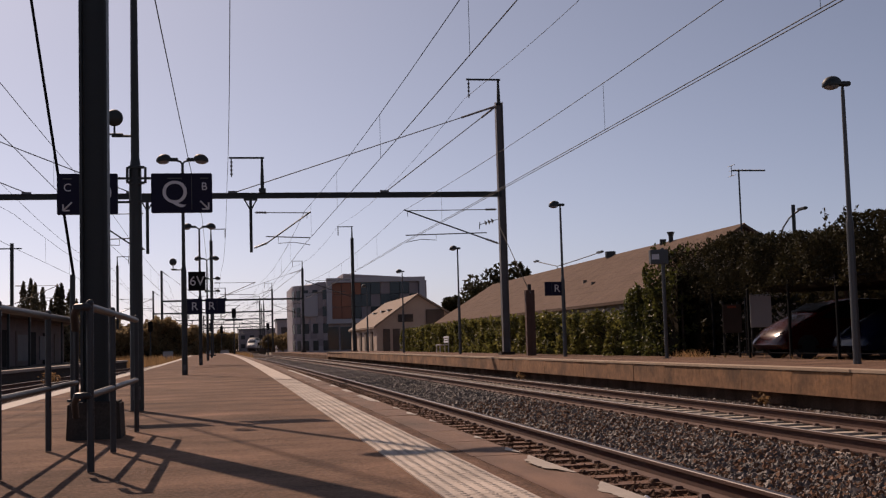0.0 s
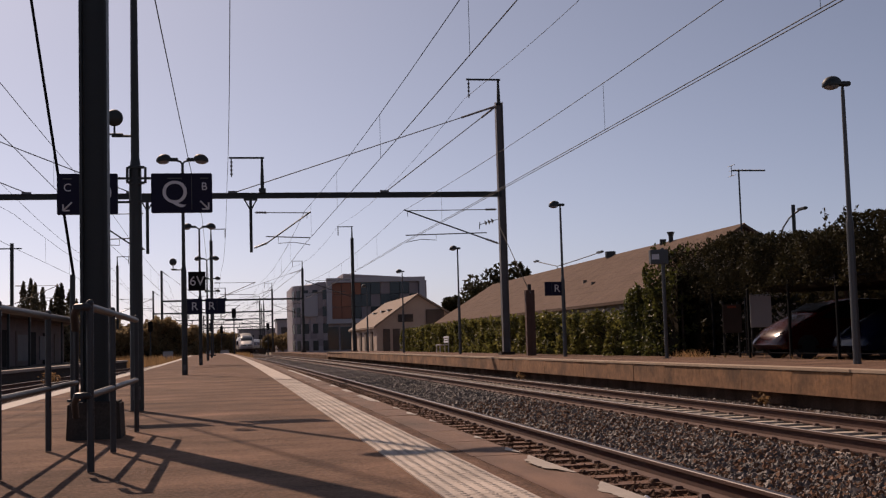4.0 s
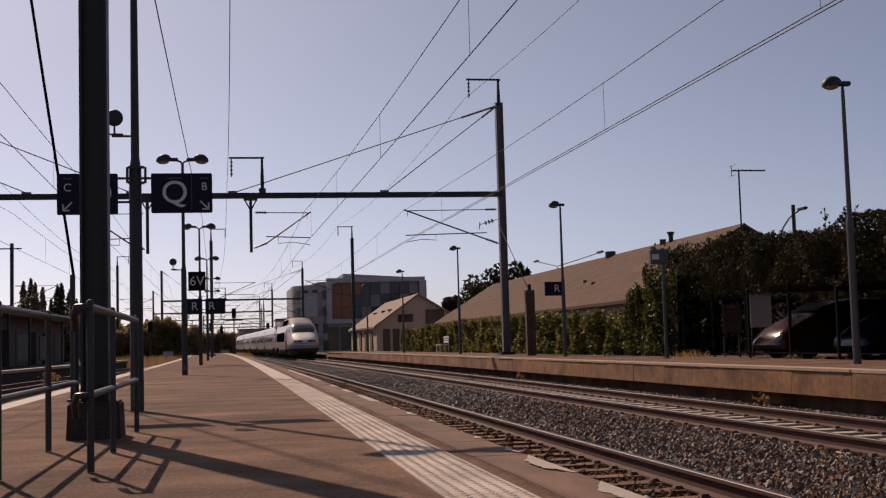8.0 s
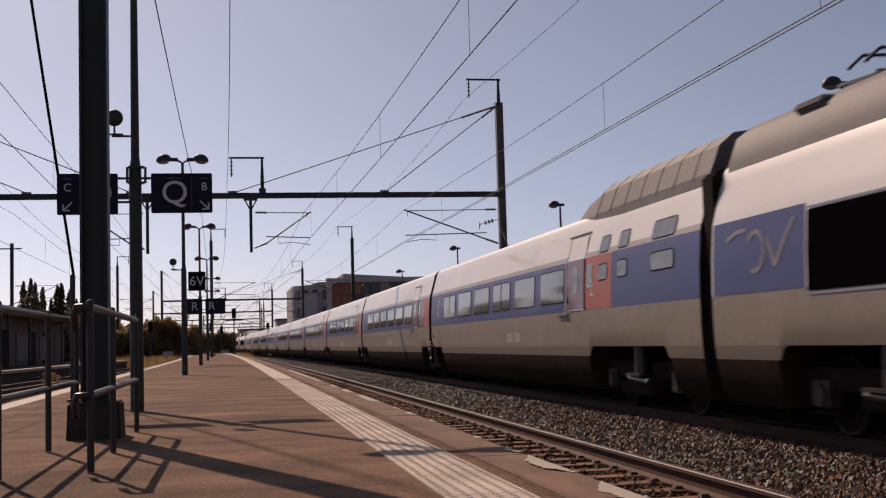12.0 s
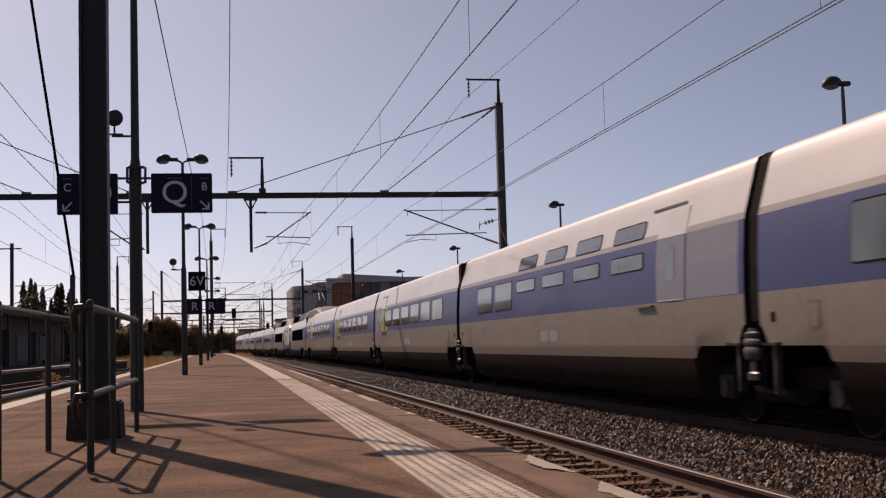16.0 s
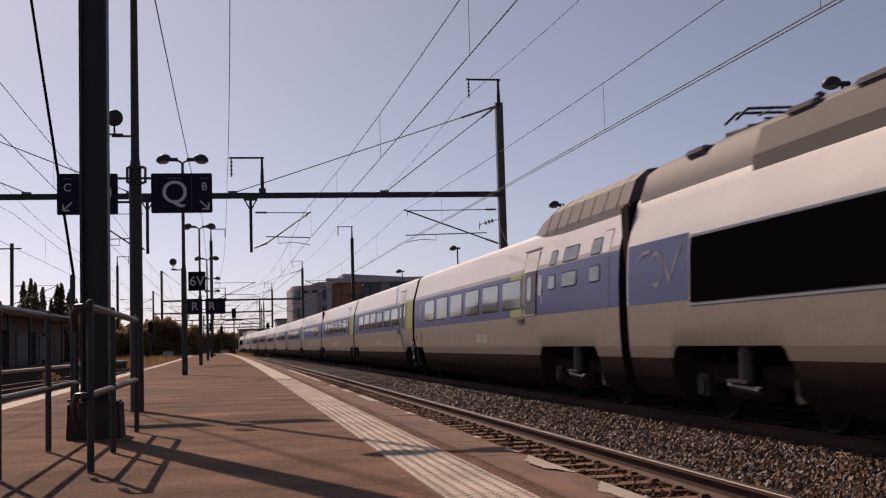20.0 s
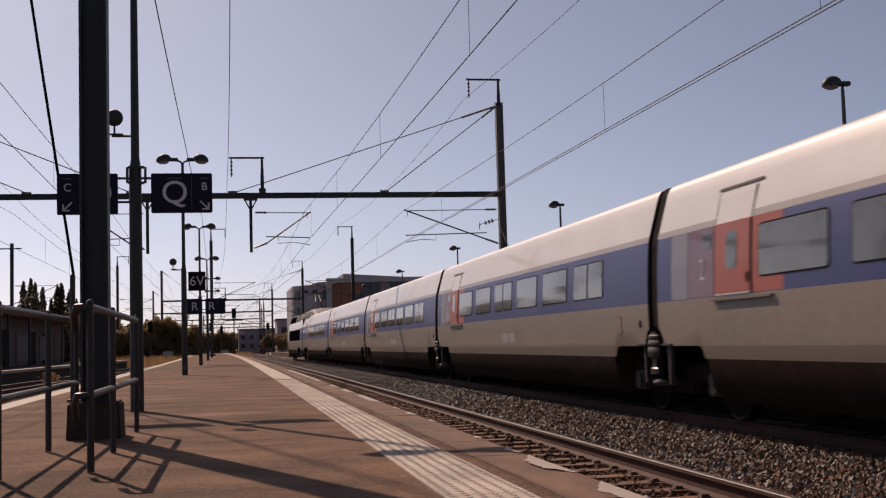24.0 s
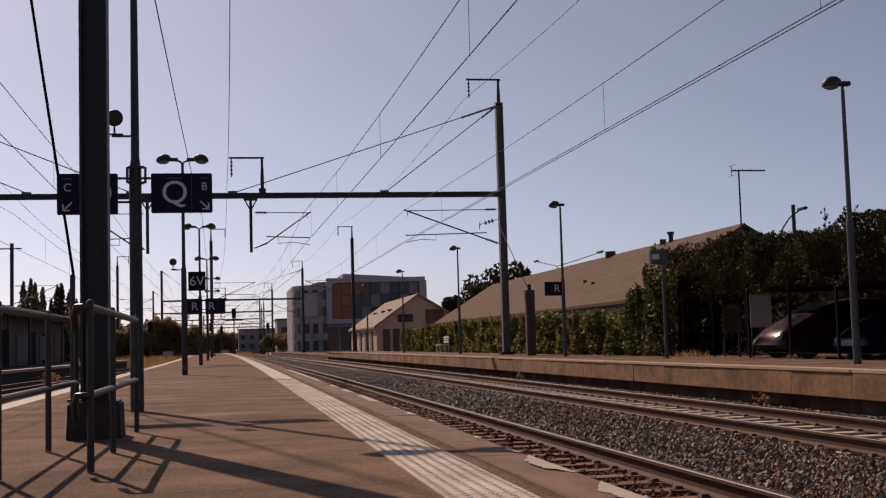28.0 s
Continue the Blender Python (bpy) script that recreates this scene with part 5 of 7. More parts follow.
            part("roof_vent", bm, M["tw_roof"], car)
    bm = bmesh.new()
    for y in (15.6, 17.4):
        for s in (-0.4, 0.4):
            insulator(bm, (s, o + y, 3.9), (s, o + y, 4.12), 0.07)
    part("roof_insulator", bm, M["insulator"], car)
    # pantograph
    hz = 5.40 if raised else 4.25
    yb, yk = o + 19.3, o + 20.7
    kz = 4.1 + (hz - 4.1) * 0.45
    for s in (-1, 1):
        part("lower_arm", rod(bmesh.new(), (s * 0.45, yb, 4.02), (s * 0.2, yk, kz), 0.03, n=6), M["steel"], car)
        part("upper_arm", rod(bmesh.new(), (s * 0.2, yk, kz), (s * 0.12, yb - 0.1, hz - 0.12), 0.025, n=6), M["steel"], car)
    part("pantograph_shaft", rod(bmesh.new(), (-0.5, yb, 4.02), (0.5, yb, 4.02), 0.05, n=6), M["steel"], car)
    part("coupling_rod", rod(bmesh.new(), (0, yb - 0.4, 4.0), (0, yk, kz - 0.1), 0.02, n=6), M["steel"], car)
    part("pantograph_base", box(bmesh.new(), -0.6, 0.6, yb - 0.4, yb + 0.6, 3.90, 3.98), M["steel"], car)
    bm = bmesh.new()
    for dy in (-0.28, 0.08):
        tube(bm, [(-0.80, yb + dy, hz - 0.18), (-0.62, yb + dy, hz - 0.02), (0, yb + dy, hz), (0.62, yb + dy, hz - 0.02), (0.80, yb + dy, hz - 0.18)], 0.022, 6)
    for s in (-0.3, 0.3):
        rod(bm, (s, yb - 0.28, hz - 0.05), (s, yb + 0.08, hz - 0.05), 0.015, n=5)
    rod(bm, (-0.3, yb - 0.1, hz - 0.12), (0.3, yb - 0.1, hz - 0.12), 0.02, n=5)
    part("pantograph_head", bm, M["steel"], car)
    bogie(car, o + 4.2)
    bogie(car, o + 18.2)
    skirt_boxes(car, o + 6.6, o + 15.8)
    bm = bmesh.new()
    box(bm, -1.3, 1.3, o + PC - 0.22, o + PC + 0.05, 0.9, 3.3, 0.05)
    part("gangway", bm, M["bellows"], car)
    return car


# prototypes; the first of each kind stays in the train, its repeats are copies
PROTO = {
    "front": power_car("power_car", False, True), "rear": power_car("power_car", True, False),
    "end2": coach("coach", END, "tw_orange", 2, fairing=True), "end1": coach("coach", END, "tw_green", 1, fairing=True),
    "mid2": coach("coach", MID, "tw_orange", 2), "mid1": coach("coach", MID, "tw_green", 1), "bar": coach("coach", MID, "", 2, bar=True)}
TXT = {"front": "silver and white streamlined power car with its pantograph down", "rear": "silver and white streamlined power car with raised pantograph",
       "end2": "white and blue end coach with orange doors and raised roof", "end1": "white and blue end coach with yellow-green doors and raised roof",
       "mid2": "white and blue coach with orange doors", "mid1": "white and blue coach with yellow-green doors", "bar": "white and blue buffet coach with small roof windows"}
SET1 = [("front", 0), ("end2", 0)] + [("mid2", 0)] * 5 + [("bar", 0), ("mid1", 1), ("mid1", 1), ("end1", 1), ("rear", 1)]
SET2 = [("front", 0), ("end1", 0), ("mid1", 0), ("mid1", 0), ("bar", 1)] + [("mid2", 1)] * 5 + [("end2", 1), ("rear", 1)]
TRAIN = []          # (object, distance of its middle behind the train's nose, turned round, length)
used, run = set(), 0.0
for kind, back in SET1 + SET2:
    ln = PC if kind in ("front", "rear") else END if kind in ("end1", "end2") else MID
    if kind in used:
        ob = copy_thing(PROTO[kind], pose(0, 0, 0))
    else:
        ob = PROTO[kind]
        used.add(kind)
    tagged(ob, TXT[kind])
    TRAIN.append((ob, run + ln / 2, back, ln))
    run += ln


# ---------------------------------------------------------------- far side: hedge, warehouse, house, offices, cars
def solid(name, bm, material, parent, label=""):
    return part(name, bm, material, parent, label)


def gable(bm, x0, x1, y0, y1, xr, ze0, ze1, zr, over=0.3, t=0.12):
    """Two roof slopes with thickness; ridge along y at xr."""
    for xe, ze in ((x0 - over, ze0), (x1 + over, ze1)):
        vs = [bm.verts.new(p) for p in ((xe, y0, ze), (xr, y0, zr), (xr, y1, zr), (xe, y1, ze), (xe, y0, ze - t), (xr, y0, zr - t), (xr, y1, zr - t), (xe, y1, ze - t))]
        for f in ((0, 1, 2, 3), (7, 6, 5, 4), (0, 4, 5, 1), (3, 2, 6, 7), (0, 3, 7, 4), (1, 5, 6, 2)):
            bm.faces.new([vs[i] for i in f])
    bmesh.ops.recalc_face_normals(bm, faces=bm.faces[:])


def walls(bm, x0, x1, y0, y1, xr, ze0, ze1, zr, z0=-0.62):
    prof = [(x0, z0), (x0, ze0 - 0.1), (xr, zr - 0.14), (x1, ze1 - 0.1), (x1, z0)]
    a, b = [bm.verts.new((x, y0, z)) for x, z in prof], [bm.verts.new((x, y1, z)) for x, z in prof]
    bm.faces.new(a)
    bm.faces.new(b[::-1])
    for k in range(5):
        bm.faces.new((a[k], b[k], b[(k + 1) % 5], a[(k + 1) % 5]))
    bmesh.ops.recalc_face_normals(bm, faces=bm.faces[:])


def warehouse():
    g = thing("warehouse", pose(0, 0, 0), "long low warehouse with a brown fibre-cement roof behind the hedge", "building")
    bm = bmesh.new()
    walls(bm, 16.2, 25.4, 46.7, 95.0, 20.8, 2.72, 2.72, 5.66)
    solid("wall", bm, M["render_wall"], g)
    roof = solid("roof", (lambda b: (gable(b, 16.2, 25.4, 46.4, 95.3, 20.8, 2.66, 2.66, 5.68), b)[1])(bmesh.new()), M["roof_tile"], g)
    for y, h, r0, r1 in ((64.0, 0.22, 0.30, 0.30), (54.6, 0.42, 0.11, 0.19), (55.7, 0.16, 0.16, 0.16)):
        bm = bmesh.new()
        rod(bm, (20.7, y, 5.55), (20.7, y, 5.68 + h * 0.55), r0, n=12)
        rod(bm, (20.7, y, 5.68 + h * 0.55), (20.7, y, 5.68 + h), r0, r1, n=12)
        part("roof_vent", bm, M["steel"], roof)
    for k in range(9):
        t0, t1 = k / 9, (k + 1) / 9 + 0.004
        bm = bmesh.new()
        q = [(15.9 + 4.9 * t, 2.66 + 3.02 * t) for t in (t0, t1)]
        a = [bm.verts.new(p) for p in ((q[0][0], 46.35, q[0][1] + 0.016), (q[1][0], 46.35, q[1][1] + 0.011), (q[1][0], 95.35, q[1][1] + 0.011), (q[0][0], 95.35, q[0][1] + 0.016))]
        b = [bm.verts.new(v.co - Vector((0, 0, 0.02))) for v in a]
        bm.faces.new(a)
        bm.faces.new(b[::-1])
        for i in range(4):
            bm.faces.new((a[i], b[i], b[(i + 1) % 4], a[(i + 1) % 4]))
        bmesh.ops.recalc_face_normals(bm, faces=bm.faces[:])
        part("roof_course", bm, M["roof_tile"], roof)
    for y, t in ((58, 0.35), (66, 0.3), (60.5, 0.42)):
        bm = bmesh.new()
        x, z = 16.2 + 4.6 * t, 2.6 + 3.2 * t
        rod(bm, (x, y, z), (x, y, z + 0.22), 0.1, n=8)
        part("roof_vent", bm, M["steel"], roof)
    for k in range(9):
        bm = bmesh.new()
        box(bm, 16.14, 16.22, 48 + k * 5, 49.4 + k * 5, 1.2, 2.2)
        part("window", bm, M["glass_dark"], g)
    bm = bmesh.new()
    tube(bm, [(20.8, 75.5, 5.6), (20.8, 75.5, 5.85), (20.8, 77.5, 6.1), (20.8, 80.5, 6.5)], 0.03, 6)
    tube(bm, [(20.8, 75.2, 5.85), (20.8, 71.0, 5.92), (20.8, 66.5, 6.02)], 0.03, 6)
    part("lamp_arm", bm, M["steel"], g)
    for y, z in ((80.9, 6.55), (66.2, 6.04)):
        part("lamp_head", box(bmesh.new(), 20.7, 20.9, y - 0.45, y + 0.45, z - 0.06, z + 0.06, 0.03), M["galv"], g)
    g2 = thing("aerial", pose(17.0, 38.2, 0), "thin rooftop television aerial on a pole", "aerial")
    bm = bmesh.new()
    rod(bm, (0, 0, -0.6), (0, 0, 6.72), 0.03, n=8)
    part("pole", bm, M["steel"], g2)
    bm = bmesh.new()
    box(bm, -0.25, 0.95, -0.02, 0.02, 6.66, 6.71)
    for k in range(9):
        x = -0.22 + k * 0.13
        rod(bm, (x, -0.25 + 0.012 * k, 6.69), (x, 0.25 - 0.012 * k, 6.69), 0.008, n=4)
    for z in (6.5, 6.85):
        rod(bm, (-0.26, -0.3, z), (-0.26, 0.3, z), 0.01, n=4)
    rod(bm, (-0.26, 0, 6.5), (-0.26, 0, 6.86), 0.012, n=4)
    part("yagi", bm, M["steel"], g2)


warehouse()


def house():
    g = thing("house", pose(0, 0, 0), "small cream house with a steep tiled roof", "building")
    bm = bmesh.new()
    walls(bm, 13.0, 20.2, 110, 134, 16.9, 2.9, 3.6, 5.65)
    part("wall", bm, M["render_wall"], g)
    bm = bmesh.new()
    gable(bm, 13.0, 20.2, 109.6, 134.4, 16.9, 2.75, 3.5, 5.7, 0.3, 0.18)
    part("roof", bm, M["house_roof"], g)
    bm = bmesh.new()
    box(bm, 17.6, 19.3, 109.86, 109.99, 2.5, 4.2)
    part("shutter", bm, M["brown_wood"], g)
    for x in (13.6, 14.5, 15.4, 16.3):
        bm = bmesh.new()
        box(bm, x, x + 0.62, 109.9, 109.99, 0.1, 2.5)
        part("cladding_board", bm, M["brown_wood"], g)
    bm = bmesh.new()
    box(bm, 15.0, 16.4, 109.88, 109.99, 3.1, 3.8)
    part("window", bm, M["glass_dark"], g)
    for y in (113, 118, 123, 128):
        bm = bmesh.new()
        box(bm, 12.9, 13.02, y, y + 1.6, -0.2, 2.3)
        part("door", bm, M["brown_wood"], g)
    for y in (114, 119, 126):
        bm = bmesh.new()
        box(bm, 14.6, 15.4, y, y + 0.9, 4.25, 4.42, turn=None)
        part("roof_window", bm, M["glass_dark"], g)


house()


def offices():
    g = thing("office_building", pose(0, 0, 0), "modern grey office block with rounded corner, white frame and orange panels", "building")
    bm = bmesh.new()
    # plan with a rounded corner towards the line
    plan = [(30, 186), (14.5, 186)] + [(14.5 + 5.2 * math.cos(a), 191.5 + 5.5 * math.sin(a)) for a in [math.radians(270 - 15 * k) for k in range(1, 7)]] + [(9.3, 210), (30, 210)]
    a, b = [bm.verts.new((x, y, -0.6)) for x, y in plan], [bm.verts.new((x, y, 10.9 if x > 12 else 10.5)) for x, y in plan]
    for k in range(len(plan)):
        bm.faces.new((a[k], a[(k + 1) % len(plan)], b[(k + 1) % len(plan)], b[k]))
    bm.faces.new(b)
    bmesh.ops.recalc_face_normals(bm, faces=bm.faces[:])
    part("wall", bm, M["office_grey"], g)
    fr = bmesh.new()
    box(fr, 14.3, 15.1, 184.9, 186.2, 4.4, 11.4)
    box(fr, 15.1, 28.7, 184.9, 186.2, 10.7, 11.4)
    box(fr, 15.1, 28.7, 184.9, 186.2, 4.4, 5.1)
    box(fr, 28.7, 29.6, 184.9, 186.2, 4.4, 11.4)
    part("facade_frame", fr, M["office_white"], g, "white projecting facade frame")
    for j in range(3):
        for i in range(9):
            x, z = 15.15 + i * 1.505, 5.15 + j * 1.86
            bm = bmesh.new()
            box(bm, x, x + 1.44, 185.5, 185.95, z, z + 1.78)
            orange = i < 2 or (i == 2 and j == 2)
            part("facade_panel", bm, M["office_orange"] if orange else M["glass_dark"] if (i * 2 + j) % 3 else M["office_dark"], g)
    bm = bmesh.new()
    box(bm, 17.3, 27, 190, 200, 10.9, 12.35)
    for v in bm.verts:
        if v.co.x > 20 and v.co.z > 12:
            v.co.z = 11.7
    part("plant_room", bm, M["office_grey"], g)
    for j in range(4):
        for k in range(5):
            an = math.radians(266 - 17 * k)
            x, y = 14.5 + 5.25 * math.cos(an), 191.5 + 5.55 * math.sin(an)
            bm = bmesh.new()
            box(bm, -0.42, 0.42, -0.10, 0.06, 0.4 + j * 2.6, 1.9 + j * 2.6)
            w = part("window", bm, M["glass_dark"], g)
            w.matrix_basis = Matrix.Translation((x, y, 0)) @ pose(0, 0, 0, 0, 0, -4 - 17 * k)
    for j in range(9):
        for k in range(8):
            an = math.radians(268 - 11.2 * k)
            bm = bmesh.new()
            box(bm, -0.50, 0.50, -0.06, 0.03, -0.1 + j * 1.16, 1.0 + j * 1.16)
            w = part("facade_panel", bm, M["office_dark"] if (j * 5 + k * 3) % 4 == 0 else M["office_grey"], g)
            w.matrix_basis = Matrix.Translation((14.5 + 5.22 * math.cos(an), 191.5 + 5.52 * math.sin(an), 0)) @ pose(0, 0, 0, 0, 0, -2 - 11.2 * k)
    bm = bmesh.new()
    box(bm, 10.6, 13.0, 185.9, 187.6, 5.6, 9.2, 0.1)
    part("bay", bm, M["office_white"], g)
    for i in range(8):
        bm = bmesh.new()
        box(bm, 14.4 + i * 2.0, 16.1 + i * 2.0, 185.85, 186.05, 0.4, 3.9)
        part("window", bm, M["glass_dark"], g)


offices()


# plain blocks of the town far behind
def far_block(x, y, w, d, h, material, label):
    g = thing("distant_building", pose(x, y, 0), label, "building", "distant buildings")
    part("wall", box(bmesh.new(), 0, w, 0, d, -0.6, h), material, g)
    part("roof", box(bmesh.new(), -0.3, w + 0.3, -0.3, d + 0.3, h, h + 0.35), M["galv"], g)
    for j in range(int(h // 3)):
        for i in range(int(w // 3)):
            part("window", box(bmesh.new(), 0.8 + i * 3, 2.2 + i * 3, -0.08, 0.05, 0.9 + j * 3, 2.3 + j * 3), M["glass_dark"], g)


far_block(9.5, 262, 9, 14, 6.8, M["office_grey"], "grey two-storey block beyond the offices")
far_block(2.0, 420, 16, 16, 7.2, M["office_dark"], "distant grey-brown block beside the line")
far_block(22.0, 300, 12, 14, 7.5, M["render_wall"], "distant cream block behind the offices")


# hedge: a box of leaves with an uneven top
def hedge(name, x0, x1, y0, y1, ztop, n, size, material, label, seed=3):
    g = thing(name, pose(0, 0, 0), label, "hedge")
    rs = np.random.RandomState(seed)
    k = int(n)
    y = rs.uniform(y0, y1, k)
    u = rs.uniform(0, 1, k)
    x = x0 + (x1 - x0) * u ** 2.2
    zt = np.array([ztop(t) for t in y]) * (1 + 0.12 * np.array([noise.noise((t * 0.9, 0.3, seed)) + 0.6 * noise.noise((t * 2.6, 4.0, seed)) for t in y])) + rs.normal(0, 0.07, k)
    z = 0.45 + (zt - 0.45) * (1 - rs.uniform(0, 1, k) ** 1.6)
    bulge = np.array([0.35 * noise.noise((a * 0.8, b * 0.9, seed + 5)) for a, b in zip(y, z)])
    gap = np.array([noise.noise((a * 1.1, b * 1.3, seed + 20)) + 0.5 * noise.noise((a * 3.1, b * 3.3, seed + 30)) for a, b in zip(y, z)])
    keep = gap > -0.10
    leaves("foliage", np.stack([x + bulge, y, z], 1)[keep], size, material, g)
    bm = bmesh.new()
    for yy in steps(y0 + 0.3, y1 - 0.3, 1.2):
        rod(bm, ((x0 + x1) / 2 + 0.2, yy, -0.6), ((x0 + x1) / 2 + 0.3, yy + 0.2, ztop(yy) * 0.9), 0.06, 0.02, n=5)
    part("stems", bm, M["bark"], g)
    # added dark sheet behind the leaves, coloured as the hedge's inner shade
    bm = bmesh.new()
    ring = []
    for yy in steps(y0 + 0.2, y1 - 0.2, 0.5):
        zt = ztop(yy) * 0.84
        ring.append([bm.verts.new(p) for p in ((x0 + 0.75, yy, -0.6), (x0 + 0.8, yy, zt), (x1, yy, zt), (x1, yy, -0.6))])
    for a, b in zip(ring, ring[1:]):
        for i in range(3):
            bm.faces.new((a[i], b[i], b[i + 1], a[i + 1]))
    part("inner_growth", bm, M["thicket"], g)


def hedge_top(y):
    return float(np.interp(y, [30, 35.4, 36.3, 38.3, 38.6, 39.6, 39.8, 46, 60, 92], [3.8, 3.7, 2.7, 2.5, 0.9, 0.9, 1.95, 2.05, 2.2, 2.1]))


hedge("hedge", 12.7, 14.3, 38.9, 92.0, hedge_top, 56000, 0.090, M["leaf"], "long unclipped green hedge behind the platform")
hedge("shrub", 12.8, 14.3, 35.3, 38.7, hedge_top, 6500, 0.085, M["leaf_mid"], "dense dark green shrub at the end of a hedge", 6)
hedge("tall_hedge", 19.6, 21.6, 8.0, 40.5, lambda y: 3.6, 22000, 0.13, M["leaf_dark"], "tall dark overgrown hedge behind parked cars", 8)

hedge("tall_hedge", 16.4, 24.0, 40.6, 43.6, lambda y: 3.5, 12000, 0.13, M["leaf_dark"], "dark overgrown hedge closing the car park", 10)


def canopy():
    """Overgrown branches that hang over the car park and keep it in the dark."""
    g = thing("overgrown_shrubs", pose(0, 0, 0), "dark overgrown shrubs overhanging a car park", "shrub")
    rs = np.random.RandomState(12)
    n = 120000
    y = rs.uniform(6, 38, n)
    x = 13.9 + 5.2 * rs.uniform(0, 1, n) ** 2
    low = 2.35 + 0.25 * np.array([noise.noise((t * 0.7, 2.0, 1.0)) for t in y])
    top = 3.92 + 0.34 * np.array([noise.noise((t * 0.55, 5.0, 3.0)) + 0.7 * noise.noise((t * 2.1, 1.0, 3.0)) for t in y]) - 0.088 * np.maximum(0, 33 - y) + 0.60 * np.clip((26.8 - y) / 1.2, 0, 1)
    z = low + (top - low) * (1 - rs.uniform(0, 1, n) ** 1.5)
    x = x + 0.3 * np.array([noise.noise((a * 0.8, b, 9.0)) for a, b in zip(y, z)])
    # a gap lets the sun reach the bonnet of a parked car
    px_, py_ = x + 0.41 * (z - 1.4), y - 1.16 * (z - 1.4)
    keep = ((px_ - 15.05) / 0.55) ** 2 + ((py_ - 32.2) / 0.75) ** 2 > 1
    leaves("foliage", np.stack([x, y, z], 1)[keep], 0.05, M["leaf_dark"], g)
    sprig, bm = [], bmesh.new()
    for k in range(70):
        yy = rs.uniform(20, 35)
        h = rs.uniform(0.15, 0.5) * (1.8 if 25.6 < yy < 27.2 or 23 < yy < 24.4 else 0.7)
        x0, z0 = 14.7 + rs.normal(0, 0.25), 3.85 - 0.088 * max(0, 33 - yy)
        lx, ly = rs.normal(0, 0.12, 2)
        rod(bm, (x0, yy, z0 - 0.3), (x0 + lx, yy + ly, z0 + h), 0.010, 0.004, n=4)
        for j in range(26):
            t = j / 26
            sprig.append((x0 + lx * t + rs.normal(0, 0.05), yy + ly * t + rs.normal(0, 0.05), z0 + h * t))
    leaves("top_sprig", sprig, 0.055, M["leaf_dark"], g)
    part("sprig_stalks", bm, M["bark"], g)
    for k in range(9):
        bm = bmesh.new()
        rod(bm, (19.4, 8 + 3.3 * k, -0.6), (18.6, 8.4 + 3.3 * k, 3.3), 0.12, 0.06, n=7)
        rod(bm, (18.8, 8.3 + 3.3 * k, 2.6), (14.5, 8.9 + 3.3 * k, 3.5), 0.06, 0.02, n=5)
        part("stem", bm, M["bark"], g)
    # added dark block within the leaves, standing for deep shade and stopping the sun
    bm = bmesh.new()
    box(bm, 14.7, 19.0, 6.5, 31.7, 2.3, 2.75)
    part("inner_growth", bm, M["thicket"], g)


canopy()


def tree(m, h, r, n, size, label, crown_base=0.25, column=False, material=None):
    g = thing("tree", m, label, "tree", "trees")
    rs = np.random.RandomState(int(h * 100 + r * 10))
    bm = bmesh.new()
    rod(bm, (0, 0, -0.6), (0.1, 0, h * 0.5), 0.05 * h ** 0.8, 0.03 * h ** 0.8, n=8)
    for k in range(7):
        a = k * 2.4
        z = h * (0.25 + 0.07 * k)
        rod(bm, (0.05, 0, z), (math.cos(a) * r * 0.7, math.sin(a) * r * 0.7, z + h * 0.2), 0.018 * h ** 0.8, 0.006 * h, n=5)
    part("trunk", bm, M["bark"], g)
    cl = []
    for k in range(26 if not column else 34):
        z = h * (crown_base + (1 - crown_base) * rs.uniform(0.05, 0.97))
        t = (z / h - crown_base) / (1 - crown_base)
        rad = r * (math.sin(math.pi * (0.12 + 0.83 * t)) ** 0.7) * (0.75 if column else 0.85)
        a = rs.uniform(0, 6.28)
        q = rs.uniform(0.2, 1) ** 0.5
        cl.append((math.cos(a) * rad * q, math.sin(a) * rad * q, z, r * rs.uniform(0.28, 0.5)))
    cl = np.array(cl)
    pick = rs.randint(0, len(cl), n)
    d = rs.normal(size=(n, 3))
    d /= np.linalg.norm(d, axis=1)[:, None]
    p = cl[pick, :3] + d * (cl[pick, 3] * rs.uniform(0.5, 1, n) ** 0.5)[:, None]
    leaves("crown", p, max(size, r * 0.11), material or M["leaf_dark"], g)


for x, y, h, r in ((27.6, 138, 8.2, 2.4), (31.4, 142, 9.6, 2.6), (33.6, 139, 10.2, 2.2), (25.6, 139, 6.0, 1.7)):
    tree(pose(x, y, 0), h, r, 2200, 0.28, "dark round-crowned tree behind the warehouse")
def poplar(x, y, h, r):
    """A slim poplar: a spindle of short upright shoots round a straight trunk."""
    g = thing("tree", pose(x, y, 0), "tall slim dark green poplar tree", "tree", "poplars")
    rs = np.random.RandomState(int(abs(x) * 100))
    part("trunk", rod(bmesh.new(), (0, 0, -0.6), (0, 0, h * 0.92), 0.16, 0.03, n=7), M["bark"], g)
    n = 1500
    t = rs.uniform(0.06, 1, n)
    a = rs.uniform(0, 6.283, n)
    edge = np.array([noise.noise((3 * math.cos(b) + x, 3 * math.sin(b), q * h * 0.9)) for b, q in zip(a, t)])
    rad = r * np.clip(np.sin(math.pi * np.clip(0.10 + 0.90 * t, 0, 1)) ** 0.75, 0, 1) * (0.85 + 0.6 * edge) * rs.uniform(0.25, 1, n) ** 0.5
    p = np.stack([rad * np.cos(a), rad * np.sin(a), h * t + 0.3 * edge], 1)
    leaves("crown", p, 0.19, M["leaf_poplar"], g)


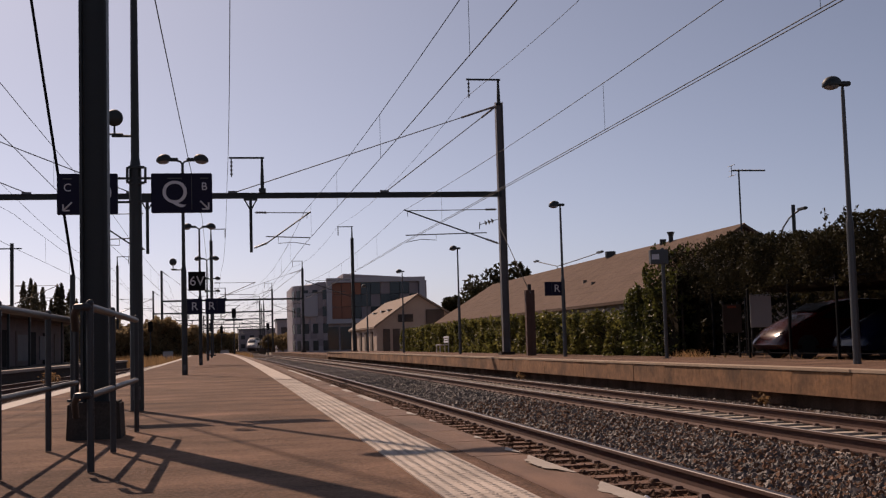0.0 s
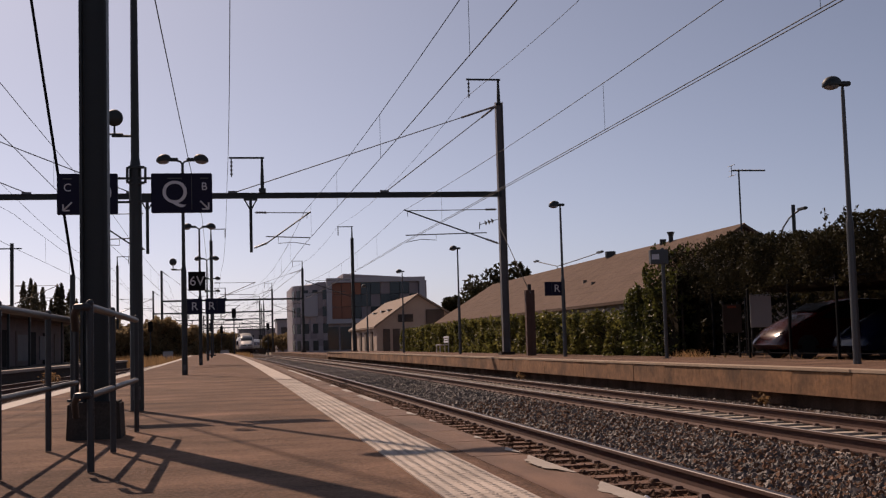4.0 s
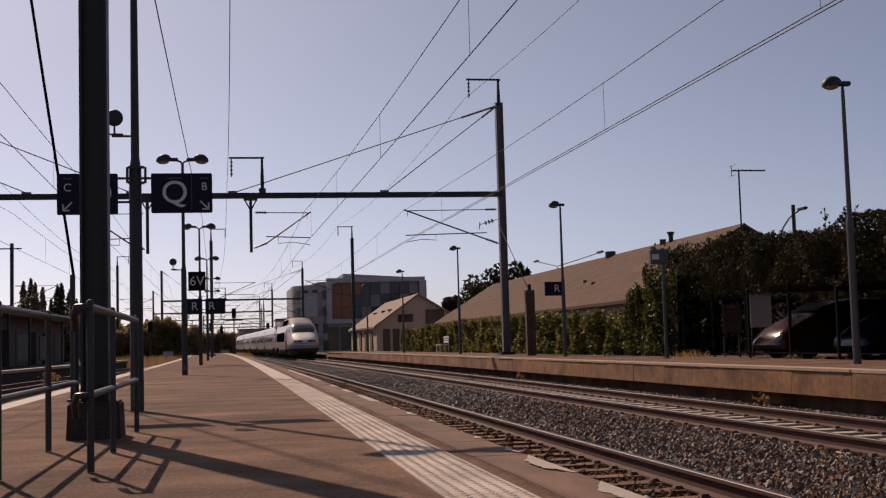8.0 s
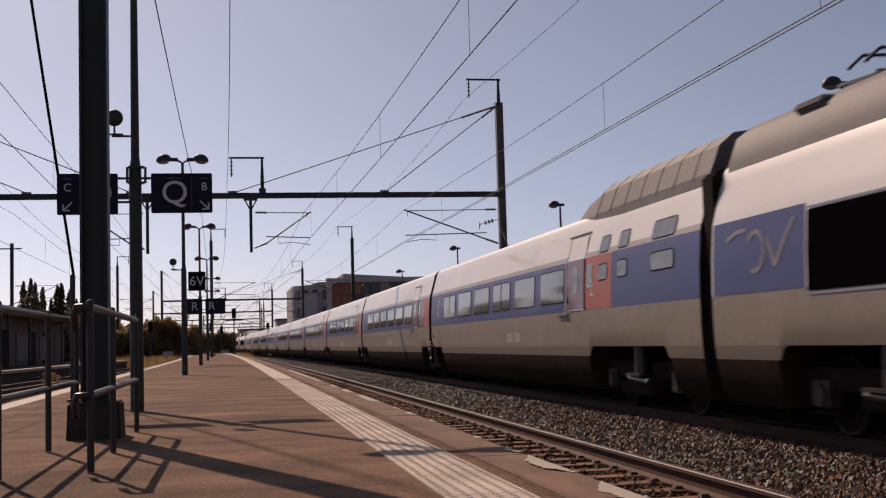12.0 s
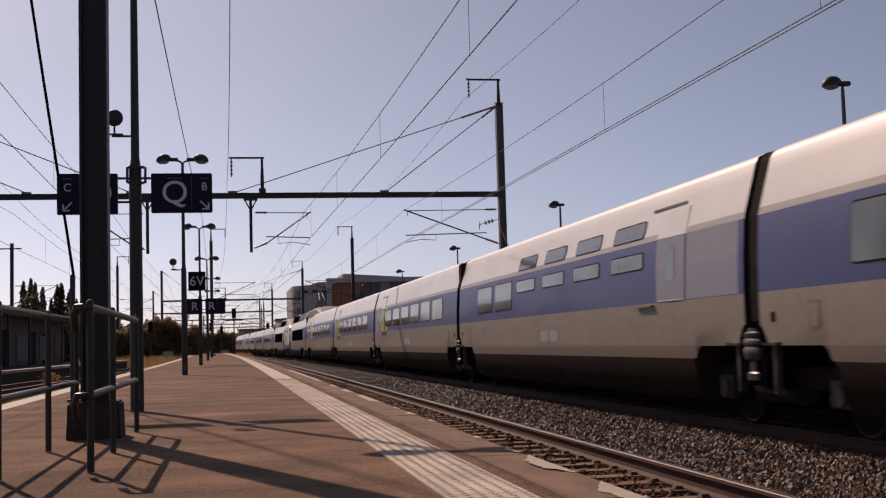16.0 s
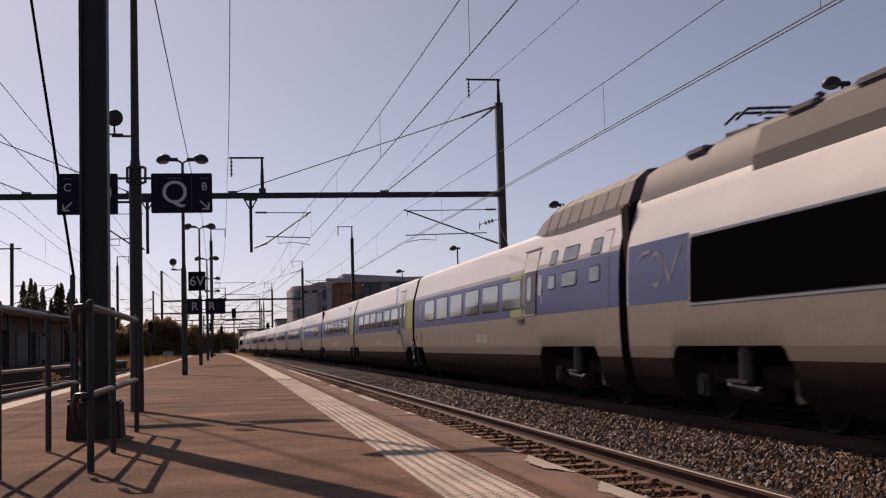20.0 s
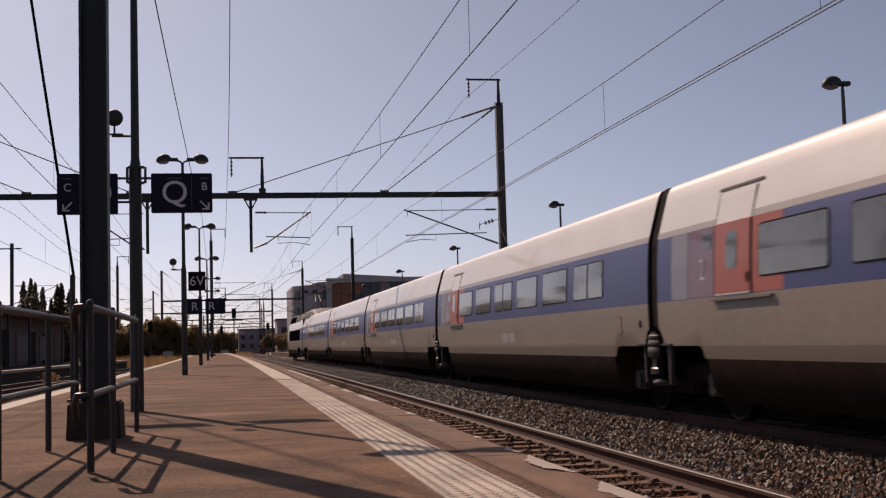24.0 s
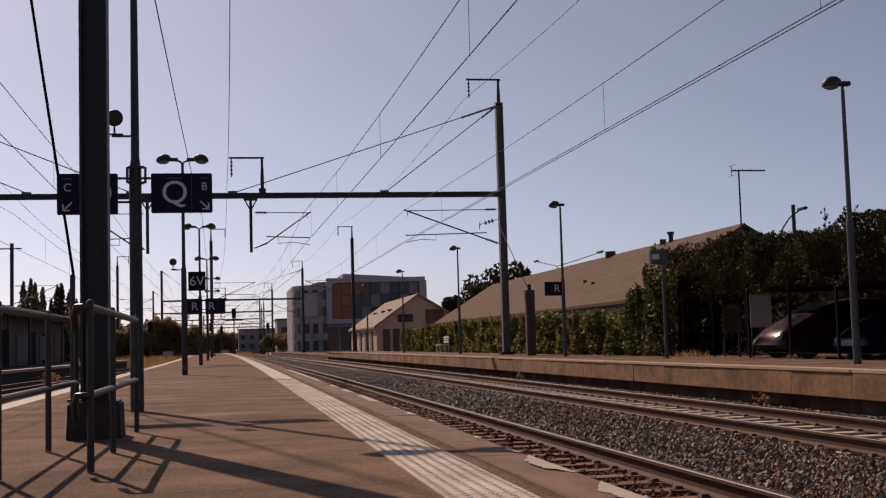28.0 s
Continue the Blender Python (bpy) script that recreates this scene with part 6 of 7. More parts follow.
for x, y, h, r in ((-24.5, 150, 9.6, 0.80), (-23.8, 151, 10.1, 0.85), (-23.0, 149, 9.4, 0.80), (-22.3, 150, 8.9, 0.75), (-21.45, 151, 7.4, 0.55), (-20.6, 150, 9.2, 0.80), (-20.0, 149, 9.4, 0.75), (-19.2, 150, 8.5, 0.80), (-18.5, 151, 7.4, 0.7)):
    poplar(x, y, h, r)
for x, y, h, r in ((-7.0, 190, 4.2, 1.6), (6.3, 224, 3.1, 1.2), (7.6, 226, 3.2, 1.5), (9.0, 223, 3.0, 1.8), (11.5, 230, 3.3, 2.4), (14.8, 236, 3.6, 2.6), (14.5, 330, 3.4, 3.4), (21, 400, 4.6, 5.5), (-9, 300, 4, 3), (-10, 400, 4.6, 5), (-22, 330, 7, 7), (-34, 300, 8, 8), (-48, 280, 9, 9), (-62, 260, 8, 8), (2, 520, 5.2, 7), (16, 540, 5.6, 7), (-16, 500, 5.6, 7), (34, 520, 6.5, 8), (-40, 420, 9, 9)):
    tree(pose(x, y, 0), h, r, 1900, 0.16, "olive green bushy tree beside the line", 0.34, material=M["leaf_far"])


def thicket(name, x0, x1, y0, y1, top, n, size, material, label, seed):
    """A belt of bushes grown together, across the view, with an uneven crest."""
    g = thing(name, pose(0, 0, 0), label, "shrub")
    rs = np.random.RandomState(seed)
    x = rs.uniform(x0, x1, n)
    zt = np.array([top(v) * (1 + 0.16 * noise.noise((v * 0.9, seed, 0.0)) + 0.10 * noise.noise((v * 2.7, seed, 4.0))) for v in x])
    z = -0.3 + (zt + 0.3) * (1 - rs.uniform(0, 1, n) ** 1.4)
    y = y0 + (y1 - y0) * rs.uniform(0, 1, n) ** 1.5 + 0.9 * np.array([noise.noise((a * 0.7, b * 0.9, seed + 2.0)) for a, b in zip(x, z)])
    leaves("foliage", np.stack([x, y, z + rs.normal(0, 0.12, n)], 1), size, material, g)
    bm = bmesh.new()
    for v in steps(x0 + 0.5, x1 - 0.5, 1.3):
        rod(bm, (v, y0 + 1.2, -0.6), (v + 0.3, y0 + 1.4, top(v) * 0.7), 0.07, 0.03, n=5)
    part("stems", bm, M["bark"], g)
    # dark sheet added inside the bushes, their inner shade put into its colour
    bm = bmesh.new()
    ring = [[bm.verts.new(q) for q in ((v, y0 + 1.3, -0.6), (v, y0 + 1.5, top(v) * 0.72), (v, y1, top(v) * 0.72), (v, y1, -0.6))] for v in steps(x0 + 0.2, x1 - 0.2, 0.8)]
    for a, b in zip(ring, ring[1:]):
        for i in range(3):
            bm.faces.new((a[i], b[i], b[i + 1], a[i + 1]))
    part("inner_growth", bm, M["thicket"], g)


thicket("bushes", -15.0, -3.4, 130, 134, lambda v: float(np.interp(v, [-15, -12.3, -10.4, -9.1, -8.0, -6.8, -6.2, -4.8, -3.4], [3.3, 3.2, 3.0, 3.2, 4.5, 4.6, 3.7, 3.4, 3.3])), 15000, 0.20, M["leaf_far"], "olive brown bushes grown together behind the tracks", 31)
thicket("bushes", -30.0, -14.0, 112, 117, lambda v: 4.3, 14000, 0.24, M["leaf_poplar"], "dark bushes beyond the side platform", 33)
thicket("bushes", -4.5, 0.3, 176, 181, lambda v: 3.2, 5600, 0.26, M["leaf_far"], "distant olive bushes between the tracks", 35)

# dry grass verges: stalks in tufts
for (x0, x1, y0, y1, n, hgt) in ((-12, -4.0, 90, 200, 5000, 0.9), (-3.0, 2.5, 152, 230, 3000, 0.7), (12.4, 12.9, 31.2, 33.2, 110, 0.26), (12.4, 12.9, 21, 31, 60, 0.16)):
    p = np.stack([np.random.uniform(x0, x1, n), np.random.uniform(y0, y1, n)], 1)
    z0 = FARP - 0.03 if x0 > 5 else -0.6
    zz = np.random.uniform(0.3, 1, n) * hgt * (1 if x0 > 5 else 1.6)
    dx, dy = np.random.normal(0, 0.12, n), np.random.normal(0, 0.12, n)
    w = 0.008 if x0 > 5 else 0.07
    v = np.stack([np.stack([p[:, 0] - w, p[:, 1], np.full(n, z0)], 1), np.stack([p[:, 0] + w, p[:, 1], np.full(n, z0)], 1), np.stack([p[:, 0] + dx, p[:, 1] + dy, z0 + zz], 1)], 1).reshape(-1, 3)
    ob = raw("dry_grass", v.tolist(), (np.arange(n)[:, None] * 3 + [0, 1, 2]).tolist(), M["dry_grass"])
    tagged(ob, "sun-dried yellow grass", "grass", kind="stuff")


# fence before the car park
def fence():
    g = thing("fence", pose(14.1, 0, FARP - 0.05), "dark slim steel fence before a car park", "fence")
    for k in range(12):
        y = 9 + k * 2.5
        bm = bmesh.new()
        box(bm, -0.03, 0.03, y - 0.03, y + 0.03, -0.2, 2.0)
        part("post", bm, M["black"], g)
        bm = bmesh.new()
        for z in (0.1, 1.9):
            box(bm, -0.008, 0.008, y + 0.04, y + 2.46, z, z + 0.02)
        part("rails", bm, M["black"], g)


fence()


def car(m, paint, label):
    """A small hatchback, nose towards +y, standing on its wheels."""
    g = thing("car", m, label, "car", "parked cars")
    side = [(-2.0, 0.35), (-2.05, 0.75), (-1.98, 0.98), (-1.75, 1.36), (-1.2, 1.50), (-0.2, 1.53), (0.42, 1.44), (1.0, 1.17), (1.72, 0.81), (1.94, 0.63), (2.04, 0.47), (2.05, 0.38), (1.9, 0.26), (-1.9, 0.26)]
    bm = bmesh.new()
    rings = []
    for w, k, drop in ((-0.86, 0.93, 0.17), (-0.845, 0.96, 0.10), (-0.80, 0.985, 0.045), (-0.70, 1.005, 0.012), (-0.4, 1.025, 0), (0, 1.03, -0.01), (0.4, 1.025, 0), (0.70, 1.005, 0.012), (0.80, 0.985, 0.045), (0.845, 0.96, 0.10), (0.86, 0.93, 0.17)):
        rings.append([bm.verts.new((w * (1 - 0.16 * max(0, (z - 0.9) / 0.6)), y * k, z - (drop if z > 0.5 else 0))) for y, z in side])
    for a, b in zip(rings, rings[1:]):
        for i in range(len(side)):
            bm.faces.new((a[i], a[(i + 1) % len(side)], b[(i + 1) % len(side)], b[i]))
    bm.faces.new(rings[0])
    bm.faces.new(rings[-1][::-1])
    bmesh.ops.recalc_face_normals(bm, faces=bm.faces[:])
    body = part("body", bm, paint, g, smooth=True)
    for s in (-1, 1):
        for q in ([(-1.5, 1.0), (-1.35, 1.34), (-0.35, 1.41), (-0.35, 1.0)], [(-0.25, 1.0), (-0.25, 1.41), (0.30, 1.34), (0.92, 1.04)]):
            bm = bmesh.new()
            o = [bm.verts.new((s * (0.85 - 0.13 * (z - 0.9) / 0.6), y, z)) for y, z in q]
            i = [bm.verts.new((s * 0.6, y, z)) for y, z in q]
            bm.faces.new(o)
            for k in range(4):
                bm.faces.new((o[k], o[(k + 1) % 4], i[(k + 1) % 4], i[k]))
            bmesh.ops.recalc_face_normals(bm, faces=bm.faces[:])
            part("side_window", bm, M["car_glass"], g)
        for y in (-1.3, 1.3):
            bm = bmesh.new()
            rod(bm, (s * 0.66, y, 0.31), (s * 0.86, y, 0.31), 0.31, n=20)
            w = part("wheel", bm, M["tyre"], g)
            bm = bmesh.new()
            rod(bm, (s * 0.84, y, 0.31), (s * 0.875, y, 0.31), 0.19, n=16)
            part("rim", bm, M["steel"], w)
        bm = bmesh.new()
        box(bm, s * 0.66 - 0.10, s * 0.66 + 0.10, 1.66, 1.86, 0.60, 0.70, 0.03)
        part("headlight", bm, M["lamp_glass"], g, "clear headlight")
    bm = bmesh.new()
    q = [(-0.62, 0.48, 1.42), (0.62, 0.48, 1.42), (0.70, 0.96, 1.195), (-0.70, 0.96, 1.195)]
    o = [bm.verts.new((x, y + 0.02, z + 0.03)) for x, y, z in q]
    bm.faces.new(o)
    bmesh.ops.solidify(bm, geom=bm.faces[:], thickness=0.02)
    part("windscreen", bm, M["car_glass"], g)


car(pose(16.95, 31.95, 0.42, 0, 0, 92) @ Matrix.Scale(1.08, 4), M["car_red"], "dark red hatchback parked in the shade")
car(pose(17.30, 28.4, 0.42, 0, 0, 92) @ Matrix.Scale(0.98, 4), M["car_blue"], "dark blue hatchback parked in the shade")
bm = bmesh.new()
box(bm, 13.9, 40, 2, 44, -0.62, 0.42)
tagged(part("car_park", bm, M["asphalt"]), "asphalt car park in the shade of a hedge", "car park", kind="structure")
g = thing("notice_board", pose(16.55, 36.2, 0.2), "pale grey notice board in the shade", "board")
bm = bmesh.new()
box(bm, -0.28, 0.44, -0.02, 0.02, 1.15, 2.2, 0.01)
part("panel", bm, M["sign_white"], g)
for x in (-0.22, 0.38):
    bm = bmesh.new()
    box(bm, x - 0.03, x + 0.03, 0.02, 0.06, 0, 2.2)
    part("leg", bm, M["steel"], g)

g = thing("poster_case", pose(15.5, 36.0, 0.2), "brown poster case with a small orange caption", "board")
part("panel", box(bmesh.new(), -0.25, 0.38, -0.03, 0.03, 1.0, 1.9, 0.02), M["brown_wood"], g)
part("caption_bar", box(bmesh.new(), -0.1, 0.2, -0.036, -0.031, 1.78, 1.85), M["tw_orange"], g)
for x in (-0.2, 0.3):
    part("leg", box(bmesh.new(), x - 0.03, x + 0.03, 0.03, 0.08, 0, 2.0), M["steel"], g)
g = thing("small_notice", pose(13.3, 39.1, 0), "small white notice plate on a slim post beside the hedge", "sign")
part("post", rod(bmesh.new(), (0, 0.04, -0.6), (0, 0.04, 2.0), 0.025, n=6), M["steel"], g)
part("plate", box(bmesh.new(), -0.12, 0.12, -0.01, 0.01, 1.55, 1.9, 0.005), M["sign_white"], g)
part("caption_bar", box(bmesh.new(), -0.06, 0.06, -0.016, -0.011, 1.65, 1.78), M["steel"], g)

# bench on the far platform
g = thing("bench", Matrix.Translation(at(12.2, 68.0, FARP)), "pale slatted bench before the hedge", "bench")
for k in range(4):
    bm = bmesh.new()
    box(bm, -0.25 + k * 0.12, -0.15 + k * 0.12, -0.8, 0.8, 0.43, 0.46)
    part("seat_slat", bm, M["sign_white"], g)
for k in range(3):
    bm = bmesh.new()
    box(bm, 0.24, 0.27, -0.8, 0.8, 0.55 + k * 0.13, 0.64 + k * 0.13)
    part("back_slat", bm, M["sign_white"], g)
for y in (-0.6, 0.6):
    bm = bmesh.new()
    for x, h in ((-0.22, 0.43), (0.27, 0.92)):
        box(bm, x - 0.025, x + 0.025, y - 0.025, y + 0.025, 0, h)
    box(bm, -0.22, 0.26, y - 0.02, y + 0.02, 0.39, 0.43)
    part("leg", bm, M["sign_white"], g)

# low dark building on the left platform
g = thing("platform_shelter", pose(0, 0, 0), "long low dark platform building in shade", "building")
bm = bmesh.new()
box(bm, -24, -12.2, 40, 92, 0.4, 3.2)
part("wall", bm, M["shed"], g)
bm = bmesh.new()
box(bm, -24.4, -10.9, 39.4, 92.6, 3.2, 3.41)
part("roof", bm, M["shed"], g)
for k in range(10):
    bm = bmesh.new()
    box(bm, -12.22, -12.15, 42 + 5 * k, 44 + 5 * k, 0.5, 2.5)
    part("door", bm, M["black"] if k % 3 else M["brown_wood"], g)
for y0, y1 in ((72.4, 76.6), (80.5, 83.0)):
    part("window_panel", box(bmesh.new(), -12.24, -12.14, y0, y1, 0.75, 2.3, 0.01), M["tw_roof"], g, "grey panel behind glass")
for k in range(8):
    part("roof_post", box(bmesh.new(), -11.12, -11.0, 44 + 6.4 * k, 44.12 + 6.4 * k, 0.48, 3.2), M["steel"], g)


# ---------------------------------------------------------------- pieces: sleepers, clips, paving slabs, coping stones
def shared(name, bm, material):
    me = bpy.data.meshes.new(name)
    bm.to_mesh(me)
    bm.free()
    me.materials.append(material)
    return me


def piece(name, me, parent, m):
    ob = new(name, me)
    ob.parent = parent
    ob.matrix_basis = m
    return ob


def along(X, y, z, wob=0.0):
    return Matrix.Translation(at(X, y, z)) @ Matrix.Rotation(-heading(y) + wob, 4, "Z")


wood = shared("sleeper", box(bmesh.new(), -1.25, 1.25, -0.125, 0.125, -0.12, 0, 0.012), M["wood_sleeper"])
bm = bmesh.new()
box(bm, -1.2, 1.2, -0.13, 0.13, -0.12, -0.005)
for v in bm.verts:
    if v.co.z > -0.05:
        v.co.y *= 0.82
    if abs(v.co.x) < 0.5:
        v.co.z -= 0.02
conc = shared("sleeper", bm, M["concrete_sleeper"])
rs = random.Random(4)
for name, me, y0, count in (("near_track", wood, 3.0, 75), ("far_track", conc, 6.0, 130)):
    for k in range(count):
        y = y0 + 0.6 * k
        piece("sleeper", me, track[name], along(TRACKS[name] + rs.uniform(-0.02, 0.02), y, -0.165, rs.uniform(-0.01, 0.01)))
for name, mt, y0, n in (("near_track", M["wood_sleeper"], 48, 150), ("far_track", M["concrete_sleeper"], 84, 120), ("left_track", M["wood_sleeper"], -20, 175), ("outer_left_track", M["wood_sleeper"], -20, 180), ("near_track", M["wood_sleeper"], -20, 38), ("far_track", M["concrete_sleeper"], -20, 43)):
    bm = bmesh.new()
    vs, fs = [], []
    for k in range(n):
        m = along(outer(y0 + 0.6 * k) if name == "outer_left_track" else TRACKS[name], y0 + 0.6 * k, -0.165)
        q = [m @ Vector(p) for p in ((-1.2, -.12, 0), (1.2, -.12, 0), (1.2, .12, 0), (-1.2, .12, 0), (-1.2, -.12, -.1), (1.2, -.12, -.1), (1.2, .12, -.1), (-1.2, .12, -.1))]
        b = len(vs)
        vs += q
        fs += [(b, b + 1, b + 2, b + 3), (b, b + 4, b + 5, b + 1), (b + 3, b + 2, b + 6, b + 7), (b, b + 3, b + 7, b + 4), (b + 1, b + 5, b + 6, b + 2)]
    bm.free()
    ob = raw("far_sleepers", vs, fs, mt, track[name])
    ob["kind"] = "stuff"
for name, y0 in (("near_track", 3.0), ("far_track", 6.0)):
    vs, fs = [], []
    for k in range(95):
        for r in (-0.7525, 0.7525):
            for s in (-0.115, 0.115):
                m = along(TRACKS[name] + r + s, y0 + 0.6 * k, -0.17)
                b = len(vs)
                vs += [m @ Vector(p) for p in ((-.045, -.05, 0), (.045, -.05, 0), (.045, .05, 0), (-.045, .05, 0), (-.03, -.03, .035), (.03, -.03, .035), (.03, .03, .035), (-.03, .03, .035))]
                fs += [(b + 4, b + 5, b + 6, b + 7), (b, b + 1, b + 5, b + 4), (b + 1, b + 2, b + 6, b + 5), (b + 2, b + 3, b + 7, b + 6), (b + 3, b, b + 4, b + 7)]
    ob = raw("rail_clips", vs, fs, M["rust_post"], track[name])
    ob["kind"] = "stuff"

# tactile strip along the near edge: slabs with studs near the camera, one long run beyond
strip = thing("tactile_strip", pose(0, 0, 0), "pale studded tactile paving along the platform edge", "paving", kind="structure")
bm = bmesh.new()
box(bm, -0.183, 0.183, -0.197, 0.197, -0.03, 0.004)
for i in range(6):
    for j in range(6):
        x, y = -0.1525 + 0.061 * i, -0.1625 + 0.065 * j
        bmesh.ops.create_cone(bm, cap_ends=True, segments=6, radius1=0.019, radius2=0.012, depth=0.004, matrix=Matrix.Translation((x, y, 0.006)))
slab = shared("slab", bm, M["tactile"])
for k in range(50):
    y = 3.6 + 0.4 * k
    piece("slab", slab, strip, along(1.037, y, PLAT + rs.uniform(-0.001, 0.001), rs.uniform(-0.006, 0.006)))
bm = bmesh.new()
sweep(bm, [(0.852, PLAT - 0.03), (0.852, PLAT + 0.003), (1.222, PLAT + 0.003), (1.222, PLAT - 0.03)], steps(23.8, 150, 5))
part("far_run", bm, M["tactile"], strip)
bm = bmesh.new()
sweep(bm, [(0.852, PLAT - 0.03), (0.852, PLAT + 0.003), (1.222, PLAT + 0.003), (1.222, PLAT - 0.03)], steps(-20, 3.39, 5))
part("rear_run", bm, M["tactile"], strip)

# coping stones of the near edge, their worn white edge marks
cop = thing("platform_coping_near", pose(0, 0, 0), "brown worn coping stones with flaked white edge marks", "coping", kind="structure")
bm = bmesh.new()
box(bm, -0.150, 0.150, -0.4992, 0.4992, -0.22, 0.0, 0.004)
stone = shared("coping_stone", bm, M["platform_edge"])
for k in range(46):
    piece("coping_stone", stone, cop, along(1.472 + rs.uniform(-0.004, 0.004), 3.2 + k, PLAT + rs.uniform(-0.004, 0.002), rs.uniform(-0.004, 0.004)))
bm = bmesh.new()
sweep(bm, [(1.32, -0.5), (1.32, PLAT), (1.622, PLAT), (1.622, PLAT - 0.22), (1.53, PLAT - 0.22), (1.53, -0.5)], steps(48.8, 150, 5))
part("far_run", bm, M["platform_edge"], cop)
bm = bmesh.new()
sweep(bm, [(1.32, -0.5), (1.32, PLAT), (1.622, PLAT), (1.622, PLAT - 0.22), (1.53, PLAT - 0.22), (1.53, -0.5)], steps(-20, 2.69, 5))
part("rear_run", bm, M["platform_edge"], cop)
bm = bmesh.new()
sweep(bm, [(1.33, -0.6), (1.33, PLAT - 0.22), (1.53, PLAT - 0.22), (1.53, -0.6)], steps(-20, 48.6, 5))
part("lower_wall", bm, M["platform_wall"], cop)
for y0, y1, w in ((4.1, 5.22, 0.13), (5.62, 6.55, 0.12), (6.74, 7.1, 0.10), (7.8, 8.05, 0.08), (9.6, 9.92, 0.08), (10.62, 11.15, 0.1), (11.72, 12.08, 0.1), (13.25, 15.3, 0.11), (16.2, 17.45, 0.1), (18.5, 19.6, 0.1), (21.8, 33.0, 0.1)):
    n = max(8, int((y1 - y0) / 0.035))
    a, b = [], []
    bm = bmesh.new()
    for i in range(n + 1):
        y = y0 + (y1 - y0) * i / n
        end = min(1, min(y - y0, y1 - y) / 0.30 + 0.12) * (0.78 + 0.35 * noise.noise((y * 6, 1.0, 0.0)) + 0.22 * noise.noise((y * 22, 2.0, 0.0)))
        a.append(bm.verts.new(at(1.612, y, PLAT + 0.0045)))
        b.append(bm.verts.new(at(1.612 - w * max(0.05, end), y, PLAT + 0.0045)))
    for i in range(n):
        bm.faces.new((a[i], a[i + 1], b[i + 1], b[i]))
    bmesh.ops.recalc_face_normals(bm, faces=bm.faces[:])
    if bm.faces[0].normal.z < 0:
        bmesh.ops.reverse_faces(bm, faces=bm.faces[:])
    part("edge_mark", bm, M["white_paint"], cop, "flaked white paint mark")

# blocks of the far platform's face
blk = bpy.data.objects["platform_wall_far"]
bm = bmesh.new()
box(bm, -0.03, 0.03, -0.9985, 0.9985, -0.196, 0.196, 0.004)
block = shared("wall_block", bm, M["platform_wall"])
for k in range(44):
    piece("wall_block", block, blk, along(9.285 + rs.uniform(-0.002, 0.002), 8.0 + 2.0 * k, FARP - 0.243, rs.uniform(-0.003, 0.003)))
bm = bmesh.new()
box(bm, -0.185, 0.185, -0.998, 0.998, -0.044, 0.004, 0.004)
cap = shared("coping_slab", bm, M["far_coping"])
for k in range(44):
    piece("coping_slab", cap, bpy.data.objects["platform_coping_far"], along(9.425 + rs.uniform(-0.008, 0.008), 8.0 + 2.0 * k, FARP + rs.uniform(0.0, 0.004), rs.uniform(-0.002, 0.002)))


# ---------------------------------------------------------------- signals and small lineside things
def signal(x, y, z0, h, arm, label):
    g = thing("railway_signal", pose(x, y, z0), label, "signal", "railway signals")
    bm = bmesh.new()
    rod(bm, (0, 0, 0), (0, 0, h), 0.06, n=8)
    part("post", bm, M["steel"], g)
    bm = bmesh.new()
    box(bm, -0.22, 0.22, -0.10, 0.06, h - 0.9, h + 0.1, 0.05)
    part("head", bm, M["black"], g)
    for k in range(2):
        bm = bmesh.new()
        rod(bm, (0, -0.10, h - 0.65 + 0.4 * k), (0, -0.24, h - 0.65 + 0.4 * k), 0.11, n=10)
        part("lamp_hood", bm, M["black"], g)
    if arm:
        bm = bmesh.new()
        box(bm, -arm, arm, -0.03, 0.03, h - 1.15, h - 1.02)
        part("cross_arm", bm, M["steel"], g)


signal(-7.7, 118, -0.3, 4.1, 0, "black colour-light signal on a post beside the line")
signal(0.15, 122, 0.4, 4.6, 0.9, "black colour-light signal with a cross arm")
signal(-2.4, 140, 0.4, 3.6, 0, "small black lineside signal on a post")
signal(-1.5, 170, -0.3, 4.4, 0.7, "distant black signal on a post")
signal(5.0, 175, -0.3, 4.8, 0, "distant black signal between the tracks")


def cabinet(x, y, z, label):
    g = thing("lineside_cabinet", pose(x, y, z), label, "cabinet", "lineside cabinets")
    bm = bmesh.new()
    box(bm, -0.5, 0.5, -0.3, 0.3, 0, 1.3, 0.02)
    part("body", bm, M["board_grey"], g)
    bm = bmesh.new()
    box(bm, -0.55, 0.55, -0.35, 0.35, 1.3, 1.36, 0.01)
    part("lid", bm, M["galv"], g)


cabinet(-6.6, 128, -0.3, "pale grey lineside equipment cabinet")
cabinet(-1.0, 152, -0.4, "pale grey lineside equipment cabinet")
cabinet(-3.3, 176, -0.4, "pale grey lineside equipment cabinet")

# pale litter and a bright stone on the track bed
bm = bmesh.new()
bmesh.ops.create_icosphere(bm, subdivisions=1, radius=0.045, matrix=Matrix.Translation(at(3.2, 9.2, -0.11)))
tagged(part("white_stone", bm, M["sign_white"]), "single white stone on the track bed", "stone")


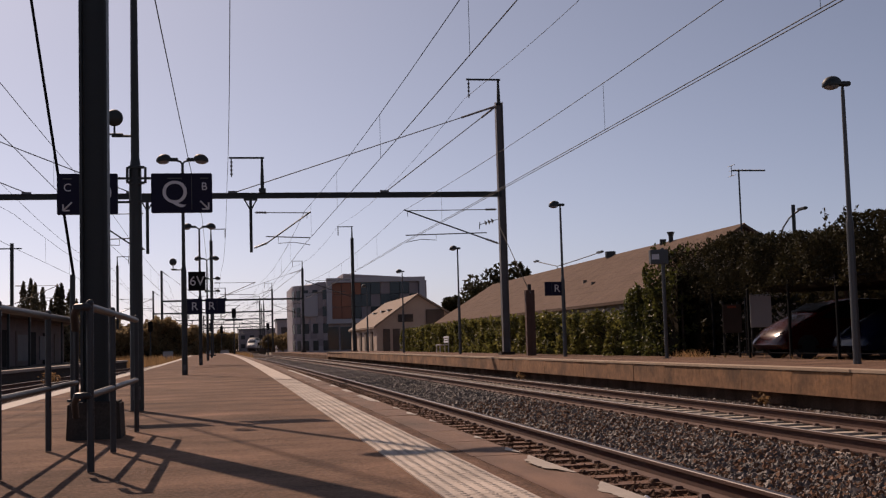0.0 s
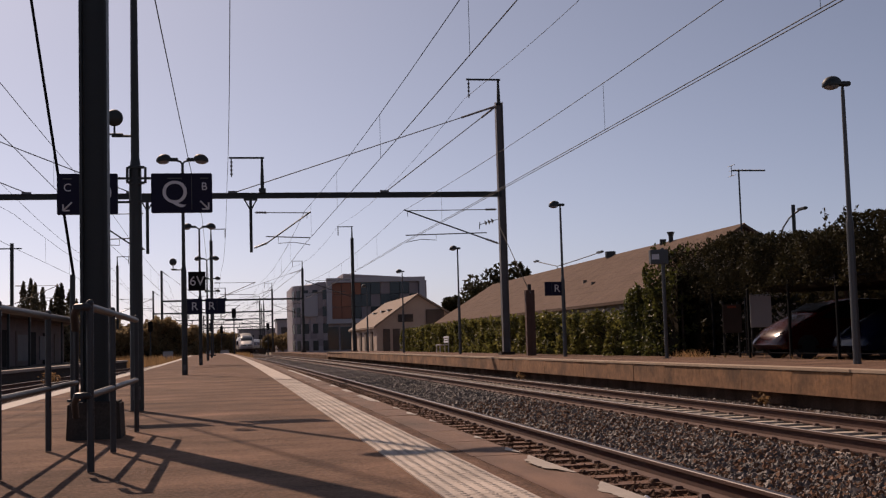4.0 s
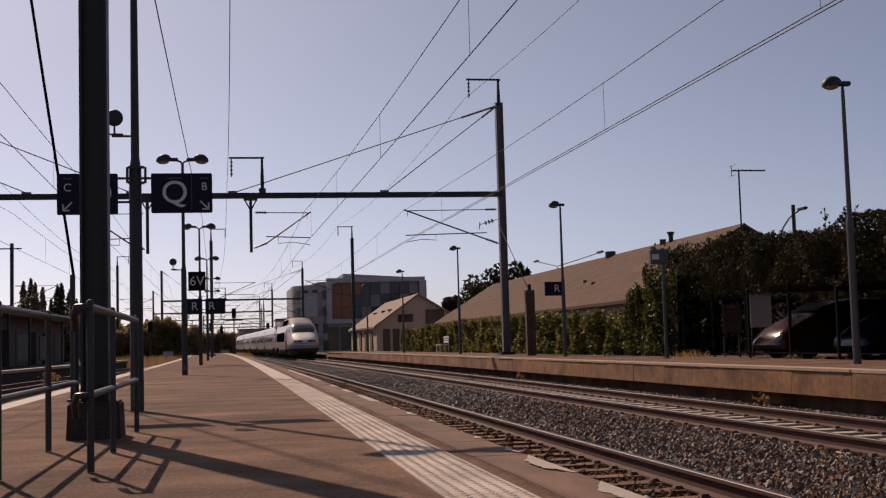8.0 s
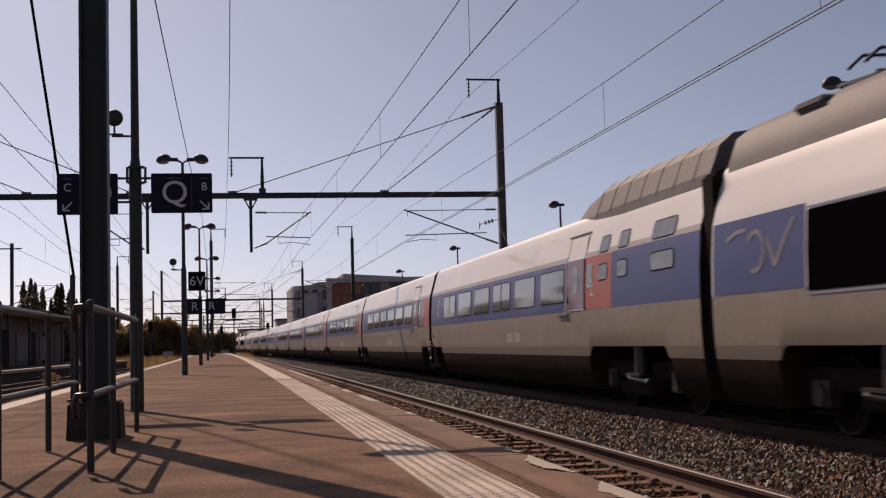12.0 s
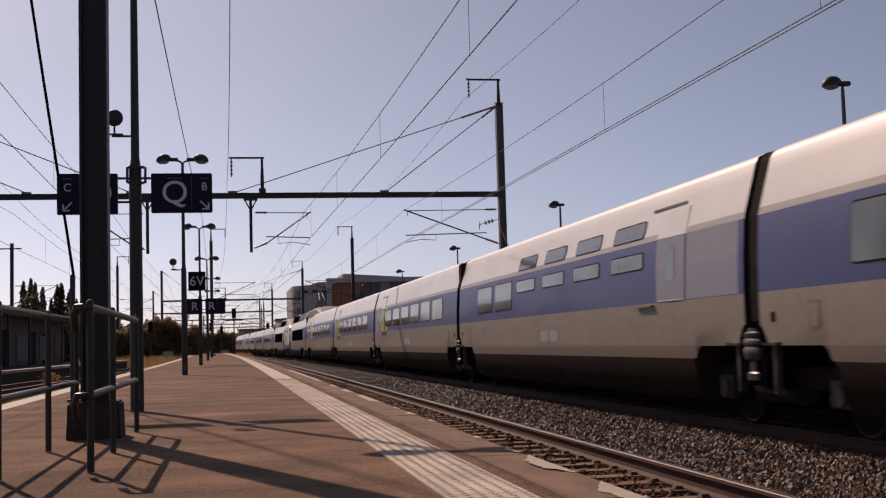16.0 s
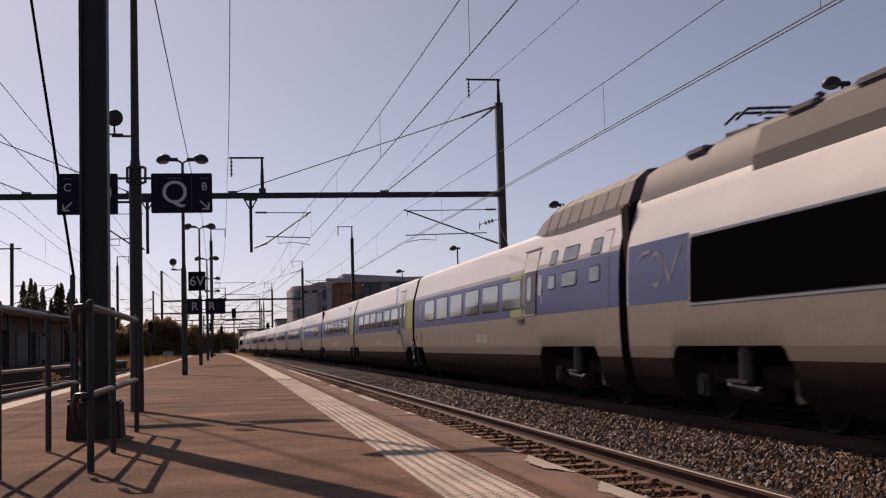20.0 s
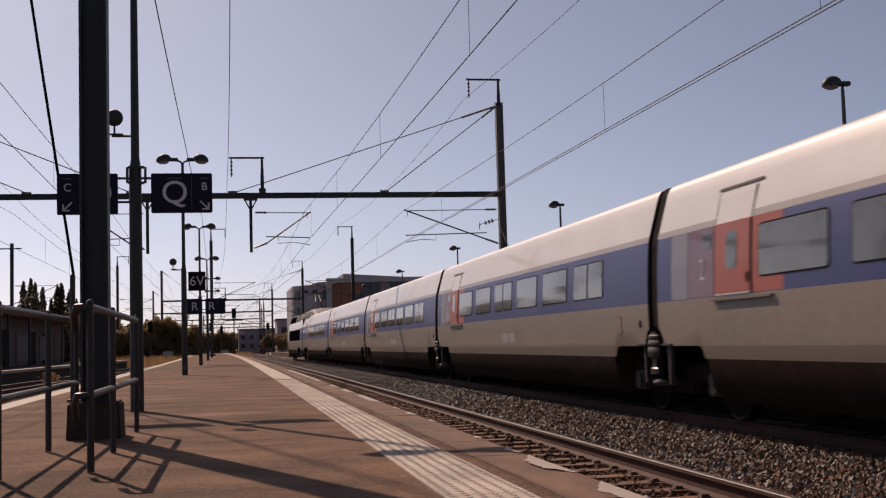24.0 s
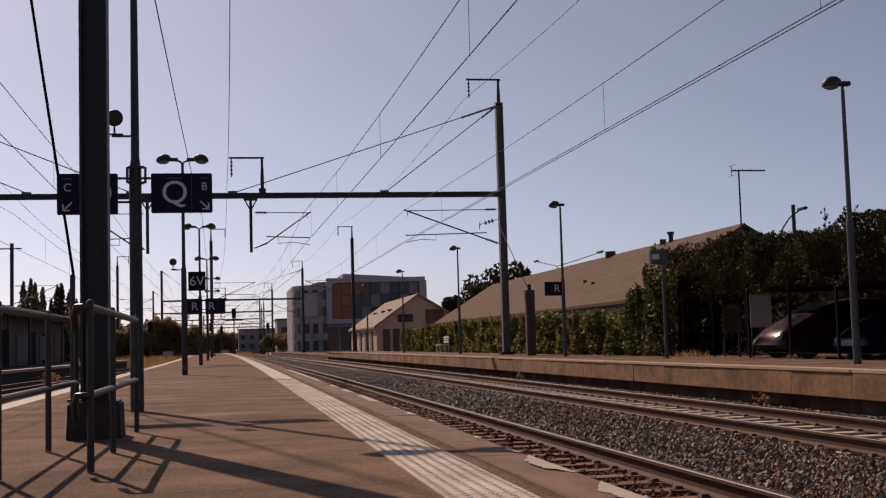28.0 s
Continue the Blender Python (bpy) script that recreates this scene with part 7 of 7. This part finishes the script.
# curved street lamp behind the shrubs
g = thing("street_lamp", pose(20.0, 40.4, 0), "dark street lamp with a curved arm behind the shrubs", "street lamp", "street lamps")
part("pole", rod(bmesh.new(), (0, 0, -0.6), (0, 0, 5.75), 0.07, n=8), M["steel"], g)
bm = bmesh.new()
tube(bm, [(-0.2, 0.75, 4.6), (-0.1, 0.65, 5.0), (0, 0.35, 5.3), (0, 0, 5.4), (0, -0.45, 5.5)], 0.03, 6)
part("arm", bm, M["steel"], g)
part("lamp_head", box(bmesh.new(), -0.08, 0.08, -1.0, -0.4, 5.48, 5.58, 0.03), M["steel"], g)


def weed(x, y, z, h, n, material, label):
    g = thing("weed", pose(x, y, z), label, "weed", "weeds")
    rs2 = np.random.RandomState(int(y * 10))
    p = rs2.normal(0, 1, (n, 3)) * np.array([h * 0.3, h * 0.3, h * 0.3]) + np.array([0, 0, h * 0.5])
    p[:, 2] = np.clip(p[:, 2], 0.01, h)
    leaves("foliage", p, 0.05, material, g)
    bm = bmesh.new()
    for k in range(5):
        rod(bm, (0, 0, -0.05), (math.cos(k * 1.3) * h * 0.25, math.sin(k * 1.3) * h * 0.25, h * 0.8), 0.006, 0.003, n=4)
    part("stems", bm, M["bark"], g)


weed(-7.6, 53.4, -0.22, 0.55, 320, M["dry_grass"], "yellowed weed between the rails of a side track")
weed(9.12, 20.0, -0.1, 0.22, 45, M["dry_grass"], "dry weed at the foot of the platform wall")
weed(9.15, 38.0, -0.1, 0.25, 50, M["dry_grass"], "dry weed at the foot of the platform wall")

# clamps that hold the direction boards to their pole
for x in (-0.065, 0.065):
    g = thing("sign_clamp", pose(-1.0, 13.3, 0), "dark steel clamp on a sign pole", "clamp", "sign clamps")
    bm = bmesh.new()
    for z in (2.99, 3.16):
        box(bm, min(0, x * 1.3), max(0, x * 1.3), -0.03, 0.03, z - 0.012, z + 0.012)
    box(bm, x - 0.012 + (0.03 if x > 0 else -0.03), x + 0.012 + (0.03 if x > 0 else -0.03), -0.03, 0.03, 2.99, 3.16)
    part("frame", bm, M["steel"], g)


# ---------------------------------------------------------------- what moves
SPEED, NOSE0 = 29.2965, 22.36 + 29.2965 * 11      # metres a second; the nose's distance at the start


LAG = ([0, 11, 12, 15, 16, 18, 19, 20, 21, 24, 26, 27, 28], [0.3, 0.3, -0.25, 0.2, 0.2, 0.28, 0.05, -0.08, 0.1, 0.4, 0.6, 0.2, 0.2])   # metres behind an even pace


def motions():
    for ob, back_of_nose, turned, length in TRAIN:
        rows = []
        for i in range(29):
            t = float(i)
            s = NOSE0 - SPEED * t + float(np.interp(t, *LAG)) + back_of_nose
            p, q = at(7.5945, s - length * 0.42, 0), at(7.5945, s + length * 0.42, 0)
            c = (p + q) / 2
            a = math.atan2(-(q - p).x, (q - p).y)
            rows.append((t, Matrix.Translation(c) @ Matrix.Rotation(a + (math.pi if turned else 0), 4, "Z")))
        walk(ob, rows)


motions()
